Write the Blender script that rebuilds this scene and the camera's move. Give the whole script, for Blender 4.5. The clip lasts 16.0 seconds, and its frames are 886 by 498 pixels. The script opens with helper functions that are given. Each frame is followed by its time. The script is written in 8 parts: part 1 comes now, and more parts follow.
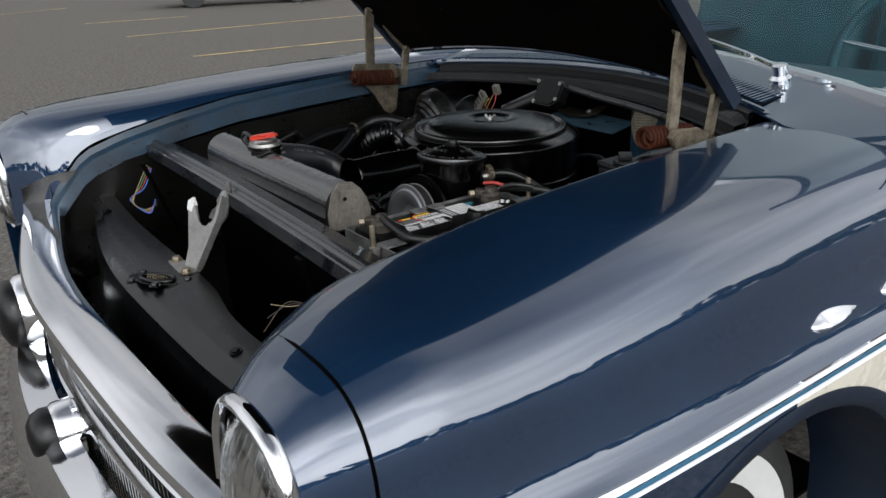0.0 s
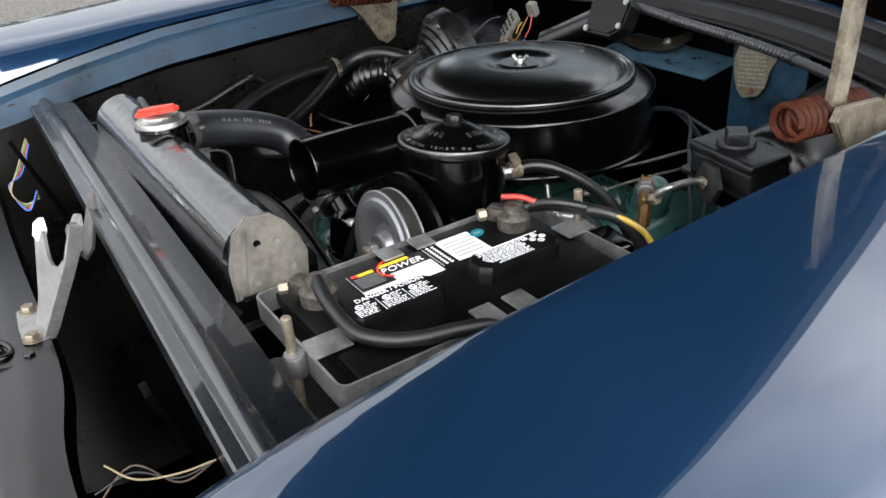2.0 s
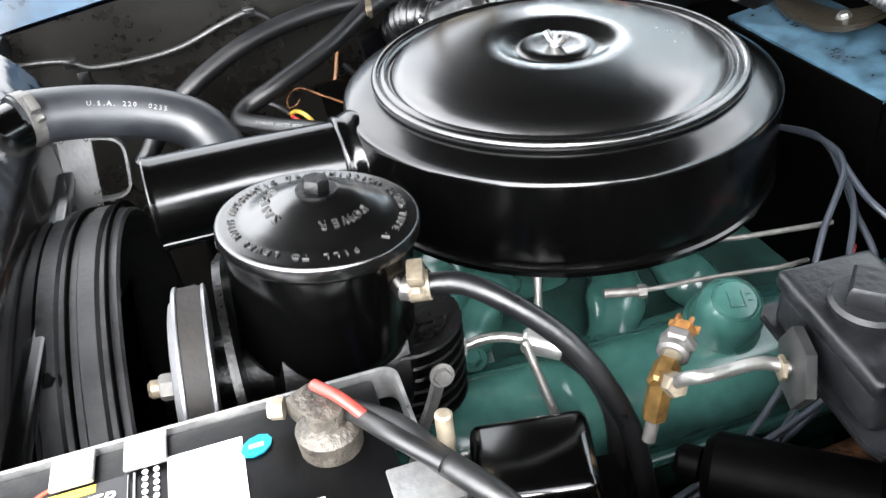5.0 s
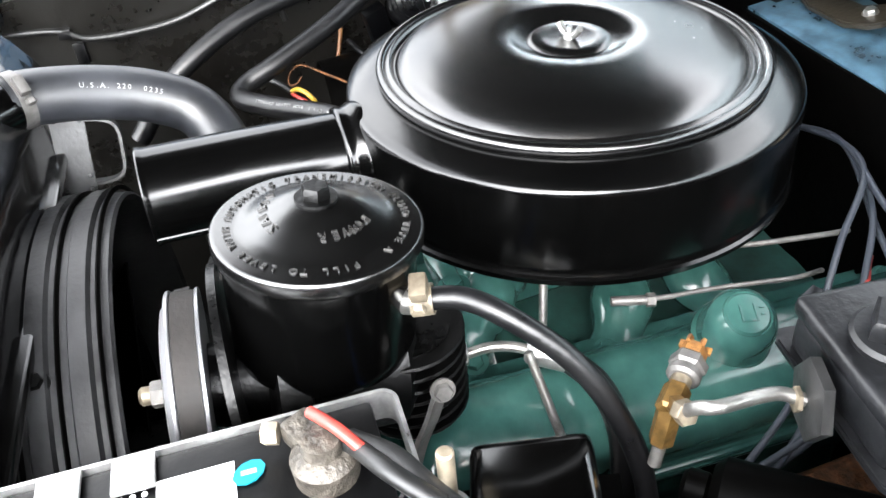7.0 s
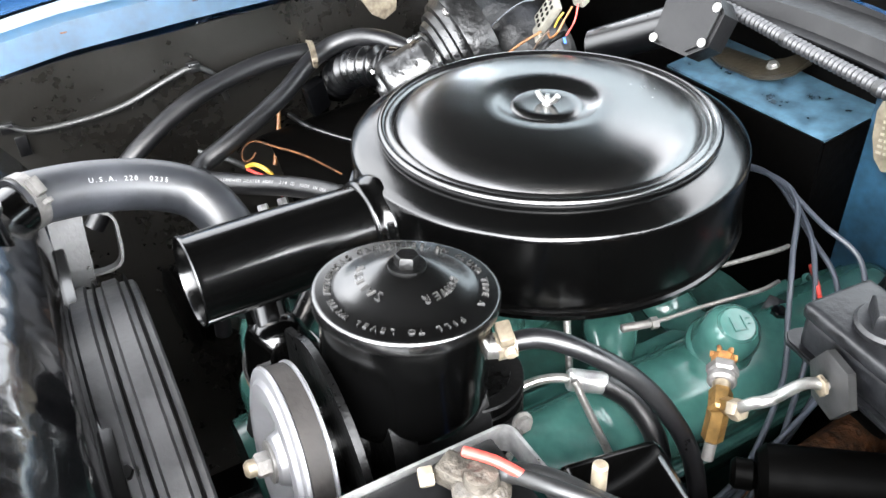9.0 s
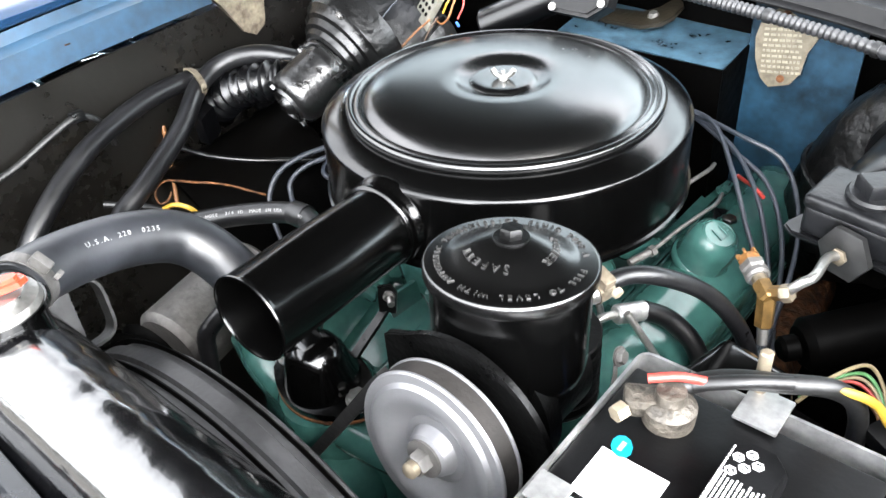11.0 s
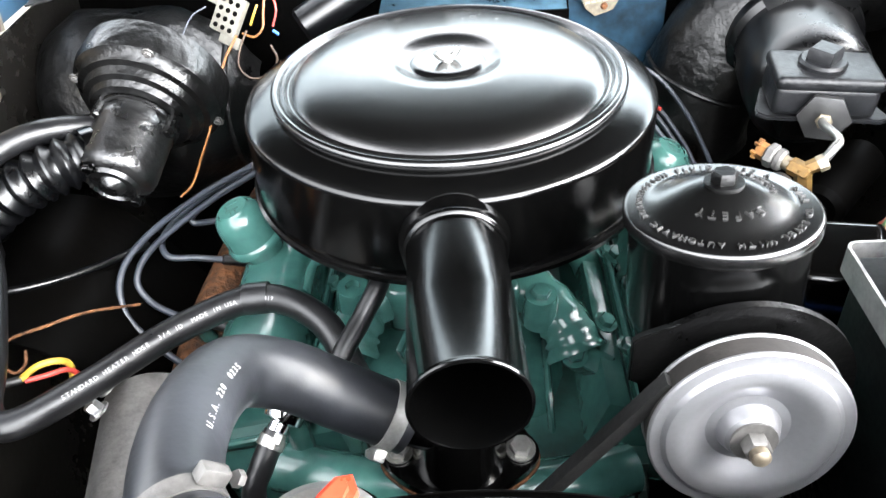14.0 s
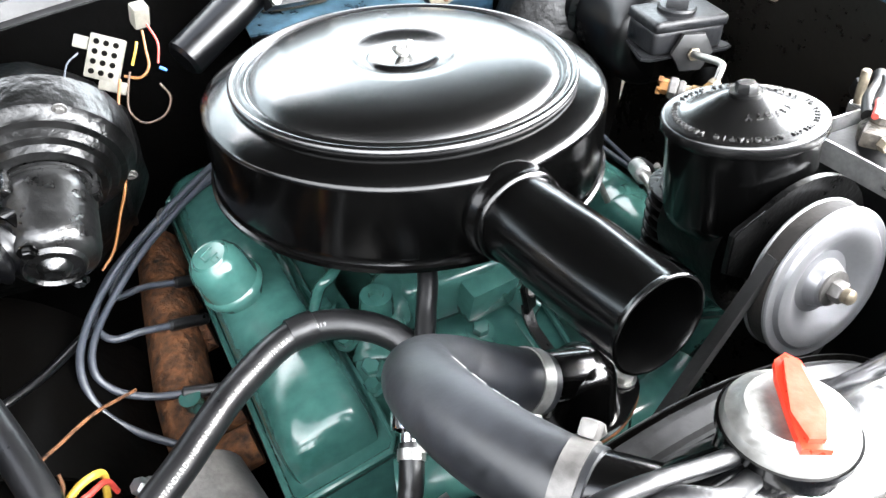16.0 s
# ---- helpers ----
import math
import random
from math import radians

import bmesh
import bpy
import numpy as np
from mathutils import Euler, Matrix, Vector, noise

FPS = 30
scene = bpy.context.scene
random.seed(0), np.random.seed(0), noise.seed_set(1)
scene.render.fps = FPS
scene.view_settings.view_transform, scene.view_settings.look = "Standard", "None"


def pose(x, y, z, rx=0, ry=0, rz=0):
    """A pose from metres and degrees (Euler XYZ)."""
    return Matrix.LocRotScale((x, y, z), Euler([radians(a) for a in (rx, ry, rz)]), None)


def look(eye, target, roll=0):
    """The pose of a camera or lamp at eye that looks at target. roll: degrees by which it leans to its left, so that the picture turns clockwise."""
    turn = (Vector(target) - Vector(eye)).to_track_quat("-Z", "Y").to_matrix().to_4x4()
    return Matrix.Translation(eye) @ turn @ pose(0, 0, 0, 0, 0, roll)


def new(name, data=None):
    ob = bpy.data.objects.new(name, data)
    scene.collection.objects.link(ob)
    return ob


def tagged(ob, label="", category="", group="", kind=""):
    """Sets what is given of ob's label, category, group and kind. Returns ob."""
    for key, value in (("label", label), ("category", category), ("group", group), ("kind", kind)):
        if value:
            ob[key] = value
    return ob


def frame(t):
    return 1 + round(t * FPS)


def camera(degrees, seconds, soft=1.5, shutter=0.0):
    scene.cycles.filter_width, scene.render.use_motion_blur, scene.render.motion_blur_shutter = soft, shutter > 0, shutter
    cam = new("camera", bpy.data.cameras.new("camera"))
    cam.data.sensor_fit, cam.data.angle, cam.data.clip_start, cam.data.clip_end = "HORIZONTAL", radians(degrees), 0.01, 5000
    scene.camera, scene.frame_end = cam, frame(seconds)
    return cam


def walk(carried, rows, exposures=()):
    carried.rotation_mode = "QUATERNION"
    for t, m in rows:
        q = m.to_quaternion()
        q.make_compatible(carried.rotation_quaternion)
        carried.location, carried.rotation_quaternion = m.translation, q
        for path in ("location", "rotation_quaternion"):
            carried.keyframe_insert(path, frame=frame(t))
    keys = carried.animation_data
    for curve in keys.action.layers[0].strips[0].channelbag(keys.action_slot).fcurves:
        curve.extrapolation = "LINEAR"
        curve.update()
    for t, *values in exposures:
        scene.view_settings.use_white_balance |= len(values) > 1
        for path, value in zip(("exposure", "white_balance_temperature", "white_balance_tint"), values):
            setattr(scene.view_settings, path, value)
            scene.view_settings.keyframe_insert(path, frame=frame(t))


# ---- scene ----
cam = camera(58.4, 16.0)
PATH = [
    (0, (1.251, -1.044, 1.373), (-0.2645, 0.0486, 0.659), -2.0),
    (0.5, (1.1223, -0.9871, 1.372), (-0.3691, 0.0959, 0.594), -2.1),
    (1, (1.0127, -0.9011, 1.352), (-0.4711, 0.1576, 0.53), -2.6),
    (1.5, (0.9301, -0.7841, 1.348), (-0.5634, 0.2042, 0.457), -3.4),
    (2, (0.8446, -0.6794, 1.333), (-0.6525, 0.2482, 0.386), -4.1),
    (2.5, (0.7571, -0.5931, 1.319), (-0.7382, 0.2794, 0.319), -4.3),
    (3, (0.6746, -0.5153, 1.311), (-0.8152, 0.2944, 0.25), -4.0),
    (3.5, (0.615, -0.4462, 1.298), (-0.8902, 0.2905, 0.206), -3.8),
    (4, (0.5839, -0.37, 1.297), (-0.9464, 0.2313, 0.158), -4.4),
    (4.5, (0.5802, -0.306, 1.292), (-0.9856, 0.1739, 0.144), -5.2),
    (5, (0.5773, -0.2601, 1.285), (-1.0093, 0.1322, 0.133), -5.9),
    (5.2, (0.5759, -0.2462, 1.279), (-1.0212, 0.1209, 0.134), -5.9),
    (7.3, (0.5346, -0.2555, 1.305), (-0.9775, 0.1356, 0.057), -4.0),
    (7.5, (0.5281, -0.2703, 1.311), (-0.9771, 0.1698, 0.07), -3.4),
    (8, (0.5219, -0.3061, 1.321), (-0.9776, 0.2411, 0.116), -2.3),
    (8.5, (0.5271, -0.3468, 1.332), (-0.9601, 0.3043, 0.164), -2.1),
    (9, (0.5364, -0.3971, 1.346), (-0.9198, 0.3518, 0.198), -2.7),
    (9.2, (0.5372, -0.4141, 1.351), (-0.9066, 0.3602, 0.205), -3.4),
    (11.3, (0.3944, -0.6141, 1.36), (-0.615, 0.6563, 0.191), -4.7),
    (11.5, (0.3762, -0.6331, 1.355), (-0.5769, 0.6865, 0.193), -4.8),
    (12, (0.3298, -0.6601, 1.343), (-0.5012, 0.7407, 0.183), -5.5),
    (12.5, (0.2359, -0.675, 1.347), (-0.4093, 0.7946, 0.154), -4.6),
    (13, (0.14, -0.672, 1.345), (-0.3044, 0.8488, 0.125), -3.6),
    (13.5, (0.0687, -0.6635, 1.338), (-0.1955, 0.8935, 0.112), -3.3),
    (14, (0.0074, -0.6538, 1.331), (-0.085, 0.9232, 0.104), -3.8),
    (14.5, (-0.0702, -0.6429, 1.333), (0.0579, 0.9221, 0.094), -3.1),
    (15, (-0.1502, -0.6372, 1.331), (0.1986, 0.9037, 0.104), -2.0),
    (15.5, (-0.2133, -0.6298, 1.325), (0.3067, 0.8708, 0.108), -2.1),
    (16, (-0.2847, -0.6202, 1.317), (0.4154, 0.8219, 0.122), -1.9),
]
EXPOSURES = [(0.0, -1.62), (1.0, -1.12), (1.5, -0.68), (2.0, -0.27), (3.0, 0.34), (3.5, 0.76), (5.0, 1.62), (7.5, 1.84), (9.0, 2.06), (11.5, 1.84), (13.5, 2.18), (16.0, 2.40)]
walk(cam, [(t, look(eye, target, roll)) for t, eye, target, roll in PATH], EXPOSURES)

# ---- light ----
SUN_ELEV, SUN_ROT = 38.0, 113.0
world = bpy.data.worlds.new("world")
scene.world = world
world.use_nodes = True
wt = world.node_tree
wt.nodes.clear()
w_out = wt.nodes.new("ShaderNodeOutputWorld")
w_bg = wt.nodes.new("ShaderNodeBackground")
w_sky = wt.nodes.new("ShaderNodeTexSky")
w_sky.sky_type = "NISHITA"
w_sky.sun_disc = False
w_sky.sun_elevation, w_sky.sun_rotation = radians(SUN_ELEV), radians(SUN_ROT)
w_sky.dust_density = 2.0
w_co = wt.nodes.new("ShaderNodeTexCoord")
w_map = wt.nodes.new("ShaderNodeMapping")
w_map.inputs["Scale"].default_value = (1.0, 1.0, 1.8)
w_noise = wt.nodes.new("ShaderNodeTexNoise")
w_noise.inputs["Scale"].default_value = 2.2
w_noise.inputs["Detail"].default_value = 3.0
w_noise.inputs["Roughness"].default_value = 0.45
w_ramp = wt.nodes.new("ShaderNodeValToRGB")
w_ramp.color_ramp.elements[0].color = (0.60, 0.60, 0.60, 1)
w_ramp.color_ramp.elements[0].position, w_ramp.color_ramp.elements[1].position = 0.36, 0.60
w_mix = wt.nodes.new("ShaderNodeMix")
w_mix.data_type = "RGBA"
# the cloud cover is brighter towards the sun's side
w_dot = wt.nodes.new("ShaderNodeVectorMath")
w_dot.operation = "DOT_PRODUCT"
w_dot.inputs[1].default_value = (0.90, -0.38, 0.20)
w_side = wt.nodes.new("ShaderNodeMapRange")
w_side.inputs["From Min"].default_value, w_side.inputs["From Max"].default_value = -1.0, 1.0
w_side.inputs["To Min"].default_value, w_side.inputs["To Max"].default_value = 0.34, 2.6
w_cloud = wt.nodes.new("ShaderNodeVectorMath")
w_cloud.operation = "SCALE"
w_cloud.inputs[0].default_value = (28.0, 28.6, 29.6)
wt.links.new(w_co.outputs["Generated"], w_dot.inputs[0])
wt.links.new(w_dot.outputs["Value"], w_side.inputs["Value"])
w_glow = wt.nodes.new("ShaderNodeMapRange")
w_glow.inputs["From Min"].default_value, w_glow.inputs["From Max"].default_value = 0.35, 1.0
w_glow.inputs["To Min"].default_value, w_glow.inputs["To Max"].default_value = 0.0, 2.2
w_sum = wt.nodes.new("ShaderNodeMath")
w_sum.operation = "ADD"
wt.links.new(w_dot.outputs["Value"], w_glow.inputs["Value"])
wt.links.new(w_side.outputs["Result"], w_sum.inputs[0])
wt.links.new(w_glow.outputs["Result"], w_sum.inputs[1])
wt.links.new(w_sum.outputs["Value"], w_cloud.inputs["Scale"])
wt.links.new(w_cloud.outputs["Vector"], w_mix.inputs["B"])
wt.links.new(w_co.outputs["Generated"], w_map.inputs["Vector"])
wt.links.new(w_map.outputs["Vector"], w_noise.inputs["Vector"])
wt.links.new(w_noise.outputs["Fac"], w_ramp.inputs["Fac"])
w_sep = wt.nodes.new("ShaderNodeSeparateXYZ")
w_high = wt.nodes.new("ShaderNodeMapRange")
w_high.inputs["From Min"].default_value, w_high.inputs["From Max"].default_value = 0.60, 0.95
w_high.inputs["To Min"].default_value, w_high.inputs["To Max"].default_value = 1.0, 0.10
w_fac = wt.nodes.new("ShaderNodeMath")
w_fac.operation = "MULTIPLY"
wt.links.new(w_co.outputs["Generated"], w_sep.inputs["Vector"])
wt.links.new(w_sep.outputs["Z"], w_high.inputs["Value"])
wt.links.new(w_high.outputs["Result"], w_fac.inputs[0])
wt.links.new(w_ramp.outputs["Color"], w_fac.inputs[1])
wt.links.new(w_fac.outputs["Value"], w_mix.inputs["Factor"])
wt.links.new(w_sky.outputs["Color"], w_mix.inputs["A"])
wt.links.new(w_mix.outputs["Result"], w_bg.inputs["Color"])
wt.links.new(w_bg.outputs["Background"], w_out.inputs["Surface"])
w_bg.inputs["Strength"].default_value = 0.11

sun = new("sun", bpy.data.lights.new("sun", "SUN"))
sun.data.energy, sun.data.angle, sun.data.color = 1.0, radians(14), (1.0, 0.95, 0.88)
sun.matrix_world = look((0, 0, 8), (8 * math.sin(radians(SUN_ROT)) * -1, 8 * math.cos(radians(SUN_ROT)) * -1, 8 - 8 * math.tan(radians(SUN_ELEV))))

# ---- materials ----
def mat(name, color, rough=0.5, metal=0.0, var=0.25, scale=14.0, fine=180.0, bump=0.15, fine_rough=0.12, coat=0.0, tint=None, spec=0.5, depth=0.0015, coat_ior=2.1):
    """A surface with broad staining, fine grain, uneven gloss and slight relief."""
    m = bpy.data.materials.new(name)
    m.use_nodes = True
    nt = m.node_tree
    b = nt.nodes["Principled BSDF"]
    co = nt.nodes.new("ShaderNodeTexCoord")
    n1 = nt.nodes.new("ShaderNodeTexNoise")
    n1.inputs["Scale"].default_value, n1.inputs["Detail"].default_value = scale, 6
    n2 = nt.nodes.new("ShaderNodeTexNoise")
    n2.inputs["Scale"].default_value, n2.inputs["Detail"].default_value = fine, 4
    info = nt.nodes.new("ShaderNodeObjectInfo")
    add = nt.nodes.new("ShaderNodeVectorMath")
    nt.links.new(co.outputs["Object"], add.inputs[0])
    nt.links.new(info.outputs["Random"], add.inputs[1])
    for n in (n1, n2):
        nt.links.new(add.outputs["Vector"], n.inputs["Vector"])
    mix = nt.nodes.new("ShaderNodeMix")
    mix.data_type = "RGBA"
    dark = tint or tuple(c * (1 - var) for c in color)
    lite = tuple(min(1, c * (1 + var * 0.6)) for c in color)
    mix.inputs["A"].default_value, mix.inputs["B"].default_value = (*dark, 1), (*lite, 1)
    fac = nt.nodes.new("ShaderNodeMapRange")
    fac.inputs["From Min"].default_value, fac.inputs["From Max"].default_value = 0.34, 0.66
    avg = nt.nodes.new("ShaderNodeMath")
    avg.operation = "MULTIPLY_ADD"
    avg.inputs[1].default_value, avg.inputs[2].default_value = 0.35, 0.0
    nt.links.new(n2.outputs["Fac"], avg.inputs[0])
    sm = nt.nodes.new("ShaderNodeMath")
    sm.operation = "MULTIPLY_ADD"
    sm.inputs[1].default_value = 0.65
    nt.links.new(n1.outputs["Fac"], sm.inputs[0])
    nt.links.new(avg.outputs[0], sm.inputs[2])
    nt.links.new(sm.outputs[0], fac.inputs["Value"])
    nt.links.new(fac.outputs["Result"], mix.inputs["Factor"])
    nt.links.new(mix.outputs["Result"], b.inputs["Base Color"])
    rr = nt.nodes.new("ShaderNodeMapRange")
    rr.inputs["From Min"].default_value, rr.inputs["From Max"].default_value = 0.3, 0.7
    rr.inputs["To Min"].default_value, rr.inputs["To Max"].default_value = max(0.02, rough - fine_rough), min(1, rough + fine_rough)
    nt.links.new(sm.outputs[0], rr.inputs["Value"])
    nt.links.new(rr.outputs["Result"], b.inputs["Roughness"])
    b.inputs["Metallic"].default_value = metal
    b.inputs["Specular IOR Level"].default_value = spec
    if coat:
        b.inputs["Coat Weight"].default_value, b.inputs["Coat Roughness"].default_value = coat, 0.03
        b.inputs["Coat IOR"].default_value = coat_ior
    if bump:
        bp = nt.nodes.new("ShaderNodeBump")
        bp.inputs["Strength"].default_value, bp.inputs["Distance"].default_value = bump, depth
        nt.links.new(n2.outputs["Fac"], bp.inputs["Height"])
        nt.links.new(bp.outputs["Normal"], b.inputs["Normal"])
    return m


GLOSS_BLACK = mat("gloss_black_paint", (0.0005, 0.0005, 0.0005), 0.15, var=0.3, scale=9, fine=60, bump=0.03, fine_rough=0.04, spec=0.6)
SEMI_BLACK = mat("semi_gloss_black_enamel", (0.0005, 0.0005, 0.0005), 0.18, var=0.3, scale=9, fine=140, bump=0.012, fine_rough=0.05, spec=0.42)
LID_BLACK = mat("lid_black_enamel", (0.0005, 0.0005, 0.0005), 0.25, var=0.1, scale=7, fine=160, bump=0.012, fine_rough=0.03, spec=0.85)
TANK_BLACK = mat("thick_brushed_black_paint", (0.0010, 0.0010, 0.0012), 0.17, var=0.3, scale=26, fine=30.0, bump=0.26, depth=0.003, fine_rough=0.06, coat=0.3, spec=1.0)
END_PLATE = mat("scuffed_taupe_end_plate", (0.135, 0.122, 0.106), 0.40, var=0.3, scale=30, fine=150, bump=0.12, spec=0.6, tint=(0.060, 0.054, 0.046))
COWL_LIP = mat("dull_cowl_flange", (0.0018, 0.0018, 0.002), 0.42, var=0.4, scale=30, fine=160, bump=0.2, spec=0.25)
# base of the black letters is lifted to imitate highlights on their edges
RAISED_BLACK = mat("highlit_raised_letters", (0.014, 0.0135, 0.013), 0.28, var=0.4, scale=90, fine=300, bump=0.1, spec=0.8)
SATIN_BLACK = mat("satin_black_paint", (0.0006, 0.00065, 0.0009), 0.30, var=0.4, scale=11, fine=120, bump=0.03, fine_rough=0.06, spec=0.42)
# black paint pushed near zero: the bay's deep shade is in the colour
BAY_BLACK = mat("bay_black_and_shade", (0.0004, 0.0004, 0.0004), 0.45, var=0.5, scale=7, fine=90, bump=0.35, spec=0.02, tint=(0.0007, 0.0006, 0.0005))
LUMPY_BLACK = mat("lumpy_black_undercoat", (0.0006, 0.0006, 0.0006), 0.36, var=0.4, scale=18, fine=55, bump=0.8, depth=0.004, spec=0.4)
MOTOR_BLACK = mat("worn_motor_black", (0.0015, 0.0015, 0.0015), 0.30, var=0.5, scale=30, fine=110, bump=0.6, depth=0.002, spec=0.8)
CAST_BLACK = mat("cast_black_paint", (0.0006, 0.0006, 0.0006), 0.34, var=0.4, scale=25, fine=190, bump=0.3, depth=0.002, spec=0.22)
DUSTY_CAST = mat("dusty_cast_black", (0.0055, 0.0058, 0.0066), 0.40, var=0.9, scale=48, fine=160, bump=0.4, depth=0.0015, spec=0.30, tint=(0.0008, 0.0008, 0.0010))
PANEL_BLACK = mat("inner_panel_paint", (0.0045, 0.0042, 0.0036), 0.30, var=0.5, scale=7, fine=90, bump=0.25, spec=0.5, tint=(0.002, 0.0017, 0.0014))
DUSTY_RUBBER = mat("dusty_black_rubber", (0.0095, 0.0104, 0.0128), 0.42, var=0.7, scale=14, fine=120, bump=0.15, spec=0.55, tint=(0.003, 0.0032, 0.0036))
RUBBER = mat("black_rubber", (0.0030, 0.0030, 0.0034), 0.36, var=0.3, scale=22, fine=240, bump=0.15, spec=0.4)
BELT = mat("worn_belt_rubber", (0.0045, 0.0045, 0.0045), 0.65, var=0.4, scale=40, fine=200, bump=0.3, spec=0.3)
SHROUD = mat("fan_shroud_paint", (0.020, 0.020, 0.021), 0.45, var=0.4, scale=30, fine=160, bump=0.3, spec=0.4, tint=(0.007, 0.007, 0.0072))
PLASTIC = mat("battery_black_plastic", (0.0014, 0.0014, 0.0016), 0.42, var=0.3, scale=30, fine=220, bump=0.1, spec=0.2)
PLASTIC_HI = mat("moulded_black_plastic", (0.0014, 0.0014, 0.0016), 0.45, var=0.3, scale=40, fine=200, bump=0.1, spec=0.2)
ARCH_BLUE = mat("dusty_arch_shaded_edge_blue", (0.006, 0.012, 0.024), 0.42, var=0.4, scale=9, fine=160, bump=0.1, spec=0.3)
STRIPE_BLUE = mat("side_stripe_blue", (0.035, 0.12, 0.20), 0.35, var=0.15, scale=9, fine=160, bump=0.05)
CAR_BLUE = mat("blue_metallic_car_paint", (0.0062, 0.0255, 0.064), 0.30, metal=0.4, var=0.2, scale=4, fine=500, bump=0.0, fine_rough=0.03, coat=1.0, spec=0.1, coat_ior=2.15)
BAY_BLUE = mat("blue_inner_paint", (0.009, 0.030, 0.055), 0.36, var=0.45, scale=12, fine=80, bump=0.15, tint=(0.010, 0.018, 0.027))
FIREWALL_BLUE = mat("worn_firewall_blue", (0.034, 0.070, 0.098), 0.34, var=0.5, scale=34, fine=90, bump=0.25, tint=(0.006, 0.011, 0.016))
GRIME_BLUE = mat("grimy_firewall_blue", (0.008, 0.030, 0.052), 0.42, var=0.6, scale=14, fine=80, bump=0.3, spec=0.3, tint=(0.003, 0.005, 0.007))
WHITE_PAINT = mat("cream_car_paint", (0.70, 0.66, 0.56), 0.3, var=0.08, scale=6, fine=60, bump=0, coat=0.8)
ENGINE_GREEN = mat("engine_green_paint", (0.026, 0.074, 0.064), 0.17, var=0.3, scale=9, fine=80, bump=0.14, fine_rough=0.1, tint=(0.012, 0.042, 0.036))
# darker mottled engine green, with the shade of the valley's gaps in its colour
SHADED_GREEN = mat("shaded_engine_green", (0.014, 0.052, 0.044), 0.5, var=0.6, scale=18, fine=90, bump=0.4, tint=(0.006, 0.016, 0.013))
CHROME = mat("chrome", (0.82, 0.83, 0.85), 0.07, metal=1.0, var=0.05, scale=8, fine=90, bump=0.02, fine_rough=0.03)
STEEL = mat("plain_steel", (0.30, 0.295, 0.28), 0.36, metal=0.9, var=0.3, scale=50, fine=260, bump=0.2)
BARE_GREY = mat("bare_grey_metal", (0.26, 0.255, 0.245), 0.38, metal=0.6, var=0.35, scale=40, fine=220, bump=0.15)
BRACKET_GREY = mat("dark_grey_strap", (0.020, 0.020, 0.020), 0.40, metal=0.2, var=0.4, scale=50, fine=220, bump=0.2)
DULL_STEEL = mat("dull_grey_steel", (0.12, 0.115, 0.11), 0.5, metal=0.6, var=0.4, scale=60, fine=220, bump=0.35)
ZINC = mat("zinc_plate", (0.40, 0.40, 0.395), 0.38, metal=0.85, var=0.3, scale=70, fine=260, bump=0.2)
BAR_BLACK = mat("satin_blue_black_paint", (0.0042, 0.0056, 0.0080), 0.31, var=0.2, scale=11, fine=140, bump=0.02, coat=0.4, spec=0.5)
DUSTY_BELT = mat("dusty_belt", (0.014, 0.0125, 0.0115), 0.7, var=0.5, scale=40, fine=200, bump=0.3, spec=0.2)
SILVER = mat("silver_paint", (0.22, 0.22, 0.23), 0.38, metal=0.75, var=0.10, scale=14, fine=300, bump=0.0, fine_rough=0.05)
BRASS = mat("tarnished_brass", (0.14, 0.080, 0.024), 0.42, metal=0.6, var=0.6, scale=60, fine=250, bump=0.3)
RUSTY_BRASS = mat("rusty_yellow_brass", (0.17, 0.075, 0.016), 0.6, metal=0.3, var=0.6, scale=90, fine=240, bump=0.6, tint=(0.06, 0.022, 0.006))
RUST = mat("rusty_iron", (0.095, 0.040, 0.017), 0.85, var=0.5, scale=70, fine=150, bump=1.0, depth=0.004, spec=0.15, tint=(0.005, 0.0045, 0.0045))
LINK_BROWN = mat("oily_brown_steel", (0.016, 0.013, 0.008), 0.45, metal=0.3, var=0.5, scale=40, fine=200, bump=0.3)
CONDUIT = mat("grey_ribbed_plastic", (0.014, 0.014, 0.015), 0.40, var=0.2, scale=40, fine=200, bump=0.05)
BRONZE_DULL = mat("aged_bare_metal", (0.20, 0.17, 0.125), 0.42, metal=0.6, var=0.5, scale=40, fine=200, bump=0.3, tint=(0.07, 0.055, 0.04))
WIRE_GREY = mat("grey_wire_sleeve", (0.022, 0.026, 0.034), 0.45, var=0.2, scale=40, fine=300, bump=0.1)
WIRE_BLACK = mat("black_wire_sleeve", (0.004, 0.004, 0.004), 0.45, var=0.2, scale=40, fine=300, bump=0.1)
WIRE_YELLOW = mat("yellow_wire_sleeve", (0.30, 0.19, 0.022), 0.45, var=0.25, scale=60, fine=300, bump=0.1)
WIRE_ORANGE = mat("orange_wire_sleeve", (0.15, 0.058, 0.013), 0.5, var=0.3, scale=60, fine=300, bump=0.1)
WIRE_BROWN = mat("brown_wire_sleeve", (0.045, 0.024, 0.012), 0.5, var=0.3, scale=60, fine=300, bump=0.1)
WIRE_RED = mat("red_wire_sleeve", (0.32, 0.03, 0.022), 0.45, var=0.25, scale=60, fine=300, bump=0.1)
WIRE_GREEN = mat("green_wire_sleeve", (0.06, 0.18, 0.06), 0.5, var=0.25, scale=60, fine=300, bump=0.1)
WIRE_BLUE = mat("blue_wire_sleeve", (0.03, 0.12, 0.42), 0.5, var=0.25, scale=60, fine=300, bump=0.1)
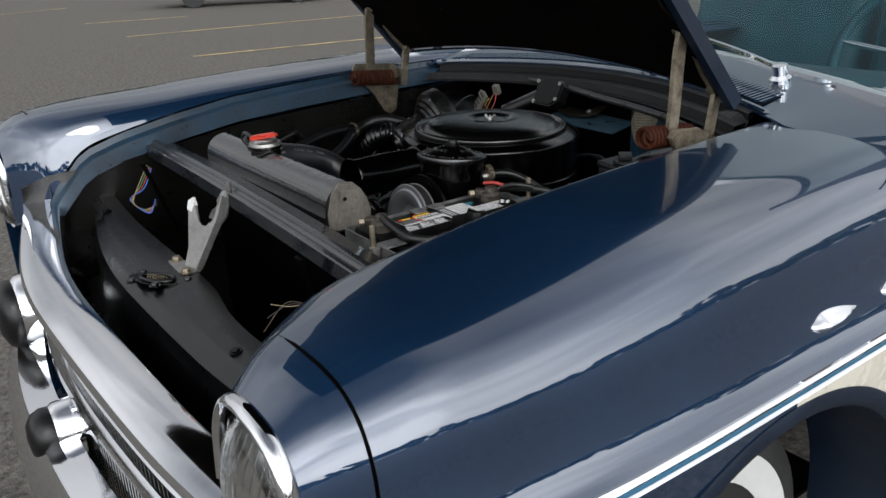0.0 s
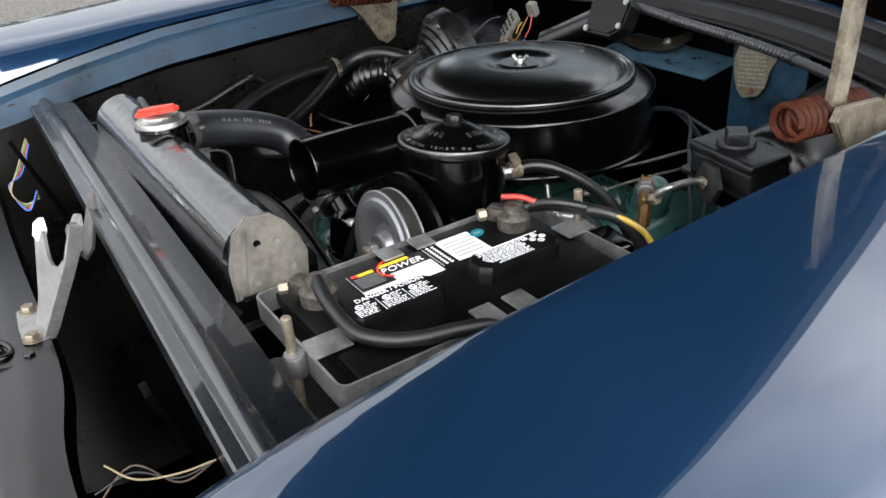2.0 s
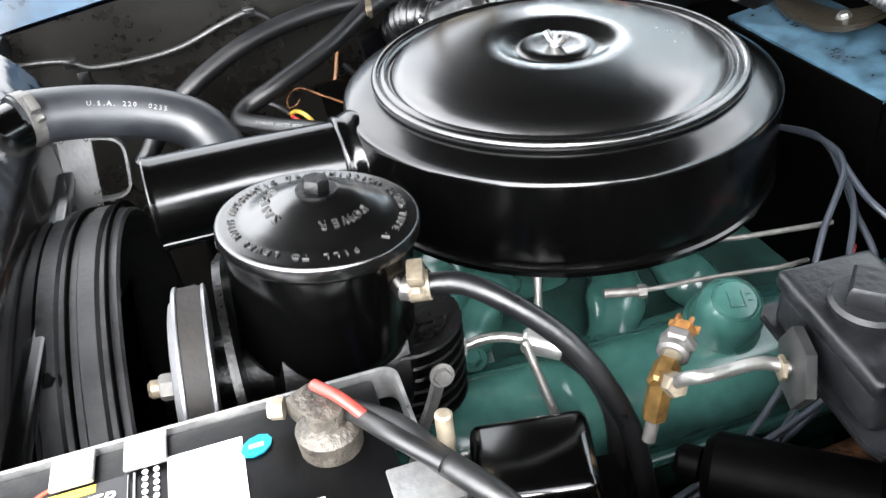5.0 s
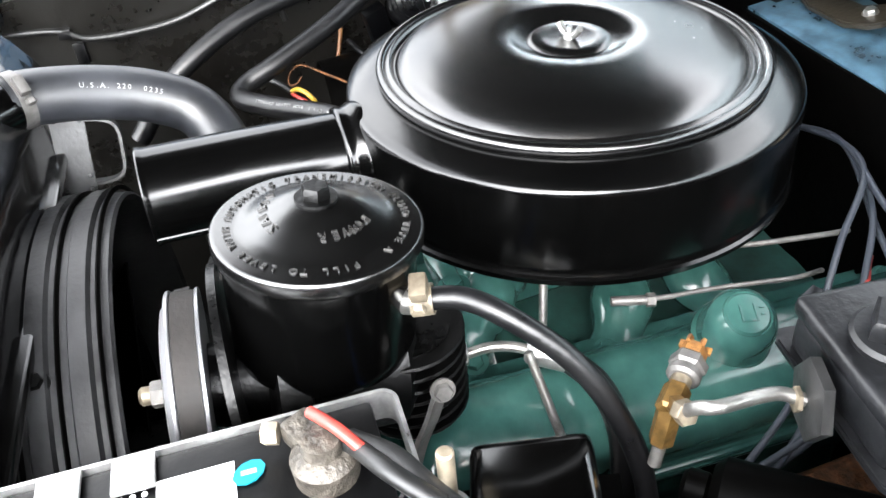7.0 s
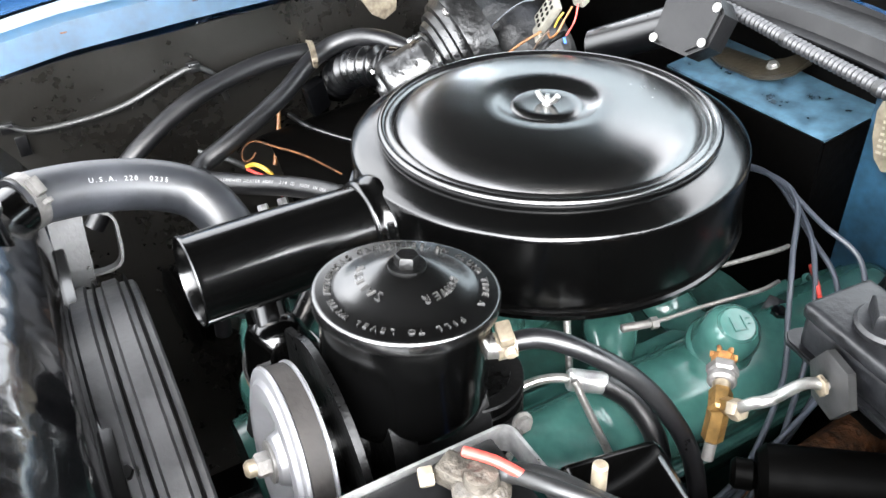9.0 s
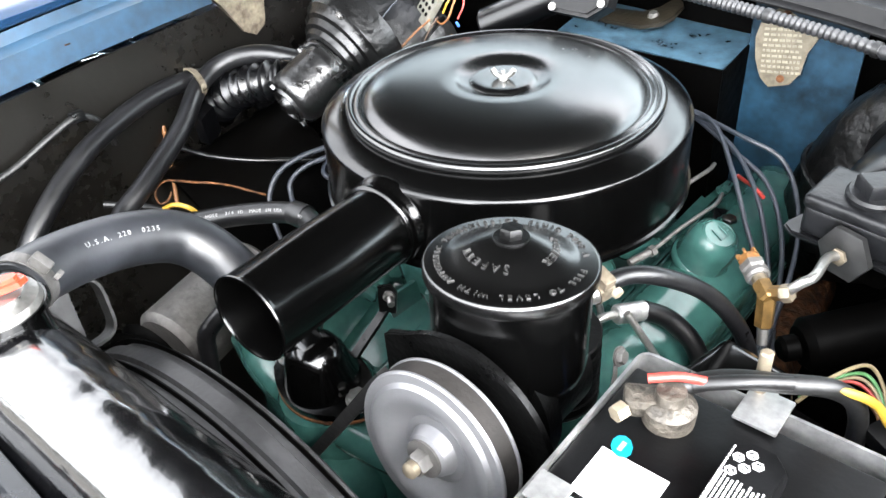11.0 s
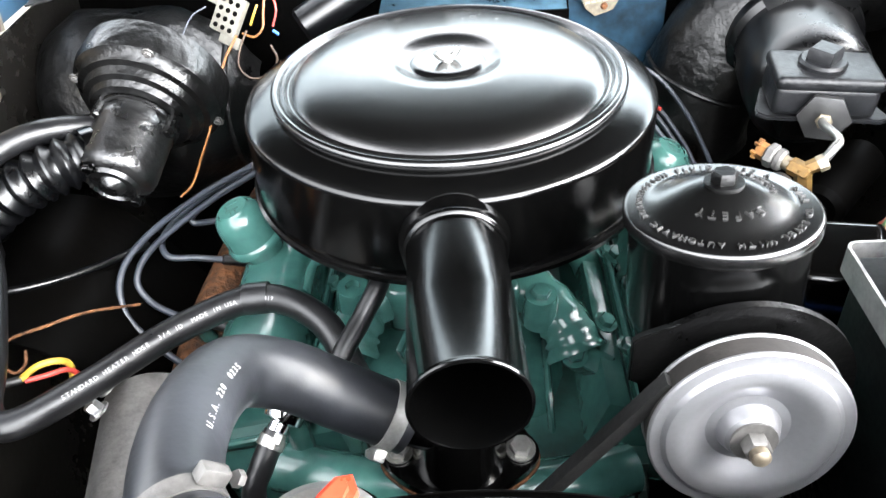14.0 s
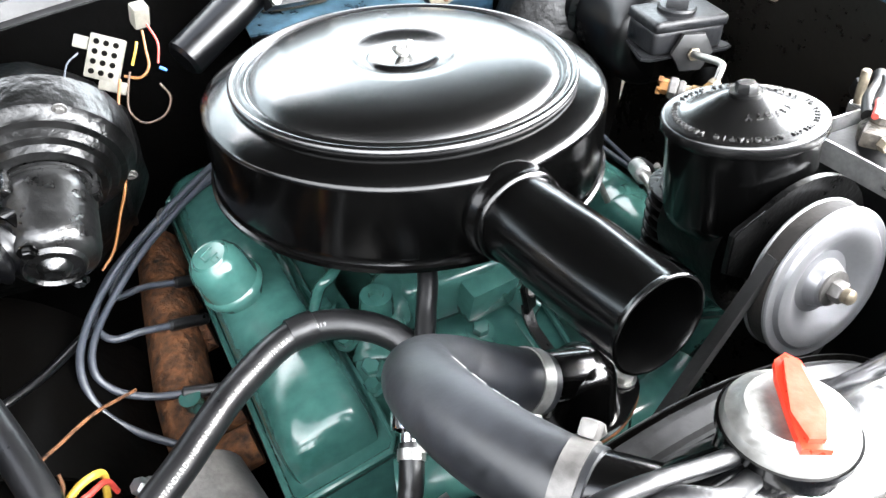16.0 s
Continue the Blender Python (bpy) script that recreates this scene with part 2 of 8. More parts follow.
WIRE_TAN = mat("tan_wire_sleeve", (0.22, 0.17, 0.095), 0.55, var=0.25, scale=60, fine=300, bump=0.1)
RED_PAINT = mat("red_lever_paint", (0.45, 0.028, 0.012), 0.32, var=0.25, scale=60, fine=250, bump=0.1)
SPRING_RED = mat("rusty_red_spring", (0.042, 0.011, 0.005), 0.65, var=0.7, scale=60, fine=200, bump=0.5, spec=0.12)
PAPER_WHITE = mat("white_label", (0.60, 0.60, 0.59), 0.5, var=0.05, scale=40, fine=300, bump=0.03)
PRINT_BLACK = mat("black_print", (0.02, 0.02, 0.02), 0.5, var=0.1, bump=0)
PRINT_DARK = mat("dark_grey_print", (0.010, 0.010, 0.011), 0.4, var=0.1, bump=0)
PRINT_WHITE = mat("white_print", (0.72, 0.72, 0.72), 0.5, var=0.15, scale=120, fine=400, bump=0)
PRINT_GREY = mat("grey_print", (0.2, 0.2, 0.2), 0.5, var=0.15, scale=120, fine=400, bump=0)
LABEL_YELLOW = mat("yellow_label", (0.78, 0.50, 0.03), 0.45, var=0.08, bump=0)
LABEL_RED = mat("red_label", (0.58, 0.05, 0.02), 0.45, var=0.08, bump=0)
LABEL_TEAL = mat("teal_sticker", (0.0, 0.13, 0.17), 0.4, var=0.08, bump=0)
STAMPED = mat("stamped_plate_metal", (0.17, 0.155, 0.115), 0.4, metal=0.5, var=0.4, scale=150, fine=400, bump=0)
CERAMIC = mat("stained_white_ceramic", (0.10, 0.094, 0.078), 0.6, var=0.3, scale=80, fine=250, bump=0.3)
TAG = mat("weathered_data_plate", (0.09, 0.079, 0.056), 0.5, metal=0.4, var=0.5, scale=70, fine=260, bump=0.4, tint=(0.06, 0.048, 0.03))
CORROSION = mat("corroded_terminal_lead", (0.060, 0.052, 0.042), 0.5, metal=0.3, var=0.7, scale=90, fine=280, bump=1.0, depth=0.0015)
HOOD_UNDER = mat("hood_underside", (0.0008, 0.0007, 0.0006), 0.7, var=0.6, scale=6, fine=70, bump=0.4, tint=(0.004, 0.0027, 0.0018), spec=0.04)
ASPHALT = mat("asphalt", (0.135, 0.125, 0.110), 0.88, var=0.7, scale=30, fine=90, bump=1.0, depth=0.008, spec=0.3)
LINE_PAINT = mat("worn_yellow_line_paint", (0.50, 0.38, 0.16), 0.8, var=0.5, scale=3, fine=40, bump=0.3, tint=(0.16, 0.13, 0.09))
TYRE = mat("tyre_rubber", (0.018, 0.018, 0.018), 0.7, var=0.3, scale=20, fine=120, bump=0.2)
TEAL_CLOTH = mat("teal_upholstery", (0.013, 0.066, 0.086), 0.6, var=0.3, scale=8, fine=160, bump=0.2, spec=0.3)


def glass(name, color, rough=0.02):
    m = bpy.data.materials.new(name)
    m.use_nodes = True
    b = m.node_tree.nodes["Principled BSDF"]
    b.inputs["Base Color"].default_value = (*color, 1)
    b.inputs["Transmission Weight"].default_value = 1.0
    b.inputs["Roughness"].default_value = rough
    b.inputs["IOR"].default_value = 1.45
    return m




def clear_pane(name, tint):
    m = bpy.data.materials.new(name)
    m.use_nodes = True
    nt = m.node_tree
    nt.nodes.clear()
    out = nt.nodes.new("ShaderNodeOutputMaterial")
    clear = nt.nodes.new("ShaderNodeBsdfTransparent")
    clear.inputs["Color"].default_value = (*tint, 1)
    gloss = nt.nodes.new("ShaderNodeBsdfGlossy")
    gloss.inputs["Roughness"].default_value = 0.01
    mix = nt.nodes.new("ShaderNodeMixShader")
    mix.inputs["Fac"].default_value = 0.02
    nt.links.new(clear.outputs["BSDF"], mix.inputs[1])
    nt.links.new(gloss.outputs["BSDF"], mix.inputs[2])
    nt.links.new(mix.outputs["Shader"], out.inputs["Surface"])
    return m


WINDSHIELD = clear_pane("windshield_glass", (0.80, 0.85, 0.86))
LENS = glass("headlamp_lens", (0.95, 0.95, 0.93), 0.12)

# ---- building helpers ----
def thing(name, at, label, category, group="", kind=""):
    """An empty at the thing's base, which carries its parts."""
    ob = new(name)
    ob.location = at
    ob.empty_display_size = 0.05
    ob["base"] = tuple(at)
    return tagged(ob, label, category, group, kind)


def base_of(ob):
    while ob.parent:
        ob = ob.parent
    return Vector(ob["base"])


def part(name, bm, material, parent, label="", smooth=40):
    """Links a bmesh given in world metres as one mesh under a thing or a part."""
    base = base_of(parent)
    bmesh.ops.translate(bm, vec=-base, verts=bm.verts)
    bmesh.ops.recalc_face_normals(bm, faces=bm.faces)
    me = bpy.data.meshes.new(name)
    lim = radians(smooth)
    for fc in bm.faces:
        fc.smooth = True
    for e in bm.edges:
        if len(e.link_faces) == 2 and e.calc_face_angle(0) > lim:
            e.smooth = False
    bm.to_mesh(me)
    bm.free()
    me.materials.append(material)
    ob = new(name, me)
    ob.parent = parent
    if label:
        ob["label"] = label
    return ob


def single(name, bm, material, label, category, group="", kind="", smooth=40, at=None):
    """A thing that is one mesh."""
    if at is None:
        lo = [min(v.co[i] for v in bm.verts) for i in range(3)]
        hi = [max(v.co[i] for v in bm.verts) for i in range(3)]
        at = ((lo[0] + hi[0]) / 2, (lo[1] + hi[1]) / 2, lo[2])
    holder = new("holder")
    holder["base"] = tuple(at)
    ob = part(name, bm, material, holder, "", smooth)
    ob.parent = None
    ob.location = at
    ob["base"] = tuple(at)
    bpy.data.objects.remove(holder)
    return tagged(ob, label, category, group, kind)


def axis_frame(origin, axis, up=(0, 0, 1)):
    """A pose at origin whose z runs along axis."""
    z = Vector(axis).normalized()
    u = Vector(up)
    if abs(z.dot(u.normalized())) > 0.98:
        u = Vector((0, 1, 0))
    x = u.cross(z).normalized()
    y = z.cross(x)
    m = Matrix((x, y, z)).transposed().to_4x4()
    return Matrix.Translation(origin) @ m


def lathe(profile, m=None, seg=48, bm=None, closed=False):
    """Turns (radius, height) pairs round the z of m."""
    bm = bm or bmesh.new()
    m = m or Matrix()
    rings = []
    for r, z in profile:
        if r < 1e-6:
            rings.append([bm.verts.new(m @ Vector((0, 0, z)))])
        else:
            rings.append([bm.verts.new(m @ Vector((r * math.cos(2 * math.pi * k / seg), r * math.sin(2 * math.pi * k / seg), z))) for k in range(seg)])
    pairs = list(zip(rings, rings[1:]))
    if closed:
        pairs.append((rings[-1], rings[0]))
    for a, b in pairs:
        for k in range(seg):
            n = (k + 1) % seg
            if len(a) == 1 and len(b) > 1:
                bm.faces.new((a[0], b[k], b[n]))
            elif len(b) == 1 and len(a) > 1:
                bm.faces.new((a[k], b[0], a[n]))
            elif len(a) > 1:
                bm.faces.new((a[k], b[k], b[n], a[n]))
    return bm


def rod(a, b, r, seg=20, bm=None, bevel=0.0):
    """A solid round bar from a to b."""
    a, b = Vector(a), Vector(b)
    n = (b - a).length
    e = min(bevel, r * 0.6, n * 0.4)
    prof = [(0, 0), (r - e, 0), (r, e), (r, n - e), (r - e, n), (0, n)] if e else [(0, 0), (r, 0), (r, n), (0, n)]
    return lathe(prof, axis_frame(a, b - a), seg, bm)


def hexbolt(at, axis, r=0.008, h=0.006, washer=0.0, bm=None, sides=6):
    m = axis_frame(at, axis)
    bm = bm or bmesh.new()
    if washer:
        lathe([(0, 0), (washer, 0), (washer, 0.0018), (0, 0.0018)], m, 24, bm)
    lathe([(0, 0.001), (r, 0.001), (r, h * 0.85), (r * 0.86, h), (0, h)], m, sides, bm)
    return bm


def box(size, m=None, bevel=0.0, bm=None, seg=2):
    """A box centred on m."""
    bm = bm or bmesh.new()
    m = m or Matrix()
    made = bmesh.ops.create_cube(bm, size=1.0, matrix=m @ Matrix.Diagonal((*size, 1)))
    if bevel:
        vs = set(made["verts"])
        es = [e for e in bm.edges if e.verts[0] in vs and e.verts[1] in vs]
        bmesh.ops.bevel(bm, geom=es, offset=min(bevel, min(size) * 0.45), segments=seg, affect="EDGES", profile=0.6)
    return bm


def spline(pts, n=10):
    """Catmull-Rom through pts, n steps a span."""
    P = [Vector(p) for p in pts]
    if len(P) < 3:
        return P
    ext = [P[0] * 2 - P[1]] + P + [P[-1] * 2 - P[-2]]
    out = []
    for i in range(1, len(ext) - 2):
        a, b, c, d = ext[i - 1 : i + 3]
        for k in range(n):
            t = k / n
            out.append(0.5 * ((2 * b) + (c - a) * t + (2 * a - 5 * b + 4 * c - d) * t * t + (3 * b - a - 3 * c + d) * t ** 3))
    out.append(P[-1])
    return out


def sweep(path, section, bm=None, scales=None, caps=True, up=(0, 0, 1)):
    """Sweeps a closed 2-D section along points with a frame that never flips."""
    bm = bm or bmesh.new()
    path = [Vector(p) for p in path]
    tang = [(path[min(i + 1, len(path) - 1)] - path[max(i - 1, 0)]).normalized() for i in range(len(path))]
    u = Vector(up)
    if abs(u.dot(tang[0])) > 0.95:
        u = Vector((1, 0, 0)) if abs(tang[0].x) < 0.9 else Vector((0, 1, 0))
    x = u.cross(tang[0]).normalized()
    rings = []
    for i, (p, t) in enumerate(zip(path, tang)):
        x = (x - t * x.dot(t)).normalized()
        y = t.cross(x)
        s = scales[i] if scales else 1.0
        rings.append([bm.verts.new(p + (x * a + y * b) * s) for a, b in section])
    n = len(section)
    for a, b in zip(rings, rings[1:]):
        for k in range(n):
            bm.faces.new((a[k], a[(k + 1) % n], b[(k + 1) % n], b[k]))
    if caps:
        bm.faces.new(rings[0])
        bm.faces.new(rings[-1][::-1])
    return bm


def circle(r, n=14):
    return [(r * math.cos(2 * math.pi * k / n), r * math.sin(2 * math.pi * k / n)) for k in range(n)]


def tube(pts, r, seg=14, n=10, bm=None, scales=None):
    """A round hose, pipe or wire through pts."""
    return sweep(spline(pts, n), circle(r, seg), bm, scales)


def plate(outline, thick, m=None, bevel=0.0, bm=None):
    """A flat sheet with that outline in m's xy, thick along its z."""
    bm = bm or bmesh.new()
    m = m or Matrix()
    lo = [bm.verts.new(m @ Vector((x, y, 0))) for x, y in outline]
    hi = [bm.verts.new(m @ Vector((x, y, thick))) for x, y in outline]
    n = len(outline)
    faces = [bm.faces.new(lo[::-1]), bm.faces.new(hi)]
    for k in range(n):
        faces.append(bm.faces.new((lo[k], lo[(k + 1) % n], hi[(k + 1) % n], hi[k])))
    if bevel:
        bmesh.ops.bevel(bm, geom=list({e for e in faces[1].edges}), offset=bevel, segments=2, affect="EDGES")
    return bm


def skin(rows, thick=0.0, bm=None):
    """A sheet through a grid of points, with a back at thick metres along -normal."""
    bm = bm or bmesh.new()
    grid = [[bm.verts.new(p) for p in r] for r in rows]
    fs = []
    for a, b in zip(grid, grid[1:]):
        for k in range(len(a) - 1):
            fs.append(bm.faces.new((a[k], a[k + 1], b[k + 1], b[k])))
    if thick:
        bmesh.ops.recalc_face_normals(bm, faces=fs)
        bmesh.ops.solidify(bm, geom=fs, thickness=thick)
    return bm


def lerp_table(table, x):
    """Smooth reading of a table of (x, value...) rows."""
    xs = [r[0] for r in table]
    out = []
    for k in range(1, len(table[0])):
        out.append(float(np.interp(x, xs, [r[k] for r in table])))
    return out


def letters(text, size, m, bm, extrude=0.0004):
    """Adds built-in-font writing, centred on m's origin and lying in its xy, to bm."""
    cu = bpy.data.curves.new("writing", "FONT")
    cu.body, cu.size, cu.align_x, cu.align_y, cu.extrude = text, size, "CENTER", "CENTER", extrude
    cu.resolution_u = 2
    tmp = bpy.data.objects.new("writing", cu)
    me = bpy.data.meshes.new_from_object(tmp)
    me.transform(m)
    bm.from_mesh(me)
    bpy.data.objects.remove(tmp)
    bpy.data.curves.remove(cu)
    bpy.data.meshes.remove(me)
    return bm

# ---- the parking lot ----
g = bmesh.new()
gs = [-900, -300, -90, -40] + [-20 + k for k in range(41)] + [40, 90, 300, 900]
gv = [[g.verts.new((x, y, 0.004 * noise.noise((x * 0.7, y * 0.7, 0)) if abs(x) < 25 and abs(y) < 25 else 0)) for x in gs] for y in gs]
for a, b in zip(gv, gv[1:]):
    for k in range(len(gs) - 1):
        g.faces.new((a[k], a[k + 1], b[k + 1], b[k]))
single("ground", g, ASPHALT, "worn grey asphalt of an open parking lot", "ground", kind="structure", at=(0, 0, 0))


def lot_line(a, b, w=0.10):
    a, b = Vector(a), Vector(b)
    d = (b - a).normalized()
    s = Vector((-d.y, d.x, 0)) * w / 2
    bm = bmesh.new()
    rows = []
    for k in range(25):
        p = a.lerp(b, k / 24)
        j = 0.15 * noise.noise(p * 2.0)
        rows.append([p - s * (1 + j) + Vector((0, 0, 0.009)), p + s * (1 - j) + Vector((0, 0, 0.009))])
    skin(rows, 0.002, bm)
    return single("parking_line", bm, LINE_PAINT, "faded yellow parking line painted on asphalt", "parking line", group="parking lines", kind="structure")


# ---- the car ----
car = thing("car", (0, 0.6, 0), "dark blue vintage car with cream side panel and open hood", "car")

EDGE = [(-0.84, 0.615, 0.972), (-0.80, 0.592, 0.998), (-0.76, 0.566, 1.010), (-0.70, 0.522, 1.014), (-0.62, 0.490, 1.022), (-0.50, 0.494, 1.040), (-0.36, 0.502, 1.058), (-0.2, 0.504, 1.066), (0.0, 0.505, 1.074), (0.3, 0.500, 1.080), (0.5, 0.500, 1.085), (0.9, 0.500, 1.09), (1.6, 0.5, 1.09)]
# from the hood gap the skin climbs to a broad flat crown, rolls over sharply, drops and flares out above the side strip
RISE = [(0.0, 0.0), (0.006, 0.30), (0.024, 0.70), (0.070, 0.95), (0.120, 1.0)]
ROLL = [(0.28, 0.008), (0.46, 0.036), (0.59, 0.092), (0.69, 0.185), (0.755, 0.300), (0.80, 0.440), (0.83, 0.640), (0.875, 0.820), (0.93, 0.930), (1.0, 1.0)]
CROWN = [(-0.84, 0.580, 0.84, 1.016), (-0.80, 0.535, 0.84, 1.045), (-0.76, 0.510, 0.915, 1.057), (-0.70, 0.500, 0.985, 1.066), (-0.62, 0.490, 1.014, 1.072), (-0.5, 0.494, 1.037, 1.076), (-0.36, 0.502, 1.056, 1.083), (-0.2, 0.504, 1.066, 1.088), (0.0, 0.505, 1.074, 1.094), (0.3, 0.50, 1.080, 1.100), (0.6, 0.50, 1.086, 1.104), (0.9, 0.50, 1.09, 1.106)]
OUTER = [(-0.84, 0.770), (-0.80, 0.783), (-0.76, 0.793), (-0.70, 0.804), (-0.62, 0.813), (-0.5, 0.820), (-0.36, 0.823), (0.9, 0.823)]
STRIP_Z = 0.862
WHEEL_Y, WHEEL_Z = -0.21, 0.36
ARCH_Z, ARCH_R = 0.395, 0.410
YS = [-0.84, -0.80, -0.76, -0.70, -0.62, -0.5, -0.36, -0.2, 0.0, 0.3, 0.6, 0.9]


SWELL = [(-0.84, 0.92), (-0.80, 0.87), (-0.76, 0.78), (-0.70, 0.62), (-0.62, 0.42), (-0.5, 0.28), (-0.36, 0.2), (-0.2, 0.12), (0.9, 0.15)]


def outer_x(y):
    return lerp_table(OUTER, y)[0]


def fender_row(y, side=1):
    x0, z0, zc = lerp_table(CROWN, y)
    if side > 0:
        zc = z0 + (zc - z0) * lerp_table(SWELL, y)[0]
    xo = outer_x(y)
    k = min(1.0, (xo - x0) / 0.30)
    row = [Vector((x0 + d * k, y, z0 + (zc - z0) * h)) for d, h in RISE]
    xc = row[-1].x
    return row + [Vector((xc + (xo - xc) * d, y, zc - h * (zc - STRIP_Z))) for d, h in ROLL]


def fender_point(y, s, side=1):
    """The outer skin of the car's left fender: s from 0 at the hood gap to 1 on the flank."""
    k = max(i for i in range(len(YS) - 1) if YS[i] <= y + 1e-6)
    f = (y - YS[k]) / (YS[k + 1] - YS[k])
    i = min(13, int(s * 14))
    g = s * 14 - i
    a, b = fender_row(YS[k], side), fender_row(YS[k + 1], side)
    return a[i].lerp(a[i + 1], g).lerp(b[i].lerp(b[i + 1], g), f)


def mirrored(p, side):
    return Vector((p.x * side, p.y, p.z))


def smooth_grid(rows, n=4):
    """Refines a grid of points along its first direction."""
    cols = [spline([r[k] for r in rows], n) for k in range(len(rows[0]))]
    return [list(r) for r in zip(*cols)]


def build_fender(side):
    name = "fender"
    rise = Vector((0, 0, 0.0 if side > 0 else 0.014))
    rows = [[mirrored(p + rise, side) for p in spline(fender_row(y, side), 4)] for y in YS]
    rows = smooth_grid(rows, 4)
    bm = skin(rows, 0.004)
    fender = part(name, bm, CAR_BLUE, car, "dark blue metallic front fender")
    # the turned-down gutter along the hood gap
    lip = [[mirrored(fender_point(y, 0, side) + rise + Vector((-o, 0, -h)), side) for o, h in ((0.0, 0.003), (0.004, 0.016), (0.021, 0.022), (0.024, 0.056))] for y in np.linspace(-0.785, 0.30, 44)]
    part("gutter", skin(lip, 0.002), BAY_BLUE, fender, "lighter blue inner lip with bolt holes")
    # flank below the strip, cut round the wheel
    for nm, y0, y1, paint, words in (("flank", -0.84, -0.21, CAR_BLUE, "dark blue lower panel ahead of the wheel"), ("flank", -0.21, 0.9, WHITE_PAINT, "cream painted panel behind the wheel arch")):
        rows = []
        for y in np.linspace(y0, y1, 60):
            top = 0.842
            d2 = (ARCH_R + 0.012) ** 2 - (y - WHEEL_Y) ** 2
            low = ARCH_Z + math.sqrt(d2) if d2 > 0 else 0.30
            low = max(0.30, min(low, top - 0.006))
            rows.append([mirrored(Vector((outer_x(y) + 0.002 - 0.04 * ((top - z) / 0.5) ** 2, y, z)), side) for z in np.linspace(top, low, 7)])
        part(nm, skin(rows, 0.004), paint, fender, words)
    lip = [[mirrored(Vector((x, WHEEL_Y + r * math.cos(a), ARCH_Z + r * math.sin(a))), side) for x, r in ((0.8265, ARCH_R + 0.026), (0.830, ARCH_R + 0.018), (0.829, ARCH_R + 0.004), (0.822, ARCH_R - 0.004), (0.78, ARCH_R - 0.006), (0.66, ARCH_R - 0.006))] for a in np.linspace(0.0, math.pi, 48)]
    part("wheel_arch", skin(lip, 0.003), ARCH_BLUE, fender, "dark blue rolled wheel arch")
    for nm, z, hh, out, paint, words in (("chrome_strip", 0.8590, 0.0046, 0.0060, CHROME, "polished chrome side strip"), ("blue_stripe", 0.8495, 0.0052, 0.0030, STRIPE_BLUE, "lighter blue stripe between chrome strips"), ("chrome_strip", 0.8425, 0.0028, 0.0052, CHROME, "polished chrome side strip")):
        strip = sweep([mirrored(Vector((outer_x(y), y, z)), side) for y in np.linspace(-0.83, 0.9, 60)], [(side * 0.006, -hh), (-side * out * 0.8, -hh * 0.95), (-side * out, -hh * 0.55), (-side * out * 0.72, hh * 0.25), (-side * out * 0.30, hh * 0.85), (side * 0.006, hh)])
        part(nm, strip, paint, fender, words)
    # chrome ports on the flank: blunt in front, drawn out to a point behind, with a ridge
    for y0 in (-0.083, 0.092, 0.267):
        rows = []
        for k in range(25):
            f = k / 24
            y = y0 - 0.068 + 0.136 * f
            hgt = 0.019 * (min(1.0, f * 5.0) ** 0.5) * (1 - max(0.0, (f - 0.30) / 0.70) ** 1.7) + 0.0004
            row = []
            for a in np.linspace(-1, 1, 13):
                q = fender_point(y, 0.80, side)
                z = 0.904 + a * hgt
                row.append(mirrored(Vector((q.x - 0.003 + 0.020 * (hgt / 0.019) * (1 - abs(a) ** 1.5) + 0.004 * (hgt / 0.019) * math.exp(-(a - 0.25) ** 2 * 30) + 0.10 * max(0.0, 0.90 - z) ** 1.0, y, z)), side))
            rows.append(row)
        part("fender_port", skin(rows, 0.001), CHROME, fender, "chrome teardrop fender port")
    # lamp brow joint
    seam = [mirrored(fender_point(-0.768, s, side) + rise + Vector((0, 0, 0.0005)), side) for s in np.linspace(0, 1, 40)]
    part("joint", sweep(seam, circle(0.0020, 8)), BAY_BLACK, fender, "dark body seam")
    brow = spline([mirrored(p + rise, side) for p in fender_row(-0.84, side)[1:15]], 4)
    part("brow_trim", sweep(brow, [(x * 1.5, y) for x, y in circle(0.0062, 12)]), CHROME, fender, "chrome headlamp brow trim")
    return fender


for side in (1, -1):
    build_fender(side)


def build_headlamp(side):
    c = Vector((0.672 * side, -0.826, 0.900 if side > 0 else 0.915))
    m = axis_frame(c, (0, -1, 0.02)) @ Matrix.Diagonal((0.90, 0.95, 1, 1))
    lamp = part("headlight", lathe([(0.070, -0.07), (0.094, -0.03), (0.100, 0.004), (0.099, 0.010), (0.096, 0.004), (0.092, -0.02), (0.05, -0.065), (0, -0.07)], m, 48), CHROME, car, "round headlight in chrome bezel")
    part("lens", lathe([(0.096, 0.004), (0.085, 0.020), (0.055, 0.032), (0, 0.037), (0, 0.033), (0.055, 0.028), (0.085, 0.016), (0.096, 0.0)], m, 48), LENS, lamp, "ribbed clear glass headlamp lens")
    ribs = bmesh.new()
    for k in range(-6, 7):
        x = k * 0.0135
        h = math.sqrt(max(0.0, 0.092 ** 2 - x * x))
        pts = [m @ Vector((x, t * h, 0.0375 * (1 - (x * x + (t * h) ** 2) / 0.0093) ** 0.5 if (x * x + (t * h) ** 2) < 0.0092 else 0.003)) for t in np.linspace(-0.95, 0.95, 9)]
        sweep(pts, circle(0.0016, 6), ribs)
    part("lens_ribs", ribs, LENS, lamp)


for side in (1, -1):
    build_headlamp(side)

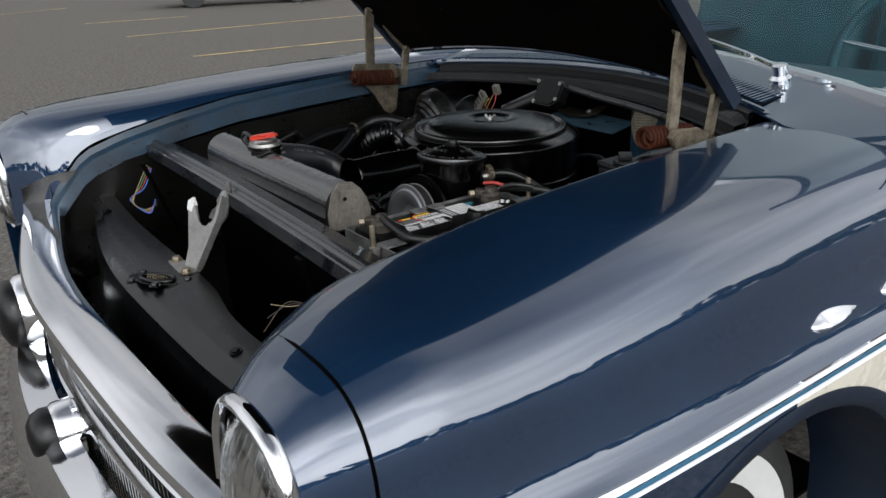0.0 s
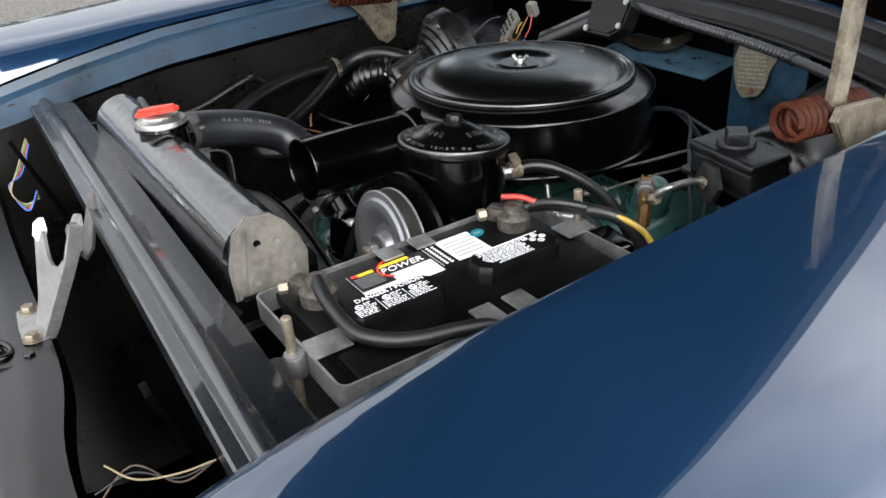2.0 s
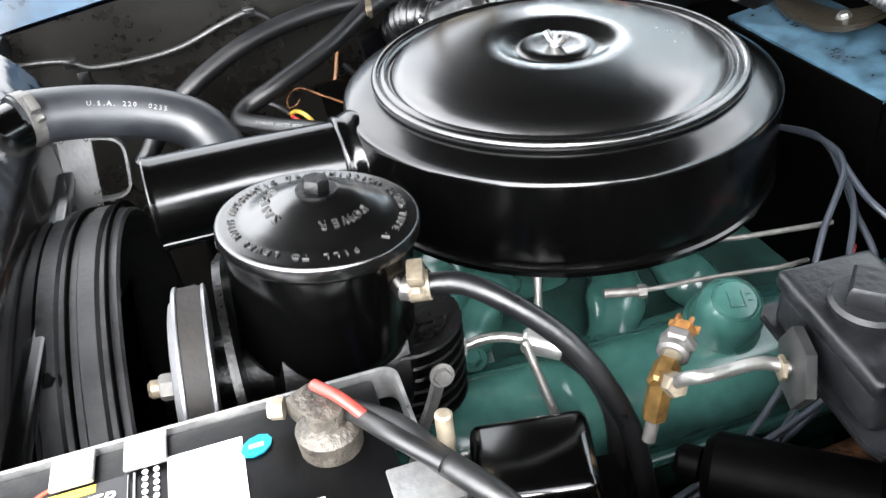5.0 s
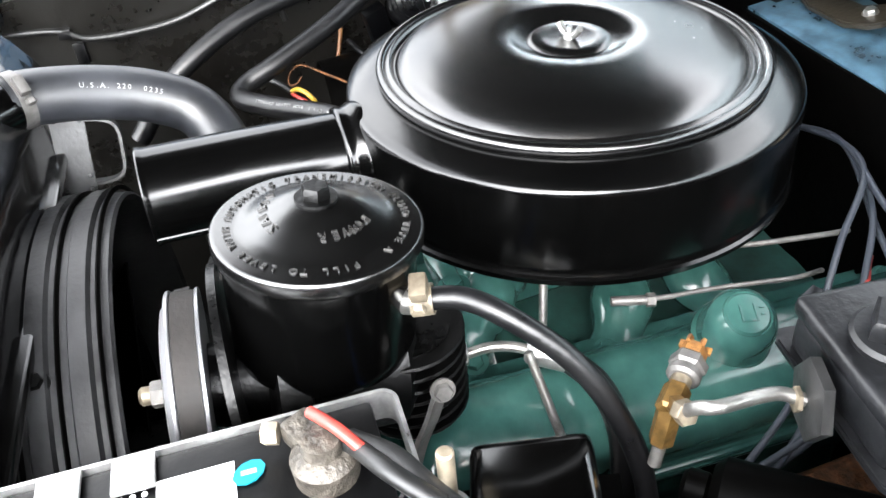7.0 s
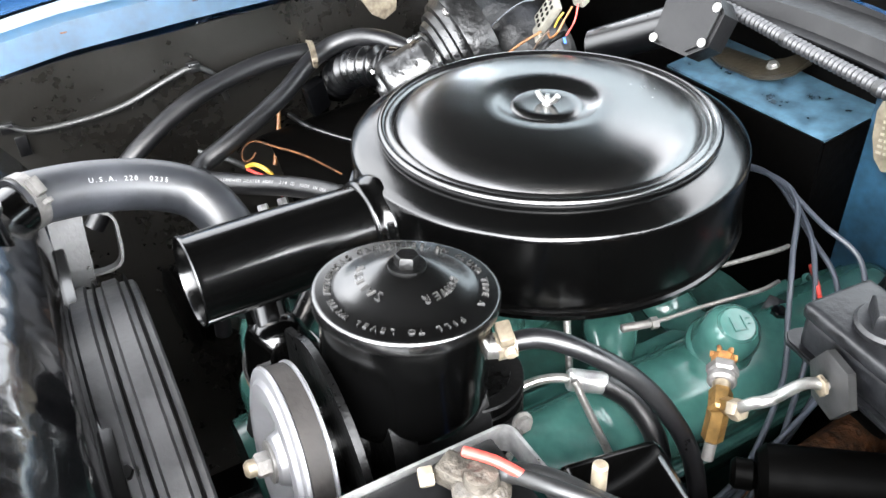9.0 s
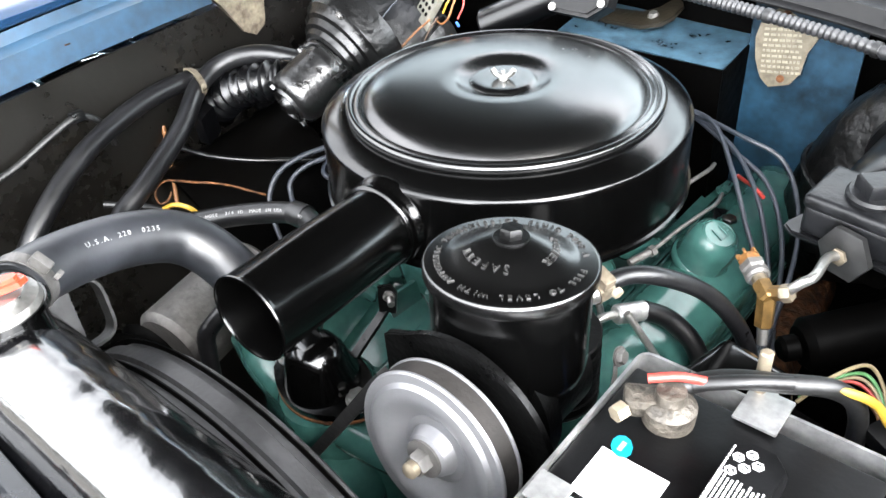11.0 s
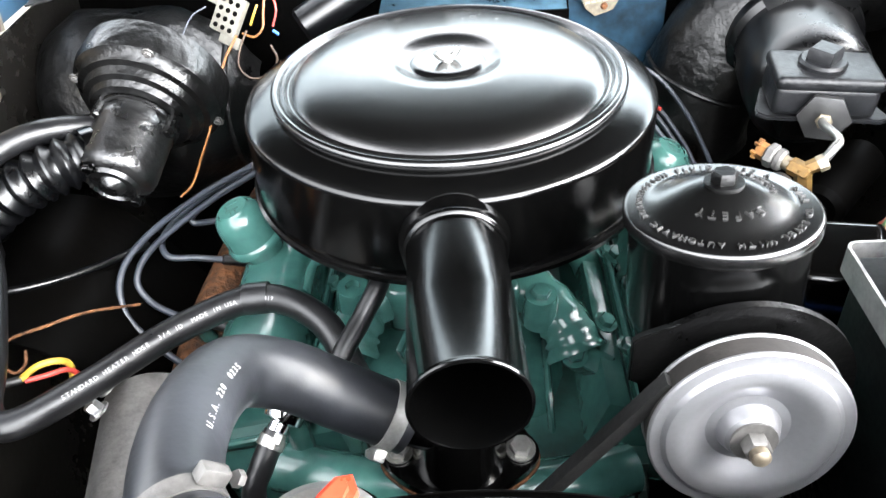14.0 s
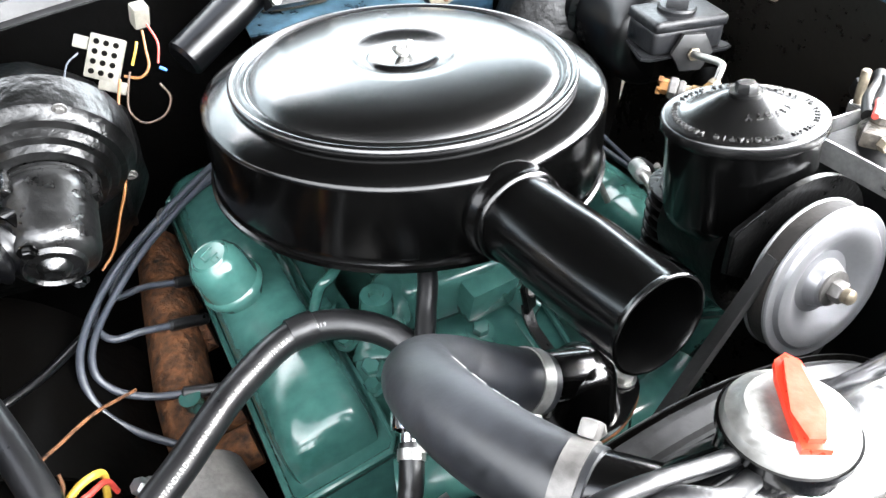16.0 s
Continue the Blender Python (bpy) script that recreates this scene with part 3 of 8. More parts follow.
# grille header bar, grille teeth, bumper and guards
HEAD = [(-0.60, -0.785, 0.885), (-0.5, -0.80, 0.886), (-0.34, -0.832, 0.887), (-0.15, -0.865, 0.888), (0.0, -0.878, 0.889), (0.15, -0.878, 0.889), (0.34, -0.868, 0.880), (0.48, -0.855, 0.868), (0.58, -0.835, 0.85)]
sec = [(-0.040, -0.030), (-0.043, -0.012), (-0.036, 0.006), (-0.012, 0.016), (0.014, 0.016), (0.030, 0.010), (0.034, 0.000), (0.030, -0.008), (0.0, -0.012), (-0.02, -0.03)]
part("grille_header", sweep(spline(HEAD, 8), [(-a, b) for a, b in sec]), CHROME, car, "thick polished chrome grille header bar")
grille = part("grille", sweep(spline([(x, y + 0.015, 0.70) for x, y, z in HEAD], 6), [(-0.004, -0.14), (0.004, -0.14), (0.004, 0.15), (-0.004, 0.15)]), BAY_BLACK, car, "dark grille behind fine vertical chrome teeth")
for k in range(90):
    x = -0.6 + 1.2 * k / 89
    y = float(np.interp(x, [p[0] for p in HEAD], [p[1] for p in HEAD])) + 0.004
    part("grille_tooth", box((0.0045, 0.012, 0.24), Matrix.Translation((x, y, 0.725))), CHROME, grille)
for z, d in ((0.80, 0.02), (0.765, 0.035)):
    part("grille_bar", sweep(spline([(x, y - d + 0.03, z) for x, y, _ in HEAD], 6), [(-0.012, -0.010), (0.010, -0.010), (0.014, 0.0), (0.008, 0.010), (-0.012, 0.010)]), CHROME, car, "chrome grille bar")
BUMP = [(-0.86, -0.55, 0.56), (-0.80, -0.72, 0.56), (-0.6, -0.84, 0.56), (-0.3, -0.905, 0.56), (0, -0.92, 0.56), (0.3, -0.905, 0.56), (0.6, -0.86, 0.56), (0.8, -0.76, 0.56), (0.86, -0.60, 0.56)]
part("bumper", sweep(spline(BUMP, 8), [(0.03, 0.09), (-0.02, 0.085), (-0.045, 0.05), (-0.05, 0.0), (-0.045, -0.05), (-0.02, -0.085), (0.03, -0.09)][::-1]), CHROME, car, "broad chrome front bumper")


def bumper_guard(x, y, z, r):
    m = axis_frame((x, y + 0.06, z), (0, -1, 0))
    guard = part("bumper_guard", lathe([(r, -0.06), (r * 1.02, 0.0), (r * 0.98, 0.04), (r * 0.90, 0.048), (r * 0.88, 0.05)], m, 40), CHROME, car, "chrome bumper guard with black rubber tip")
    part("guard_back", lathe([(r, -0.06), (r * 0.7, -0.085), (0, -0.09)], m, 40), CHROME, guard)
    part("rubber_tip", lathe([(r * 0.9, 0.046), (r * 0.92, 0.06), (r * 0.8, 0.075), (r * 0.5, 0.085), (0, 0.088)], m, 32), RUBBER, guard, "black rubber tip")


for gx, gy, gz, gr in ((-0.03, -0.93, 0.65, 0.050), (-0.46, -0.90, 0.70, 0.078), (0.42, -0.93, 0.65, 0.05)):
    bumper_guard(gx, gy, gz, gr)

# wheels
def build_wheel(x, y):
    s = 1 if x > 0 else -1
    m = axis_frame((x, y, WHEEL_Z), (s, 0, 0))
    wheel = part("wheel", lathe([(0.20, -0.10), (0.20, 0.06), (0.185, 0.075), (0.0, 0.07)], m, 40), CHROME, car, "chrome wheel with whitewall tyre")
    part("tyre", lathe([(0.20, -0.10), (0.27, -0.10), (0.34, -0.085), (0.36, -0.05), (0.36, 0.05), (0.345, 0.085), (0.315, 0.097), (0.27, 0.095), (0.21, 0.075), (0.20, 0.06)], m, 56, closed=True), TYRE, wheel, "black rubber tyre")
    part("whitewall", lathe([(0.300, 0.0985), (0.27, 0.0975), (0.245, 0.091)], m, 56), PAPER_WHITE, wheel, "white sidewall band")
    part("hubcap", lathe([(0.17, 0.075), (0.165, 0.088), (0.12, 0.095), (0.10, 0.088), (0.05, 0.11), (0, 0.118)], m, 48), CHROME, wheel, "polished hubcap")


for wx in (0.585, -0.585):
    build_wheel(wx, WHEEL_Y)
    build_wheel(wx, 3.25)

# open hood
HR, HA = Vector((0, 0.118, 1.122)), radians(44)
hd = Vector((0, -math.cos(HA), math.sin(HA)))
hn = Vector((0, math.sin(HA), math.cos(HA)))


def hood_point(u, v, lift=0.0):
    """u across from -1 to 1, v along from the hinge edge to the front."""
    half = 0.49 - 0.03 * v
    crown = 0.050 * (1 - u * u) + 0.02 * math.sin(math.pi * v)
    return HR + Vector((u * half, 0, 0)) + hd * (1.16 * v - 0.06 * u * u * v * v) + hn * (crown + lift)


rows = [[hood_point(u, v) for u in np.linspace(-1, 1, 17)] for v in np.linspace(0, 1, 17)]
hood = part("hood", skin(rows, 0.006), CAR_BLUE, car, "open dark blue hood")
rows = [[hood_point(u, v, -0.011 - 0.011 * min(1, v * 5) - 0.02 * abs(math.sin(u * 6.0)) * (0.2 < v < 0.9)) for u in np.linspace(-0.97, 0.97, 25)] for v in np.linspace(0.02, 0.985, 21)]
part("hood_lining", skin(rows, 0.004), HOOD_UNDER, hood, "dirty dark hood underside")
for u0 in (-1, 1):
    pts = [hood_point(u0 * 0.985, v, -0.012) for v in np.linspace(0, 1, 15)]
    # darker, duller blue imitates car paint with no sky reflected in it
    part("hood_flange", sweep(pts, [(-0.008, -0.012), (0.008, -0.012), (0.008, 0.012), (-0.008, 0.012)]), ARCH_BLUE, hood)
for v0 in (0.01, 0.99):
    pts = [hood_point(u, v0, -0.012) for u in np.linspace(-0.98, 0.98, 15)]
    part("hood_flange", sweep(pts, [(-0.008, 0.002), (0.008, 0.002), (0.008, 0.014), (-0.008, 0.014)]), CAR_BLUE, hood)

# cowl, windshield, cabin
def cowl_y(x):
    return 0.325 - 0.14 * (min(abs(x), 0.56) / 0.5) ** 2


def glass_y(x):
    return 0.585 - 0.505 * abs(x) ** 1.4


rows = [[Vector((x, cowl_y(x) + t * (glass_y(x) - cowl_y(x)), 1.078 + 0.022 * (1 - (x / 0.6) ** 2) * (abs(x) < 0.6) + 0.03 * t)) for x in np.linspace(-0.8, 0.8, 33)] for t in np.linspace(0, 1, 7)]
cowl = part("cowl", skin(rows, 0.004), CAR_BLUE, car, "dark blue cowl panel ahead of the windshield")
rows = [[Vector((x, cowl_y(x) - o, 1.076 + 0.022 * (1 - (x / 0.6) ** 2) - h)) for x in np.linspace(-0.455, 0.455, 33)] for o, h in ((0.0, 0.0), (0.012, 0.004), (0.014, 0.018), (0.05, 0.020), (0.055, 0.035), (0.07, 0.036))]
part("cowl_lip", skin(rows, 0.002), COWL_LIP, cowl, "dark cowl flange with rubber seal")
part("vent_bed", skin([[Vector((x, cowl_y(x) + 0.022 + 0.076 * t, 1.0835 + 0.022 * (1 - (x / 0.6) ** 2) + 0.008 * t)) for x in np.linspace(-0.46, 0.46, 31)] for t in (0, 1)], 0.001), BAY_BLACK, cowl, "dark slotted vent bed")
for k in range(80):
    x = -0.45 + 0.90 * k / 79
    z = 1.078 + 0.022 * (1 - (x / 0.6) ** 2) + 0.006
    part("cowl_slot", box((0.0055, 0.070, 0.005), Matrix.Translation((x, cowl_y(x) + 0.06, z + 0.004)) @ Euler((radians(4), 0, 0)).to_matrix().to_4x4()), CAR_BLUE, cowl)
part("cowl_edge_trim", sweep([Vector((x, cowl_y(x) + 0.006, 1.083 + 0.022 * (1 - (x / 0.6) ** 2))) for x in np.linspace(-0.49, 0.49, 33)], [(-0.005, -0.002), (0.005, -0.002), (0.004, 0.003), (-0.004, 0.003)]), CAR_BLUE, cowl, "thin rolled cowl edge")


def glass_base(x):
    return Vector((x, glass_y(x), 1.118 - 0.01 * abs(x)))


xs = np.linspace(-0.74, 0.74, 37)
part("windshield_trim", sweep([glass_base(x) for x in xs], [(-0.018, -0.012), (0.018, -0.008), (0.02, 0.006), (0.0, 0.014), (-0.02, 0.01)]), CHROME, car, "wide chrome windshield moulding")
rows = [[glass_base(x) + Vector((0, 0.26 * t, 0.42 * t)) for x in xs] for t in np.linspace(0.02, 1, 7)]
ws = part("windshield", skin(rows, 0.005), WINDSHIELD, car, "curved tinted windshield")
ws.visible_shadow = False
part("windshield_header", sweep([glass_base(x) + Vector((0, 0.26, 0.425)) for x in xs], [(-0.018, -0.014), (0.018, -0.014), (0.018, 0.012), (-0.018, 0.012)]), CHROME, car, "chrome windshield header")
for side in (1, -1):
    part("pillar", sweep([glass_base(0.74 * side), glass_base(0.74 * side) + Vector((0, 0.2, 0.42))], [(-0.02, -0.02), (0.02, -0.02), (0.02, 0.02), (-0.02, 0.02)]), CHROME, car)
    rows = []
    for y in np.linspace(0.9, 4.45, 30):
        k = max(0.0, (y - 3.7) / 0.75)
        low = 0.30
        d2 = 0.43 ** 2 - (y - 3.25) ** 2
        if d2 > 0:
            low = WHEEL_Z + math.sqrt(d2)
        rows.append([Vector((side * (x - 0.10 * k * k), y, z)) for x, z in ((0.44, 1.075), (0.50, 1.092), (0.66, 1.090), (0.73, 1.066), (0.77, 1.01), (0.786, 0.94), (0.823, 0.862), (0.824, max(low, 0.62)), (0.80, low))])
    part("body_side", skin(rows, 0.006), CAR_BLUE, car, "dark blue body side")
    part("side_strip", sweep([Vector((0.825 * side, y, 0.855)) for y in np.linspace(0.9, 3.9, 20)], circle(0.009, 8)), CHROME, car, "polished chrome side strip")
rows = [[Vector((x, 0.72 + t * 0.35, 1.06 - 0.05 * t + 0.03 * math.sin(math.pi * t))) for x in np.linspace(-0.68, 0.68, 9)] for t in np.linspace(0, 1, 5)]
part("dashboard", skin(rows, 0.02), TEAL_CLOTH, car, "blue-green dashboard top")
for sx in (0.34, -0.34):
    seat = part("front_seat", box((0.62, 0.16, 0.55), Matrix.Translation((sx, 1.55, 0.95)) @ Euler((radians(-12), 0, 0)).to_matrix().to_4x4(), 0.05, seg=3), TEAL_CLOTH, car, "blue-green seat back")
mw = Matrix.Translation((0.40, 0.95, 1.10)) @ Euler((radians(62), 0, 0)).to_matrix().to_4x4()
wheel_ring = bmesh.new()
sweep([mw @ Vector((0.20 * math.cos(a), 0.20 * math.sin(a), 0)) for a in np.linspace(0, 2 * math.pi, 49)], circle(0.012, 10), wheel_ring, caps=False)
steer = part("steering_wheel", wheel_ring, TEAL_CLOTH, car, "blue-green steering wheel with slim spokes")
for a in (0.1, 3.04, 4.71):
    part("spoke", rod(mw @ Vector((0.02 * math.cos(a), 0.02 * math.sin(a), -0.02)), mw @ Vector((0.2 * math.cos(a), 0.2 * math.sin(a), 0)), 0.007), CHROME, steer)
part("cabin_floor", box((1.5, 3.4, 0.05), Matrix.Translation((0, 2.5, 0.45))), BAY_BLACK, car)
part("rear_seat", box((1.24, 0.16, 0.5), Matrix.Translation((0, 2.45, 0.93)) @ Euler((radians(-14), 0, 0)).to_matrix().to_4x4(), 0.05, seg=3), TEAL_CLOTH, car, "blue-green rear seat back")
part("rear_cushion", box((1.24, 0.5, 0.16), Matrix.Translation((0, 2.2, 0.72)), 0.05, seg=3), TEAL_CLOTH, car, "blue-green rear seat cushion")
part("front_cushion", box((1.26, 0.5, 0.16), Matrix.Translation((0, 1.3, 0.74)), 0.05, seg=3), TEAL_CLOTH, car, "blue-green front seat cushion")
part("trunk", skin([[Vector((x * (1 - 0.12 * max(0, (y - 3.7) / 0.75) ** 2), y, 1.10 + 0.02 * (1 - (x / 0.5) ** 2) - 0.05 * max(0.0, y - 2.7) ** 2)) for x in np.linspace(-0.47, 0.47, 9)] for y in np.linspace(2.55, 4.42, 14)], 0.006), CAR_BLUE, car, "dark blue trunk lid")
part("tail_panel", skin([[Vector((x, 4.40 + 0.06 * math.cos(x * 1.6) - 0.02 * v, 0.965 - 0.6 * v)) for x in np.linspace(-0.72, 0.72, 11)] for v in np.linspace(0, 1, 5)], 0.01), CAR_BLUE, car, "dark blue tail panel")
part("rear_bumper", sweep(spline([(-0.82, 4.3, 0.52), (-0.5, 4.52, 0.52), (0, 4.56, 0.52), (0.5, 4.52, 0.52), (0.82, 4.3, 0.52)], 8), [(0.03, 0.09), (-0.03, 0.08), (-0.045, 0.0), (-0.03, -0.08), (0.03, -0.09)]), CHROME, car, "chrome rear bumper")
for sx in (-1, 1):
    part("tail_lamp", lathe([(0.05, -0.04), (0.05, 0.01), (0.04, 0.03), (0, 0.036)], axis_frame((0.62 * sx, 4.42, 0.90), (0, 1, 0)), 24), LABEL_RED, car, "round red tail lamp")
    part("door_panel", skin([[Vector((sx * (0.70 - 0.02 * v), y, 1.07 - 0.55 * v)) for y in np.linspace(0.9, 2.6, 9)] for v in np.linspace(0, 1, 4)], 0.01), TEAL_CLOTH, car, "blue-green door trim")

# wiper
wp = Vector((0.405, 0.372, 1.100))
wiper = part("wiper", lathe([(0.028, -0.004), (0.028, 0.004), (0.02, 0.008), (0.02, 0.02), (0.014, 0.026), (0.014, 0.045), (0, 0.047)], axis_frame(wp, (0, -0.25, 1)), 28), CHROME, car, "chrome wiper pivot and arm")
part("wiper_arm", sweep(spline([wp + Vector((0, 0, 0.035)), wp + Vector((-0.14, 0.07, 0.05)), wp + Vector((-0.34, 0.20, 0.055))], 6), [(-0.006, -0.003), (0.006, -0.003), (0.005, 0.003), (-0.005, 0.003)]), CHROME, wiper)

# ---- engine bay shell ----
bay = thing("engine_bay", (0, -0.15, 0.3), "dark painted inner panels of the engine bay", "engine bay", kind="structure")
for side in (1, -1):
    rows = []
    for y in np.linspace(-0.82, 0.30, 24):
        x0, z0 = lerp_table(EDGE, y)
        if y < -0.62:
            x0 = 0.49 + (x0 - 0.49) * 0.6
        col = [(x0 - 0.022, z0 - 0.05), (x0 - 0.020, z0 - 0.066), (x0 - 0.014, z0 - 0.14), (x0 - 0.006, z0 - 0.22), (x0 + 0.0, z0 - 0.30), (x0 - 0.05, 0.55), (x0 - 0.10, 0.3)]
        rows.append([Vector((x * side, y, z + 0.004 * noise.noise((y * 6, z * 6, side)))) for x, z in col])
    part("inner_fender", skin(rows, 0.003), PANEL_BLACK, bay, "black inner fender panel with stone chips")
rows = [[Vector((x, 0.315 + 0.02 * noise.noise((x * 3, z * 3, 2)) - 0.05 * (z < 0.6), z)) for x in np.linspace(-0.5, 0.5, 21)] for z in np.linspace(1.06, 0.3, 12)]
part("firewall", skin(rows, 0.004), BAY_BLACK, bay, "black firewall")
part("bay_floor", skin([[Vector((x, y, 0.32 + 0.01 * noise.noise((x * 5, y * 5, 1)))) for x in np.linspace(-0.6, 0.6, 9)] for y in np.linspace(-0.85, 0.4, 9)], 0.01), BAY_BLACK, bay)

# upper cross bar of the radiator support: pressed channel with raised ribs
bar_sec = [(0.000, -0.024), (0.000, -0.002), (0.002, 0.000), (0.011, 0.000), (0.0135, 0.0025), (0.015, 0.0065), (0.019, 0.0085), (0.024, 0.0080), (0.027, 0.0040), (0.0285, 0.0010), (0.0310, -0.0020), (0.0335, -0.0032), (0.0590, -0.0060), (0.0612, -0.0070), (0.0620, -0.0090), (0.0620, -0.030), (0.059, -0.030), (0.058, -0.011), (0.036, -0.009), (0.004, -0.006), (0.004, -0.024)]
support = thing("radiator_support", (0, -0.575, 0.3), "satin black pressed steel cross bar above the radiator", "cross bar")
part("cross_bar", sweep([Vector((x, -0.590 - 0.030 * x, 1.003 - 0.006 * (x / 0.45) ** 2)) for x in np.linspace(-0.50, 0.50, 24)], bar_sec), BAR_BLACK, support, "ribbed satin blue-black bar")

# front closing panel behind the grille
def deck(x, t):
    e = -0.664 - 0.013 * (1 + math.tanh((x - 0.17) * 16)) + 0.06 * min(0.0, x + 0.1) ** 2
    c = -0.767 + (0.30 * x * x if x < 0 else 0.05 * x * x)
    y = [e + 0.006, e, e - 0.03, (e + c) / 2 - 0.012, c + 0.016, c, c - 0.006, c - 0.014, -0.862 + 0.25 * x * x]
    z = [0.866, 0.8845, 0.885, 0.880, 0.874, 0.862, 0.835, 0.71, 0.70]
    i = t * 8
    k = min(7, int(i))
    f = i - k
    return Vector((x, y[k] * (1 - f) + y[k + 1] * f, z[k] * (1 - f) + z[k + 1] * f + 0.12 * max(0, abs(x) - 0.30) ** 1.3))


rows = [[deck(x, t) for x in np.linspace(-0.50, 0.50, 41)] for t in np.linspace(0, 1, 33)]
panel = thing("front_deck", (0, -0.75, 0.6), "satin black curved deck panel behind the grille", "body panel")
part("deck_sheet", skin(rows, 0.003), SATIN_BLACK, panel, "curved satin black sheet")

for x in (-0.40, 0.34):
    part("deck_bolt", hexbolt(deck(x, 0.30) + Vector((0, 0, 0.001)), (0, -0.2, 1), 0.006, 0.005, 0.009), CAST_BLACK, panel)
for sx in (-1, 1):
    part("strut", box((0.02, 0.006, 0.16), Matrix.Translation((0.34 * sx, -0.60, 0.915)) @ Euler((radians(18), 0, 0)).to_matrix().to_4x4(), 0.001), BAY_BLACK, support)

# ---- air cleaner ----
ACX, ACY = -0.016, 0.002
def build_air_cleaner():
    m = Matrix.Translation((ACX, ACY, 0))
    ac = thing("air_cleaner", (ACX, ACY, 0.925), "large round glossy black air cleaner with snorkel", "air cleaner")
    body = part("housing", lathe([(0.05, 0.915), (0.10, 0.922), (0.183, 0.926), (0.1875, 0.929), (0.1875, 0.933), (0.1855, 0.936), (0.1845, 0.940), (0.1845, 0.942), (0.1845, 1.0012), (0.1845, 1.0022), (0.1840, 1.0044), (0.1822, 1.0066), (0.176, 1.0095), (0.169, 1.0122), (0.162, 1.0142), (0.156, 1.0150), (0.150, 1.0150), (0.10, 1.0150), (0, 1.0150)], m, 96), SEMI_BLACK, ac, smooth=50)
    part("lid", lathe([(0.1560, 1.0145), (0.1577, 1.0160), (0.1583, 1.0195), (0.1574, 1.0222), (0.1548, 1.0238), (0.1525, 1.0232), (0.1508, 1.0212), (0.1490, 1.0228), (0.1470, 1.0236), (0.1450, 1.0222), (0.1436, 1.0192), (0.1422, 1.0192), (0.1385, 1.0238), (0.130, 1.0285), (0.112, 1.0325), (0.09, 1.035), (0.066, 1.0365), (0.052, 1.037), (0.046, 1.0345), (0.040, 1.0315), (0.034, 1.0305), (0.032, 1.0325), (0.029, 1.0335), (0.02, 1.0325), (0, 1.032)], m, 96), LID_BLACK, ac, "domed glossy black lid with pressed centre dish", smooth=50)
    part("base_bead", lathe([(0.1845, 0.929), (0.1885, 0.931), (0.1885, 0.934), (0.1845, 0.936)], m, 96, closed=True), SEMI_BLACK, ac)
    c = Vector((ACX, ACY, 1.032))
    nut = bmesh.new()
    lathe([(0.0, 0), (0.005, 0), (0.0038, 0.005), (0.0, 0.006)], Matrix.Translation(c), 16, nut)
    for s in (-1, 1):
        tube([c + Vector((s * 0.002, s * 0.001, 0.002)), c + Vector((s * 0.0065, s * 0.0030, 0.005)), c + Vector((s * 0.0100, s * 0.0045, 0.010))], 0.0029, 8, 5, nut)
    part("wing_nut", nut, STEEL, ac, "bright metal wing nut")
    part("stud", rod(c, c + Vector((0, 0, 0.009)), 0.0022, 10), ZINC, ac)
    # snorkel: flat-sided tube reaching forward
    a, b = Vector((-0.013, -0.152, 0.9675)), Vector((-0.0003, -0.3535, 0.9745))
    d = (b - a).normalized()
    mm = axis_frame(a, d)
    L = (b - a).length
    snork = part("snorkel", lathe([(0.0350, 0.0), (0.0360, 0.03), (0.0375, 0.12), (0.0372, L - 0.012), (0.0376, L - 0.011), (0.0384, L - 0.008), (0.0378, L - 0.0068), (0.0362, L - 0.0068), (0.0352, L - 0.010), (0.0355, 0.06), (0, 0.055)], mm, 48), SEMI_BLACK, ac, "open-ended intake snorkel")
    collar = lathe([(0.0395, 0.018), (0.0425, 0.0265), (0.0418, 0.0310), (0.0400, 0.0350), (0.0390, 0.0390), (0.0398, 0.0415), (0.0392, 0.0440), (0.0366, 0.0450)], mm, 64)
    part("snorkel_collar", collar, SEMI_BLACK, ac, smooth=70)
    part("seam", sweep([mm @ Vector((0.0377 * math.cos(-0.5), 0.0377 * math.sin(-0.5), z)) for z in np.linspace(0.04, L - 0.008, 6)], circle(0.0012, 6)), SEMI_BLACK, snork)


build_air_cleaner()

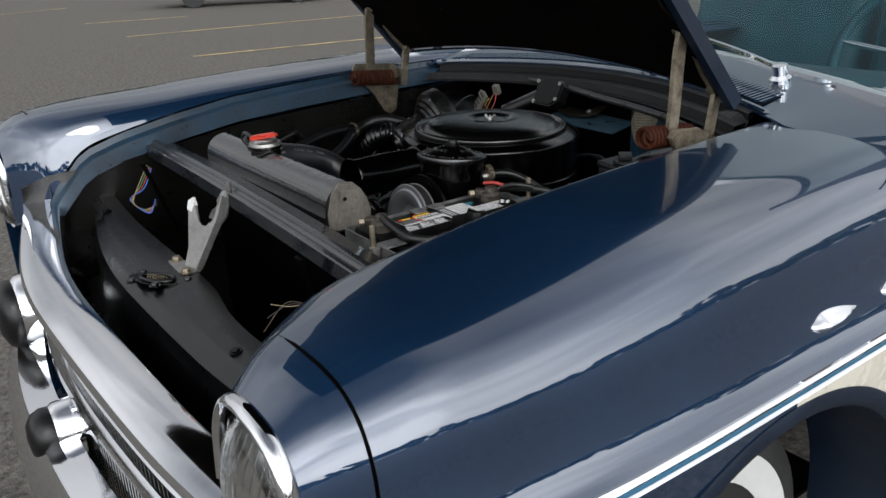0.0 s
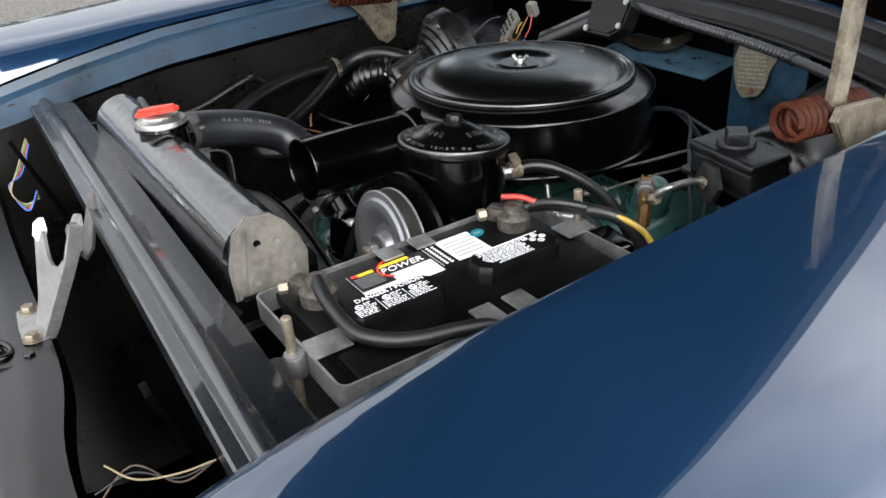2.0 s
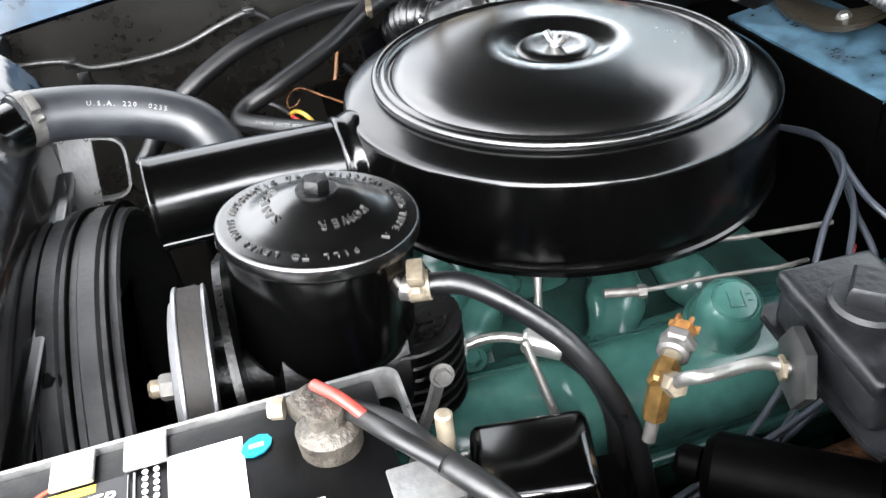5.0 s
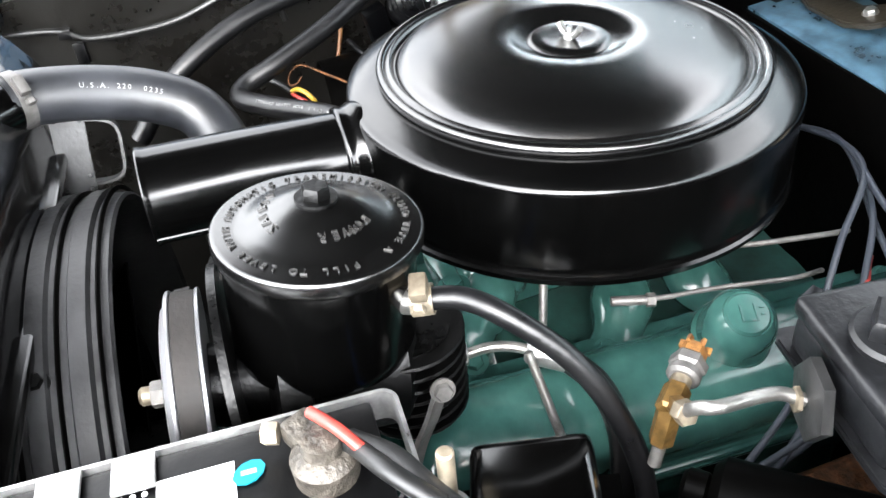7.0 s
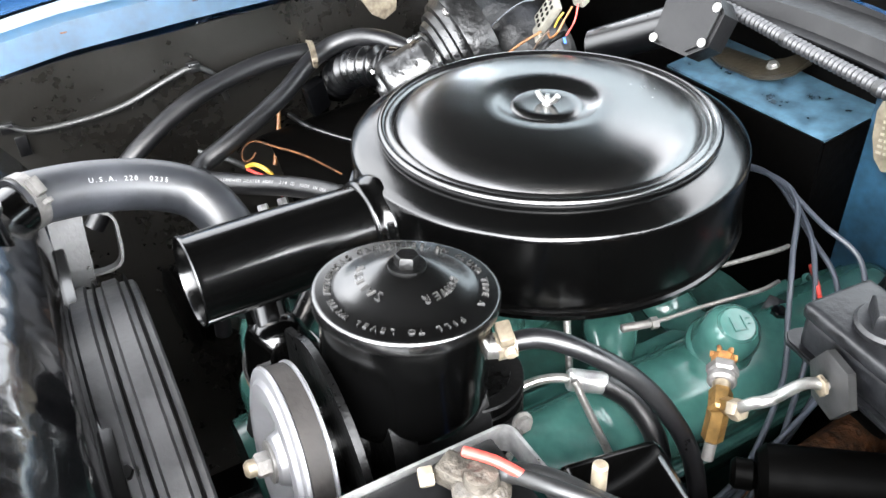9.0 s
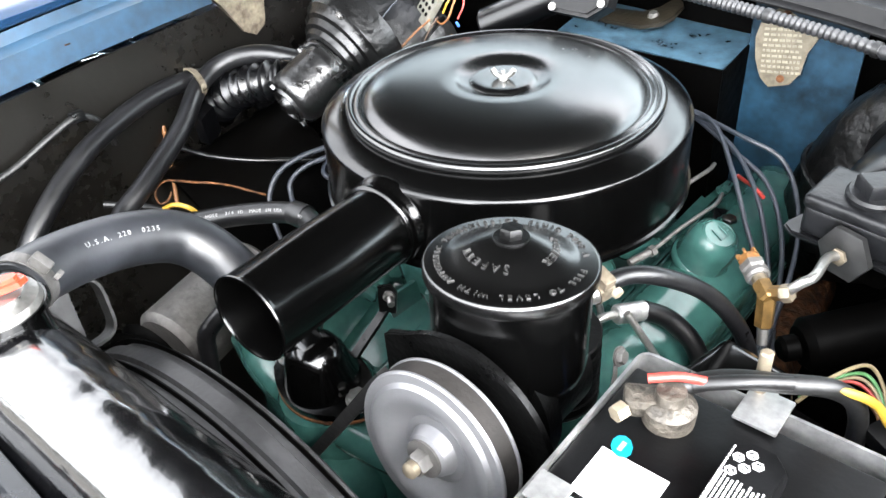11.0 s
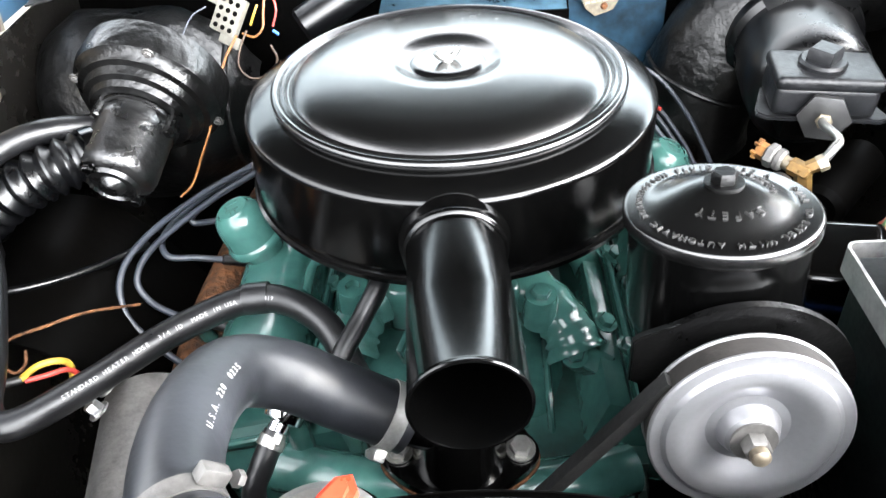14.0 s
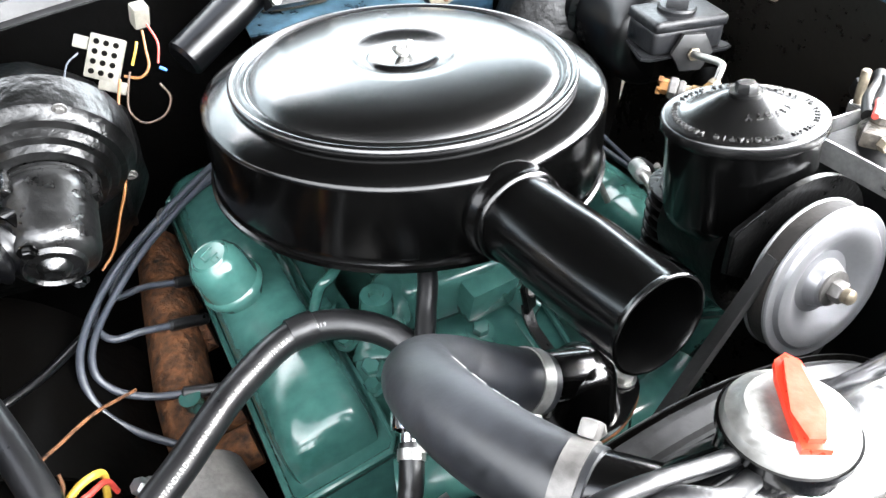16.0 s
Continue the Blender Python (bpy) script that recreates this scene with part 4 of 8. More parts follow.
# ---- power steering pump ----
PSX, PSY, PSZ = 0.163, -0.233, 1.031
def build_pump():
    tilt = Matrix.Translation((PSX, PSY, PSZ)) @ Euler((radians(-6.0), radians(-2), 0)).to_matrix().to_4x4()
    pump = thing("power_steering_pump", (PSX, PSY, 0.86), "black power steering pump with lettered reservoir lid and silver pulley", "steering pump")
    part("reservoir", lathe([(0.0, -0.094), (0.036, -0.093), (0.050, -0.0905), (0.0555, -0.085), (0.0572, -0.077), (0.0574, -0.075), (0.0576, -0.012), (0.0578, -0.0105), (0.0595, -0.008)], tilt, 64), SEMI_BLACK, pump)
    lid = part("lid", lathe([(0.0595, -0.0095), (0.0615, -0.0085), (0.0618, -0.0075), (0.0618, -0.0010), (0.0612, 0.0008), (0.0600, 0.0016), (0.0585, 0.0018), (0.048, 0.0025), (0.046, 0.0028), (0.040, 0.0055), (0.030, 0.0105), (0.020, 0.0150), (0.012, 0.0170), (0, 0.0175)], tilt, 72), LID_BLACK, pump, "stamped black lid with raised lettering")
    part("lid_bolt", hexbolt(tilt @ Vector((0, 0, 0.0168)), tilt.to_3x3() @ Vector((0, 0, 1)), 0.0085, 0.009, 0.0125), CAST_BLACK, lid)
    text = bmesh.new()
    ring = "FILL TO LEVEL WITH AUTOMATIC TRANSMISSION FLUID TYPE A   "
    for k, ch in enumerate(ring):
        if ch == " ":
            continue
        a = radians(15 - 90) - 2 * math.pi * k / len(ring)
        letters(ch, 0.0064, tilt @ Matrix.Rotation(a, 4, "Z") @ Matrix.Translation((0, 0.0512, 0.0026)), text, 0.0008)
    for word, mid in (("SAFETY", -95), ("POWER", 25)):
        for k, ch in enumerate(word):
            a = radians(mid - 90 - 14 * (k - (len(word) - 1) / 2))
            letters(ch, 0.0095 if k == 0 and word == "SAFETY" else 0.0080, tilt @ Matrix.Rotation(a, 4, "Z") @ Matrix.Translation((0, 0.0305, 0.0108)) @ Matrix.Rotation(radians(-27), 4, "X"), text, 0.0009)
    part("raised_lettering", text, RAISED_BLACK, lid, "raised stamped lettering")
    # cast pump body behind the pulley
    ax = Vector((0.0, -1, 0.12)).normalized()
    hub = Vector((0.1695, -0.334, 0.934))
    m = axis_frame(hub, ax)
    body = part("pump_body", lathe([(0, -0.145), (0.03, -0.145), (0.044, -0.135), (0.046, -0.075), (0.056, -0.073), (0.058, -0.055), (0.030, -0.050), (0.026, -0.012), (0, -0.012)], m, 40), CAST_BLACK, pump, "cast black pump body")
    for k in range(7):
        part("fin", lathe([(0.012, -0.0016), (0.039, -0.0016), (0.040, 0.0), (0.039, 0.0016), (0.012, 0.0016)], Matrix.Translation((0.170, -0.192, 0.940 - 0.0105 * k)), 28, closed=True), CAST_BLACK, body)
    part("fin_core", rod((0.170, -0.192, 0.865), (0.170, -0.192, 0.943), 0.030, 24), CAST_BLACK, body)
    pul = part("pulley", lathe([(0.0, 0.010), (0.012, 0.010), (0.0165, 0.007), (0.020, -0.001), (0.026, -0.002), (0.034, 0.0025), (0.041, 0.0075), (0.047, 0.0085), (0.052, 0.0075), (0.055, 0.0050), (0.0575, 0.0045), (0.0612, 0.0045), (0.0625, 0.0036), (0.0627, 0.0020), (0.0618, 0.0012), (0.0555, 0.0004), (0.0555, -0.0126), (0.0618, -0.0134), (0.0627, -0.0140), (0.0627, -0.0156), (0.0600, -0.0162), (0, -0.0170)], m, 80), SILVER, pump, "silver dished pulley with V groove", smooth=28)
    part("belt", lathe([(0.0552, 0.0004), (0.0616, 0.0008), (0.0616, -0.0130), (0.0552, -0.0126)], m, 80, closed=True), DUSTY_BELT, pump, "dusty worn drive belt in the groove")
    part("pulley_nut", hexbolt(hub + ax * 0.009, ax, 0.0088, 0.011, 0.0145), DULL_STEEL, pul)
    part("shaft_end", lathe([(0, 0.02), (0.006, 0.02), (0.006, 0.025), (0.004, 0.027), (0, 0.0275)], m, 16), BRONZE_DULL, pul)
    # flat mounting bracket over the pulley
    mb = Matrix.Translation((0.170, -0.298, 0.934)) @ Euler((radians(90), 0, 0)).to_matrix().to_4x4()
    out = [(-0.070, 0.012), (-0.070, 0.046), (-0.066, 0.050)]
    out += [(0.074 * math.sin(a), 0.074 * math.cos(a)) for a in np.linspace(-0.62, 1.9, 22)]
    out += [(0.05, -0.034), (0.02, -0.04), (-0.03, -0.04), (-0.045, 0.0)]
    part("bracket", plate(out, 0.005, mb, 0.0012), CAST_BLACK, pump, "black steel mounting bracket")


build_pump()

# ---- battery ----
BX0, BX1, BY0, BY1, BZ = 0.258, 0.420, -0.500, -0.228, 0.983
def vent_block(x, y, z):
    """A long vent cover with clipped corners and a sloping skirt."""
    bm = bmesh.new()
    rings = []
    for k, h in ((1.0, -0.002), (1.0, 0.008), (0.94, 0.013), (0.90, 0.015)):
        w, l, c = 0.0165 * k, 0.045 * (k + 1) / 2, 0.008
        rings.append([bm.verts.new((x + a, y + b, z + h)) for a, b in ((-w, -l + c), (-w + c, -l), (w - c, -l), (w, -l + c), (w, l - c), (w - c, l), (-w + c, l), (-w, l - c))])
    for a, b in zip(rings, rings[1:]):
        for k in range(8):
            bm.faces.new((a[k], a[(k + 1) % 8], b[(k + 1) % 8], b[k]))
    bm.faces.new(rings[-1])
    bm.faces.new(rings[0][::-1])
    return bm


def build_battery():
    cx, cy = (BX0 + BX1) / 2, (BY0 + BY1) / 2
    w, l = BX1 - BX0, BY1 - BY0
    bat = thing("battery", (cx, cy, 0.79), "black car battery with white and yellow label under steel hold-down frame", "battery")
    part("case", box((w - 0.008, l - 0.010, 0.18), Matrix.Translation((cx, cy + 0.003, 0.885)), 0.006), PLASTIC, bat)
    part("top", box((w - 0.006, l - 0.008, 0.012), Matrix.Translation((cx, cy + 0.003, BZ - 0.006)), 0.003), PLASTIC, bat)
    # strip-steel hold-down frame on edge, with rounded corners
    fr = bmesh.new()
    loops = []
    for inset in (0.0, 0.0022):
        x0, x1, y0, y1, rc = BX0 + inset, BX1 + 0.003 - inset, -0.511 + inset, -0.215 - inset, 0.009 - inset
        ring = []
        for ccx, ccy, a0 in ((x1 - rc, y1 - rc, 0), (x0 + rc, y1 - rc, 90), (x0 + rc, y0 + rc, 180), (x1 - rc, y0 + rc, 270)):
            ring += [(ccx + rc * math.cos(radians(a0 + 15 * k)), ccy + rc * math.sin(radians(a0 + 15 * k))) for k in range(7)]
        for zz in ((BZ - 0.018, BZ + 0.003) if inset == 0 else (BZ + 0.003, BZ - 0.018)):
            loops.append([fr.verts.new((px, py, zz + 0.0006 * noise.noise((px * 40, py * 40, 2)))) for px, py in ring])
    for la, lb in zip(loops, loops[1:] + loops[:1]):
        for k in range(len(la)):
            k2 = (k + 1) % len(la)
            fr.faces.new((la[k], la[k2], lb[k2], lb[k]))
    bmesh.ops.recalc_face_normals(fr, faces=fr.faces)
    hold = part("hold_down_frame", fr, ZINC, bat, "galvanised steel hold-down frame")
    for x, y, sx in ((BX0 + 0.013, -0.383, 0.022), (BX0 + 0.013, -0.348, 0.022), (BX1 - 0.010, -0.373, 0.024), (BX1 - 0.010, -0.340, 0.024)):
        part("clip", box((sx, 0.021, 0.0026), Matrix.Translation((x, y, BZ + 0.0035)), 0.001), ZINC, hold)
    for nm, y in (("vent_cover", -0.427), ("vent_cover", -0.303)):
        v = part(nm, vent_block(BX0 + 0.098, y, BZ), PLASTIC, bat, "raised black vent cover with white print")
        pr = bmesh.new()
        rnd = random.Random(7 if y < -0.4 else 8)
        top = BZ + 0.0152

        def line(x, a0, b0, h=0.0009):
            while a0 < b0:
                ln = min(rnd.uniform(0.0012, 0.0050), b0 - a0)
                box((h * rnd.uniform(0.8, 1.1), ln, 0.0003), Matrix.Translation((x, a0 + ln / 2, top)), 0, pr)
                a0 += ln + rnd.uniform(0.0006, 0.0012)

        if y < -0.4:
            letters("DANGER / POISON", 0.0076, Matrix.Translation((BX0 + 0.0865, y + 0.003, top)) @ Matrix.Rotation(radians(90), 4, "Z"), pr, 0.0002)
            for col in range(3):
                y0 = y - 0.036 + 0.025 * col
                lathe([(0.0036, 0), (0.0036, 0.0003), (0.0026, 0.0003), (0.0026, 0)], Matrix.Translation((BX0 + 0.0955, y0 + 0.006, top)), 14, pr)
                box((0.0050, 0.0010, 0.0003), Matrix.Translation((BX0 + 0.0955, y0 + 0.006, top)) @ Matrix.Rotation(0.7, 4, "Z"), 0, pr)
                for k in range(8):
                    line(BX0 + 0.0925 + k * 0.0024, y0 + (0.011 if k < 3 else 0.0), y0 + rnd.uniform(0.016, 0.021))
                if col:
                    for k in range(9):
                        box((0.0012, 0.0006, 0.0003), Matrix.Translation((BX0 + 0.0925 + k * 0.0023, y0 - 0.0022, top)), 0, pr)
        else:
            for k in range(11):
                line(BX0 + 0.0855 + k * 0.0024, y - 0.034 + (0.008 if k > 8 else 0) + rnd.uniform(0, 0.005), y + rnd.uniform(0.010, 0.014) + (0.002 if k < 3 else 0), 0.0011)
            line(BX0 + 0.0842, y - 0.030, y + 0.036, 0.0011)
            for cxx, cyy in ((0.089, 0.018), (0.0945, 0.0235), (0.089, 0.029), (0.0945, 0.0345), (0.100, 0.029)):
                lathe([(0.0034, 0), (0.0034, 0.0003), (0.0025, 0.0003), (0.0025, 0)], Matrix.Translation((BX0 + cxx, y + cyy, top)), 6, pr)
                box((0.0036, 0.0015, 0.0003), Matrix.Translation((BX0 + cxx, y + cyy, top)) @ Matrix.Rotation(0.7 + cyy * 90, 4, "Z"), 0, pr)
        part("print", pr, PRINT_WHITE, v, "white printed warning panel")
    # labels
    z = BZ + 0.0006
    def flat(x0, x1, y0, y1, mat_, nm, h=0.0006, lab="", par=bat):
        return part(nm, box((x1 - x0, y1 - y0, h), Matrix.Translation(((x0 + x1) / 2, (y0 + y1) / 2, z + h / 2))), mat_, par, lab)
    lab = flat(BX0 + 0.024, BX0 + 0.068, -0.434, -0.357, PAPER_WHITE, "label", lab="white, red and yellow printed label")
    flat(BX0 + 0.0242, BX0 + 0.056, -0.4338, -0.3572, PRINT_DARK, "label_patch", 0.0008, par=lab)
    flat(BX0 + 0.044, BX0 + 0.0562, -0.400, -0.3572, PAPER_WHITE, "label_patch", 0.0010, par=lab)
    flat(BX0 + 0.0265, BX0 + 0.0310, -0.431, -0.409, LABEL_YELLOW, "label_patch", 0.0012, par=lab)
    flat(BX0 + 0.0265, BX0 + 0.0310, -0.431, -0.425, LABEL_RED, "label_patch", 0.0014, par=lab)
    flat(BX0 + 0.0250, BX0 + 0.0295, -0.403, -0.372, LABEL_YELLOW, "label_patch", 0.0012, par=lab)
    word = bmesh.new()
    letters("POWER", 0.0125, Matrix.Translation((BX0 + 0.0370, -0.383, z + 0.0012)) @ Matrix.Rotation(radians(90), 4, "Z") @ Matrix(((1, 0.22, 0, 0), (0, 1, 0, 0), (0, 0, 1, 0), (0, 0, 0, 1))), word, 0.0002)
    part("label_word", word, PRINT_WHITE, lab, "bold white slanted word")
    arc = [Vector((BX0 + 0.036 + 0.017 * math.cos(a), -0.3845 + 0.022 * math.sin(a), z + 0.0013)) for a in np.linspace(3.4, 5.6, 20)]
    part("label_arc", sweep(arc, [(-0.0010, -0.0003), (0.0010, -0.0003), (0.0010, 0.0003), (-0.0010, 0.0003)], up=(0, 0, 1)), LABEL_RED, lab)
    for k in range(7):
        flat(BX0 + 0.0340 + 0.0027 * k, BX0 + 0.0346 + 0.0027 * k, -0.431, -0.408 + 0.002 * (k % 2), PRINT_GREY, "printed_line", 0.0011, par=lab)
    flat(BX0 + 0.024, BX0 + 0.062, -0.3545, -0.3535, PRINT_GREY, "printed_line", 0.0008, par=lab)
    for row in range(2):
        for k in range(9):
            part("date_dot", lathe([(0.0015, 0), (0.0015, 0.0004), (0, 0.0004)], Matrix.Translation((BX0 + 0.025 + k * 0.0042, -0.349 + row * 0.0055, z)), 10), PRINT_WHITE, bat)
    lab2 = flat(BX0 + 0.020, BX0 + 0.063, -0.338, -0.301, PAPER_WHITE, "sticker", lab="white paper sticker with faint lines")
    for k, (y0, y1) in enumerate(((-0.336, -0.303), (-0.336, -0.303), (-0.334, -0.305), (-0.334, -0.304), (-0.334, -0.305))):
        flat(BX0 + 0.029 + 0.0066 * k, BX0 + 0.0300 + 0.0066 * k, y0, y1, PRINT_GREY, "printed_line", 0.0009, par=lab2)
    teal = part("teal_sticker", lathe([(0.0082, 0), (0.0082, 0.0007), (0, 0.0007)], Matrix.Translation((BX0 + 0.029, -0.2945, z)) @ Matrix.Rotation(0.5, 4, "Z") @ Matrix.Diagonal((0.78, 1.05, 1, 1)), 10), LABEL_TEAL, bat, "round teal sticker")
    part("sticker_mark", box((0.0028, 0.0075, 0.0003), Matrix.Translation((BX0 + 0.029, -0.2945, z + 0.0008))), PRINT_GREY, teal)
    # posts and clamps
    for px, py in ((BX0 + 0.040, -0.258), (BX0 + 0.042, -0.468)):
        post = part("terminal_clamp", lathe([(0.0, 0), (0.016, 0), (0.0165, 0.012), (0.013, 0.016), (0.010, 0.017), (0.009, 0.024), (0, 0.025)], Matrix.Translation((px, py, BZ)), 24), CORROSION, bat, "corroded lead battery clamp")
        jaw = box((0.030, 0.017, 0.014), Matrix.Translation((px - 0.012, py - 0.004, BZ + 0.011)) @ Matrix.Rotation(0.5, 4, "Z"), 0.003)
        part("jaw", jaw, CORROSION, post)
        part("clamp_bolt", hexbolt((px - 0.02, py - 0.018, BZ + 0.012), (-0.3, -1, 0), 0.006, 0.009), BRONZE_DULL, post)
    # threaded hold-down rods
    for x, y, ty, top in ((0.361, -0.519, 0.026, 0.034), (0.337, -0.2075, -0.014, 0.036)):
        r = part("hold_down_rod", rod((x, y, 0.80), (x - 0.004, y, BZ + top), 0.0042, 14, bevel=0.001), BRONZE_DULL, bat, "worn threaded hold-down rod")
        part("collar", lathe([(0.0062, -0.016), (0.0088, -0.016), (0.0092, 0.001), (0.0084, 0.0022), (0.0062, 0.0018)], Matrix.Translation((x, y, BZ)), 24, closed=True), DULL_STEEL, r)
        part("washer", lathe([(0, 0), (0.0080, 0), (0.0080, 0.0016), (0, 0.0018)], Matrix.Translation((x, y, BZ + 0.0016)), 24), ZINC, r)
        part("tab", box((0.027, 0.032, 0.0024), Matrix.Translation((x + 0.005, y + ty, BZ + 0.0035)), 0.0008), ZINC, r)
    part("tray_lip", plate([(-0.062, 0.018), (-0.058, 0.024), (-0.040, 0.022), (0.0, 0.012), (0.060, 0.012), (0.060, -0.020), (-0.05, -0.020), (-0.060, -0.012)], 0.003, Matrix.Translation((0.336, -0.526, 0.925)), 0.001), DULL_STEEL, bat, "dull grey tray lip")


build_battery()

# ---- radiator ----
def build_radiator():
    rad = thing("radiator", (-0.01, -0.48, 0.4), "glossy black radiator with rounded top tank", "radiator")
    # top tank: rounded trapezoid section, lumpy with thick paint
    def sec(x):
        out = []
        for k in range(28):
            a = math.pi * k / 27
            yy = -0.040 * math.cos(a)
            zz = 0.045 * math.sin(a) ** 0.75 if yy < 0 else 0.045 * (1 - (yy / 0.0405) ** 1.6)
            out.append((yy, zz))
        out += [(0.046, -0.012), (0.046, -0.05), (-0.046, -0.05), (-0.046, -0.012)]
        return out
    xs = np.linspace(-0.245, 0.232, 110)
    rows = []
    for x in xs:
        r = []
        for yy, zz in sec(x):
            q = Vector((x, -0.484 + yy, (1.000 + zz) if zz > -0.03 else 0.984 + zz))
            dent = (0.0007 * noise.noise((x * 26, yy * 45, zz * 20)) + 0.0006 * noise.noise((x * 80, yy * 90, zz * 60))) * (1 if zz > 0 else 0)
            q += Vector((0, 0.4, 0.9)) * dent
            r.append(q)
        rows.append(r + [r[0]])
    bm = skin(rows)
    bmesh.ops.remove_doubles(bm, verts=bm.verts, dist=0.0004)
    bmesh.ops.holes_fill(bm, edges=[e for e in bm.edges if e.is_boundary], sides=60)
    tank = part("top_tank", bm, TANK_BLACK, rad, "top tank with runs in thick black paint", smooth=50)
    # end plate with a pressed face
    m = Matrix.Translation((0.231, -0.4835, 1.0)) @ Euler((radians(90), 0, radians(90))).to_matrix().to_4x4()
    out = [(-0.036, -0.030), (0.034, -0.030), (0.037, -0.002), (0.031, 0.016), (0.021, 0.032), (0.008, 0.044), (-0.014, 0.047), (-0.028, 0.034), (-0.037, 0.002)]
    endp = part("end_plate", plate(out, 0.006, m, 0.002), END_PLATE, tank, "scuffed taupe grey end plate")
    part("pressed_panel", plate([(-0.027, -0.026), (0.027, -0.026), (0.010, 0.032), (-0.017, 0.036)], 0.003, m @ Matrix.Translation((0, 0, 0.0052)), 0.001), END_PLATE, endp)
    for k, (x, y) in enumerate(((-0.010, 0.022), (0.008, 0.020), (0.002, 0.003), (-0.016, -0.015), (0.019, -0.010))):
        r = 0.0048 if k == 2 else 0.0036
        part("rivet", lathe([(r, 0.005), (r * 0.92, 0.0092), (r * 0.6, 0.0086), (0, 0.0088)], m @ Matrix.Translation((x, y, 0)), 18), GLOSS_BLACK if k == 0 else END_PLATE, endp)
    part("bottom_lip", box((0.060, 0.006, 0.006), m @ Matrix.Translation((-0.001, -0.028, 0.006)), 0.002), TANK_BLACK, endp)
    part("tank_flange", box((0.49, 0.105, 0.010), Matrix.Translation((-0.006, -0.482, 0.936)), 0.003), GLOSS_BLACK, rad)
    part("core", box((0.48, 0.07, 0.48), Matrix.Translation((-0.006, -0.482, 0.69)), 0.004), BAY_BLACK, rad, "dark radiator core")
    # filler neck, cap and red lever
    c = Vector((-0.058, -0.483, 1.040))
    part("filler_neck", lathe([(0.029, -0.03), (0.026, 0.006), (0.030, 0.009), (0.030, 0.013), (0, 0.013)], Matrix.Translation(c), 36), GLOSS_BLACK, rad)
    cap = part("cap", lathe([(0.026, 0.006), (0.0285, 0.008), (0.0285, 0.014), (0.027, 0.0180), (0.022, 0.020), (0.020, 0.0235), (0, 0.024)], Matrix.Translation(c), 48), STEEL, rad, "bright metal pressure cap")
    lev = [(-0.032, -0.010), (-0.010, -0.0115), (0.018, -0.0115), (0.030, -0.009), (0.036, 0.0), (0.030, 0.009), (0.018, 0.0115), (-0.010, 0.0115), (-0.032, 0.010)]
    mm = Matrix.Translation(c + Vector((0.0, -0.002, 0.025))) @ Matrix.Rotation(radians(60), 4, "Z") @ Matrix.Rotation(radians(-6), 4, "Y") @ Matrix.Diagonal((0.72, 0.62, 1, 1))
    part("overflow_tube", tube([(-0.078, -0.483, 1.047), (-0.105, -0.483, 1.052), (-0.135, -0.482, 1.058), (-0.156, -0.480, 1.056), (-0.166, -0.478, 1.044), (-0.168, -0.474, 1.02)], 0.0042, 14), RUBBER, rad, "black overflow tube")
    part("lever", plate(lev, 0.007, mm, 0.003), RED_PAINT, cap, "chipped red safety lever")
    part("overflow_pipe", tube([c + Vector((-0.028, -0.01, 0.004)), c + Vector((-0.05, -0.015, 0.012)), c + Vector((-0.07, -0.005, 0.012)), c + Vector((-0.085, 0.0, -0.01)), c + Vector((-0.09, 0.0, -0.10))], 0.0048), RUBBER, rad, "thin black overflow hose")
    part("outlet_neck", rod((-0.100, -0.478, 1.008), (-0.141, -0.437, 1.009), 0.0215, 28), GLOSS_BLACK, rad)


build_radiator()

# ---- fan shroud ring ----
def build_shroud():
    cx, cz = 0.008, 0.677
    m = axis_frame((cx, -0.4545, cz), (0, 1, 0))
    sh = thing("fan_shroud", (cx, -0.41, 0.5), "black ribbed fan shroud ring behind the radiator", "fan shroud")
    R = 0.272
    part("shroud_ring", lathe([(R + 0.005, -0.02), (R + 0.004, 0.004), (R, 0.006), (R, 0.016), (R + 0.004, 0.018), (R + 0.004, 0.030), (R, 0.032), (R - 0.001, 0.044), (R + 0.003, 0.046), (R + 0.003, 0.058), (R - 0.002, 0.060), (R - 0.003, 0.072), (R - 0.006, 0.074), (R - 0.008, 0.070), (R - 0.008, -0.02)], m, 96, closed=True), SHROUD, sh, smooth=25)
    # black strips laid in the ring's grooves stand for the shade there
    for z0 in (0.011, 0.038, 0.066):
        part("pressed_groove", lathe([(R + 0.0005, z0 - 0.0015), (R + 0.0045, z0 - 0.0006), (R + 0.0045, z0 + 0.0006), (R + 0.0005, z0 + 0.0015)], m, 96), BAY_BLACK, sh)
    for a in (2.0, 2.6, 3.6):
        part("shroud_screw", hexbolt(m @ Vector((0.272 * math.cos(a), 0.272 * math.sin(a), 0.024)), m.to_3x3() @ Vector((math.cos(a), math.sin(a), 0)), 0.006, 0.008, 0.009), CAST_BLACK, sh)
    fan = thing("cooling_fan", (cx, -0.40, 0.6), "black four-bladed engine cooling fan", "fan")
    for k in range(4):
        a = 0.5 + k * math.pi / 2
        mm = m @ Matrix.Rotation(a, 4, "Z") @ Matrix.Translation((0.12, 0, 0.02)) @ Matrix.Rotation(radians(28), 4, "X")
        part("blade", box((0.18, 0.09, 0.003), mm, 0.001), BAY_BLACK, fan)
    part("fan_hub", lathe([(0, 0), (0.05, 0), (0.05, 0.06), (0.035, 0.07), (0.035, 0.14), (0, 0.14)], m, 32), CAST_BLACK, fan)


build_shroud()

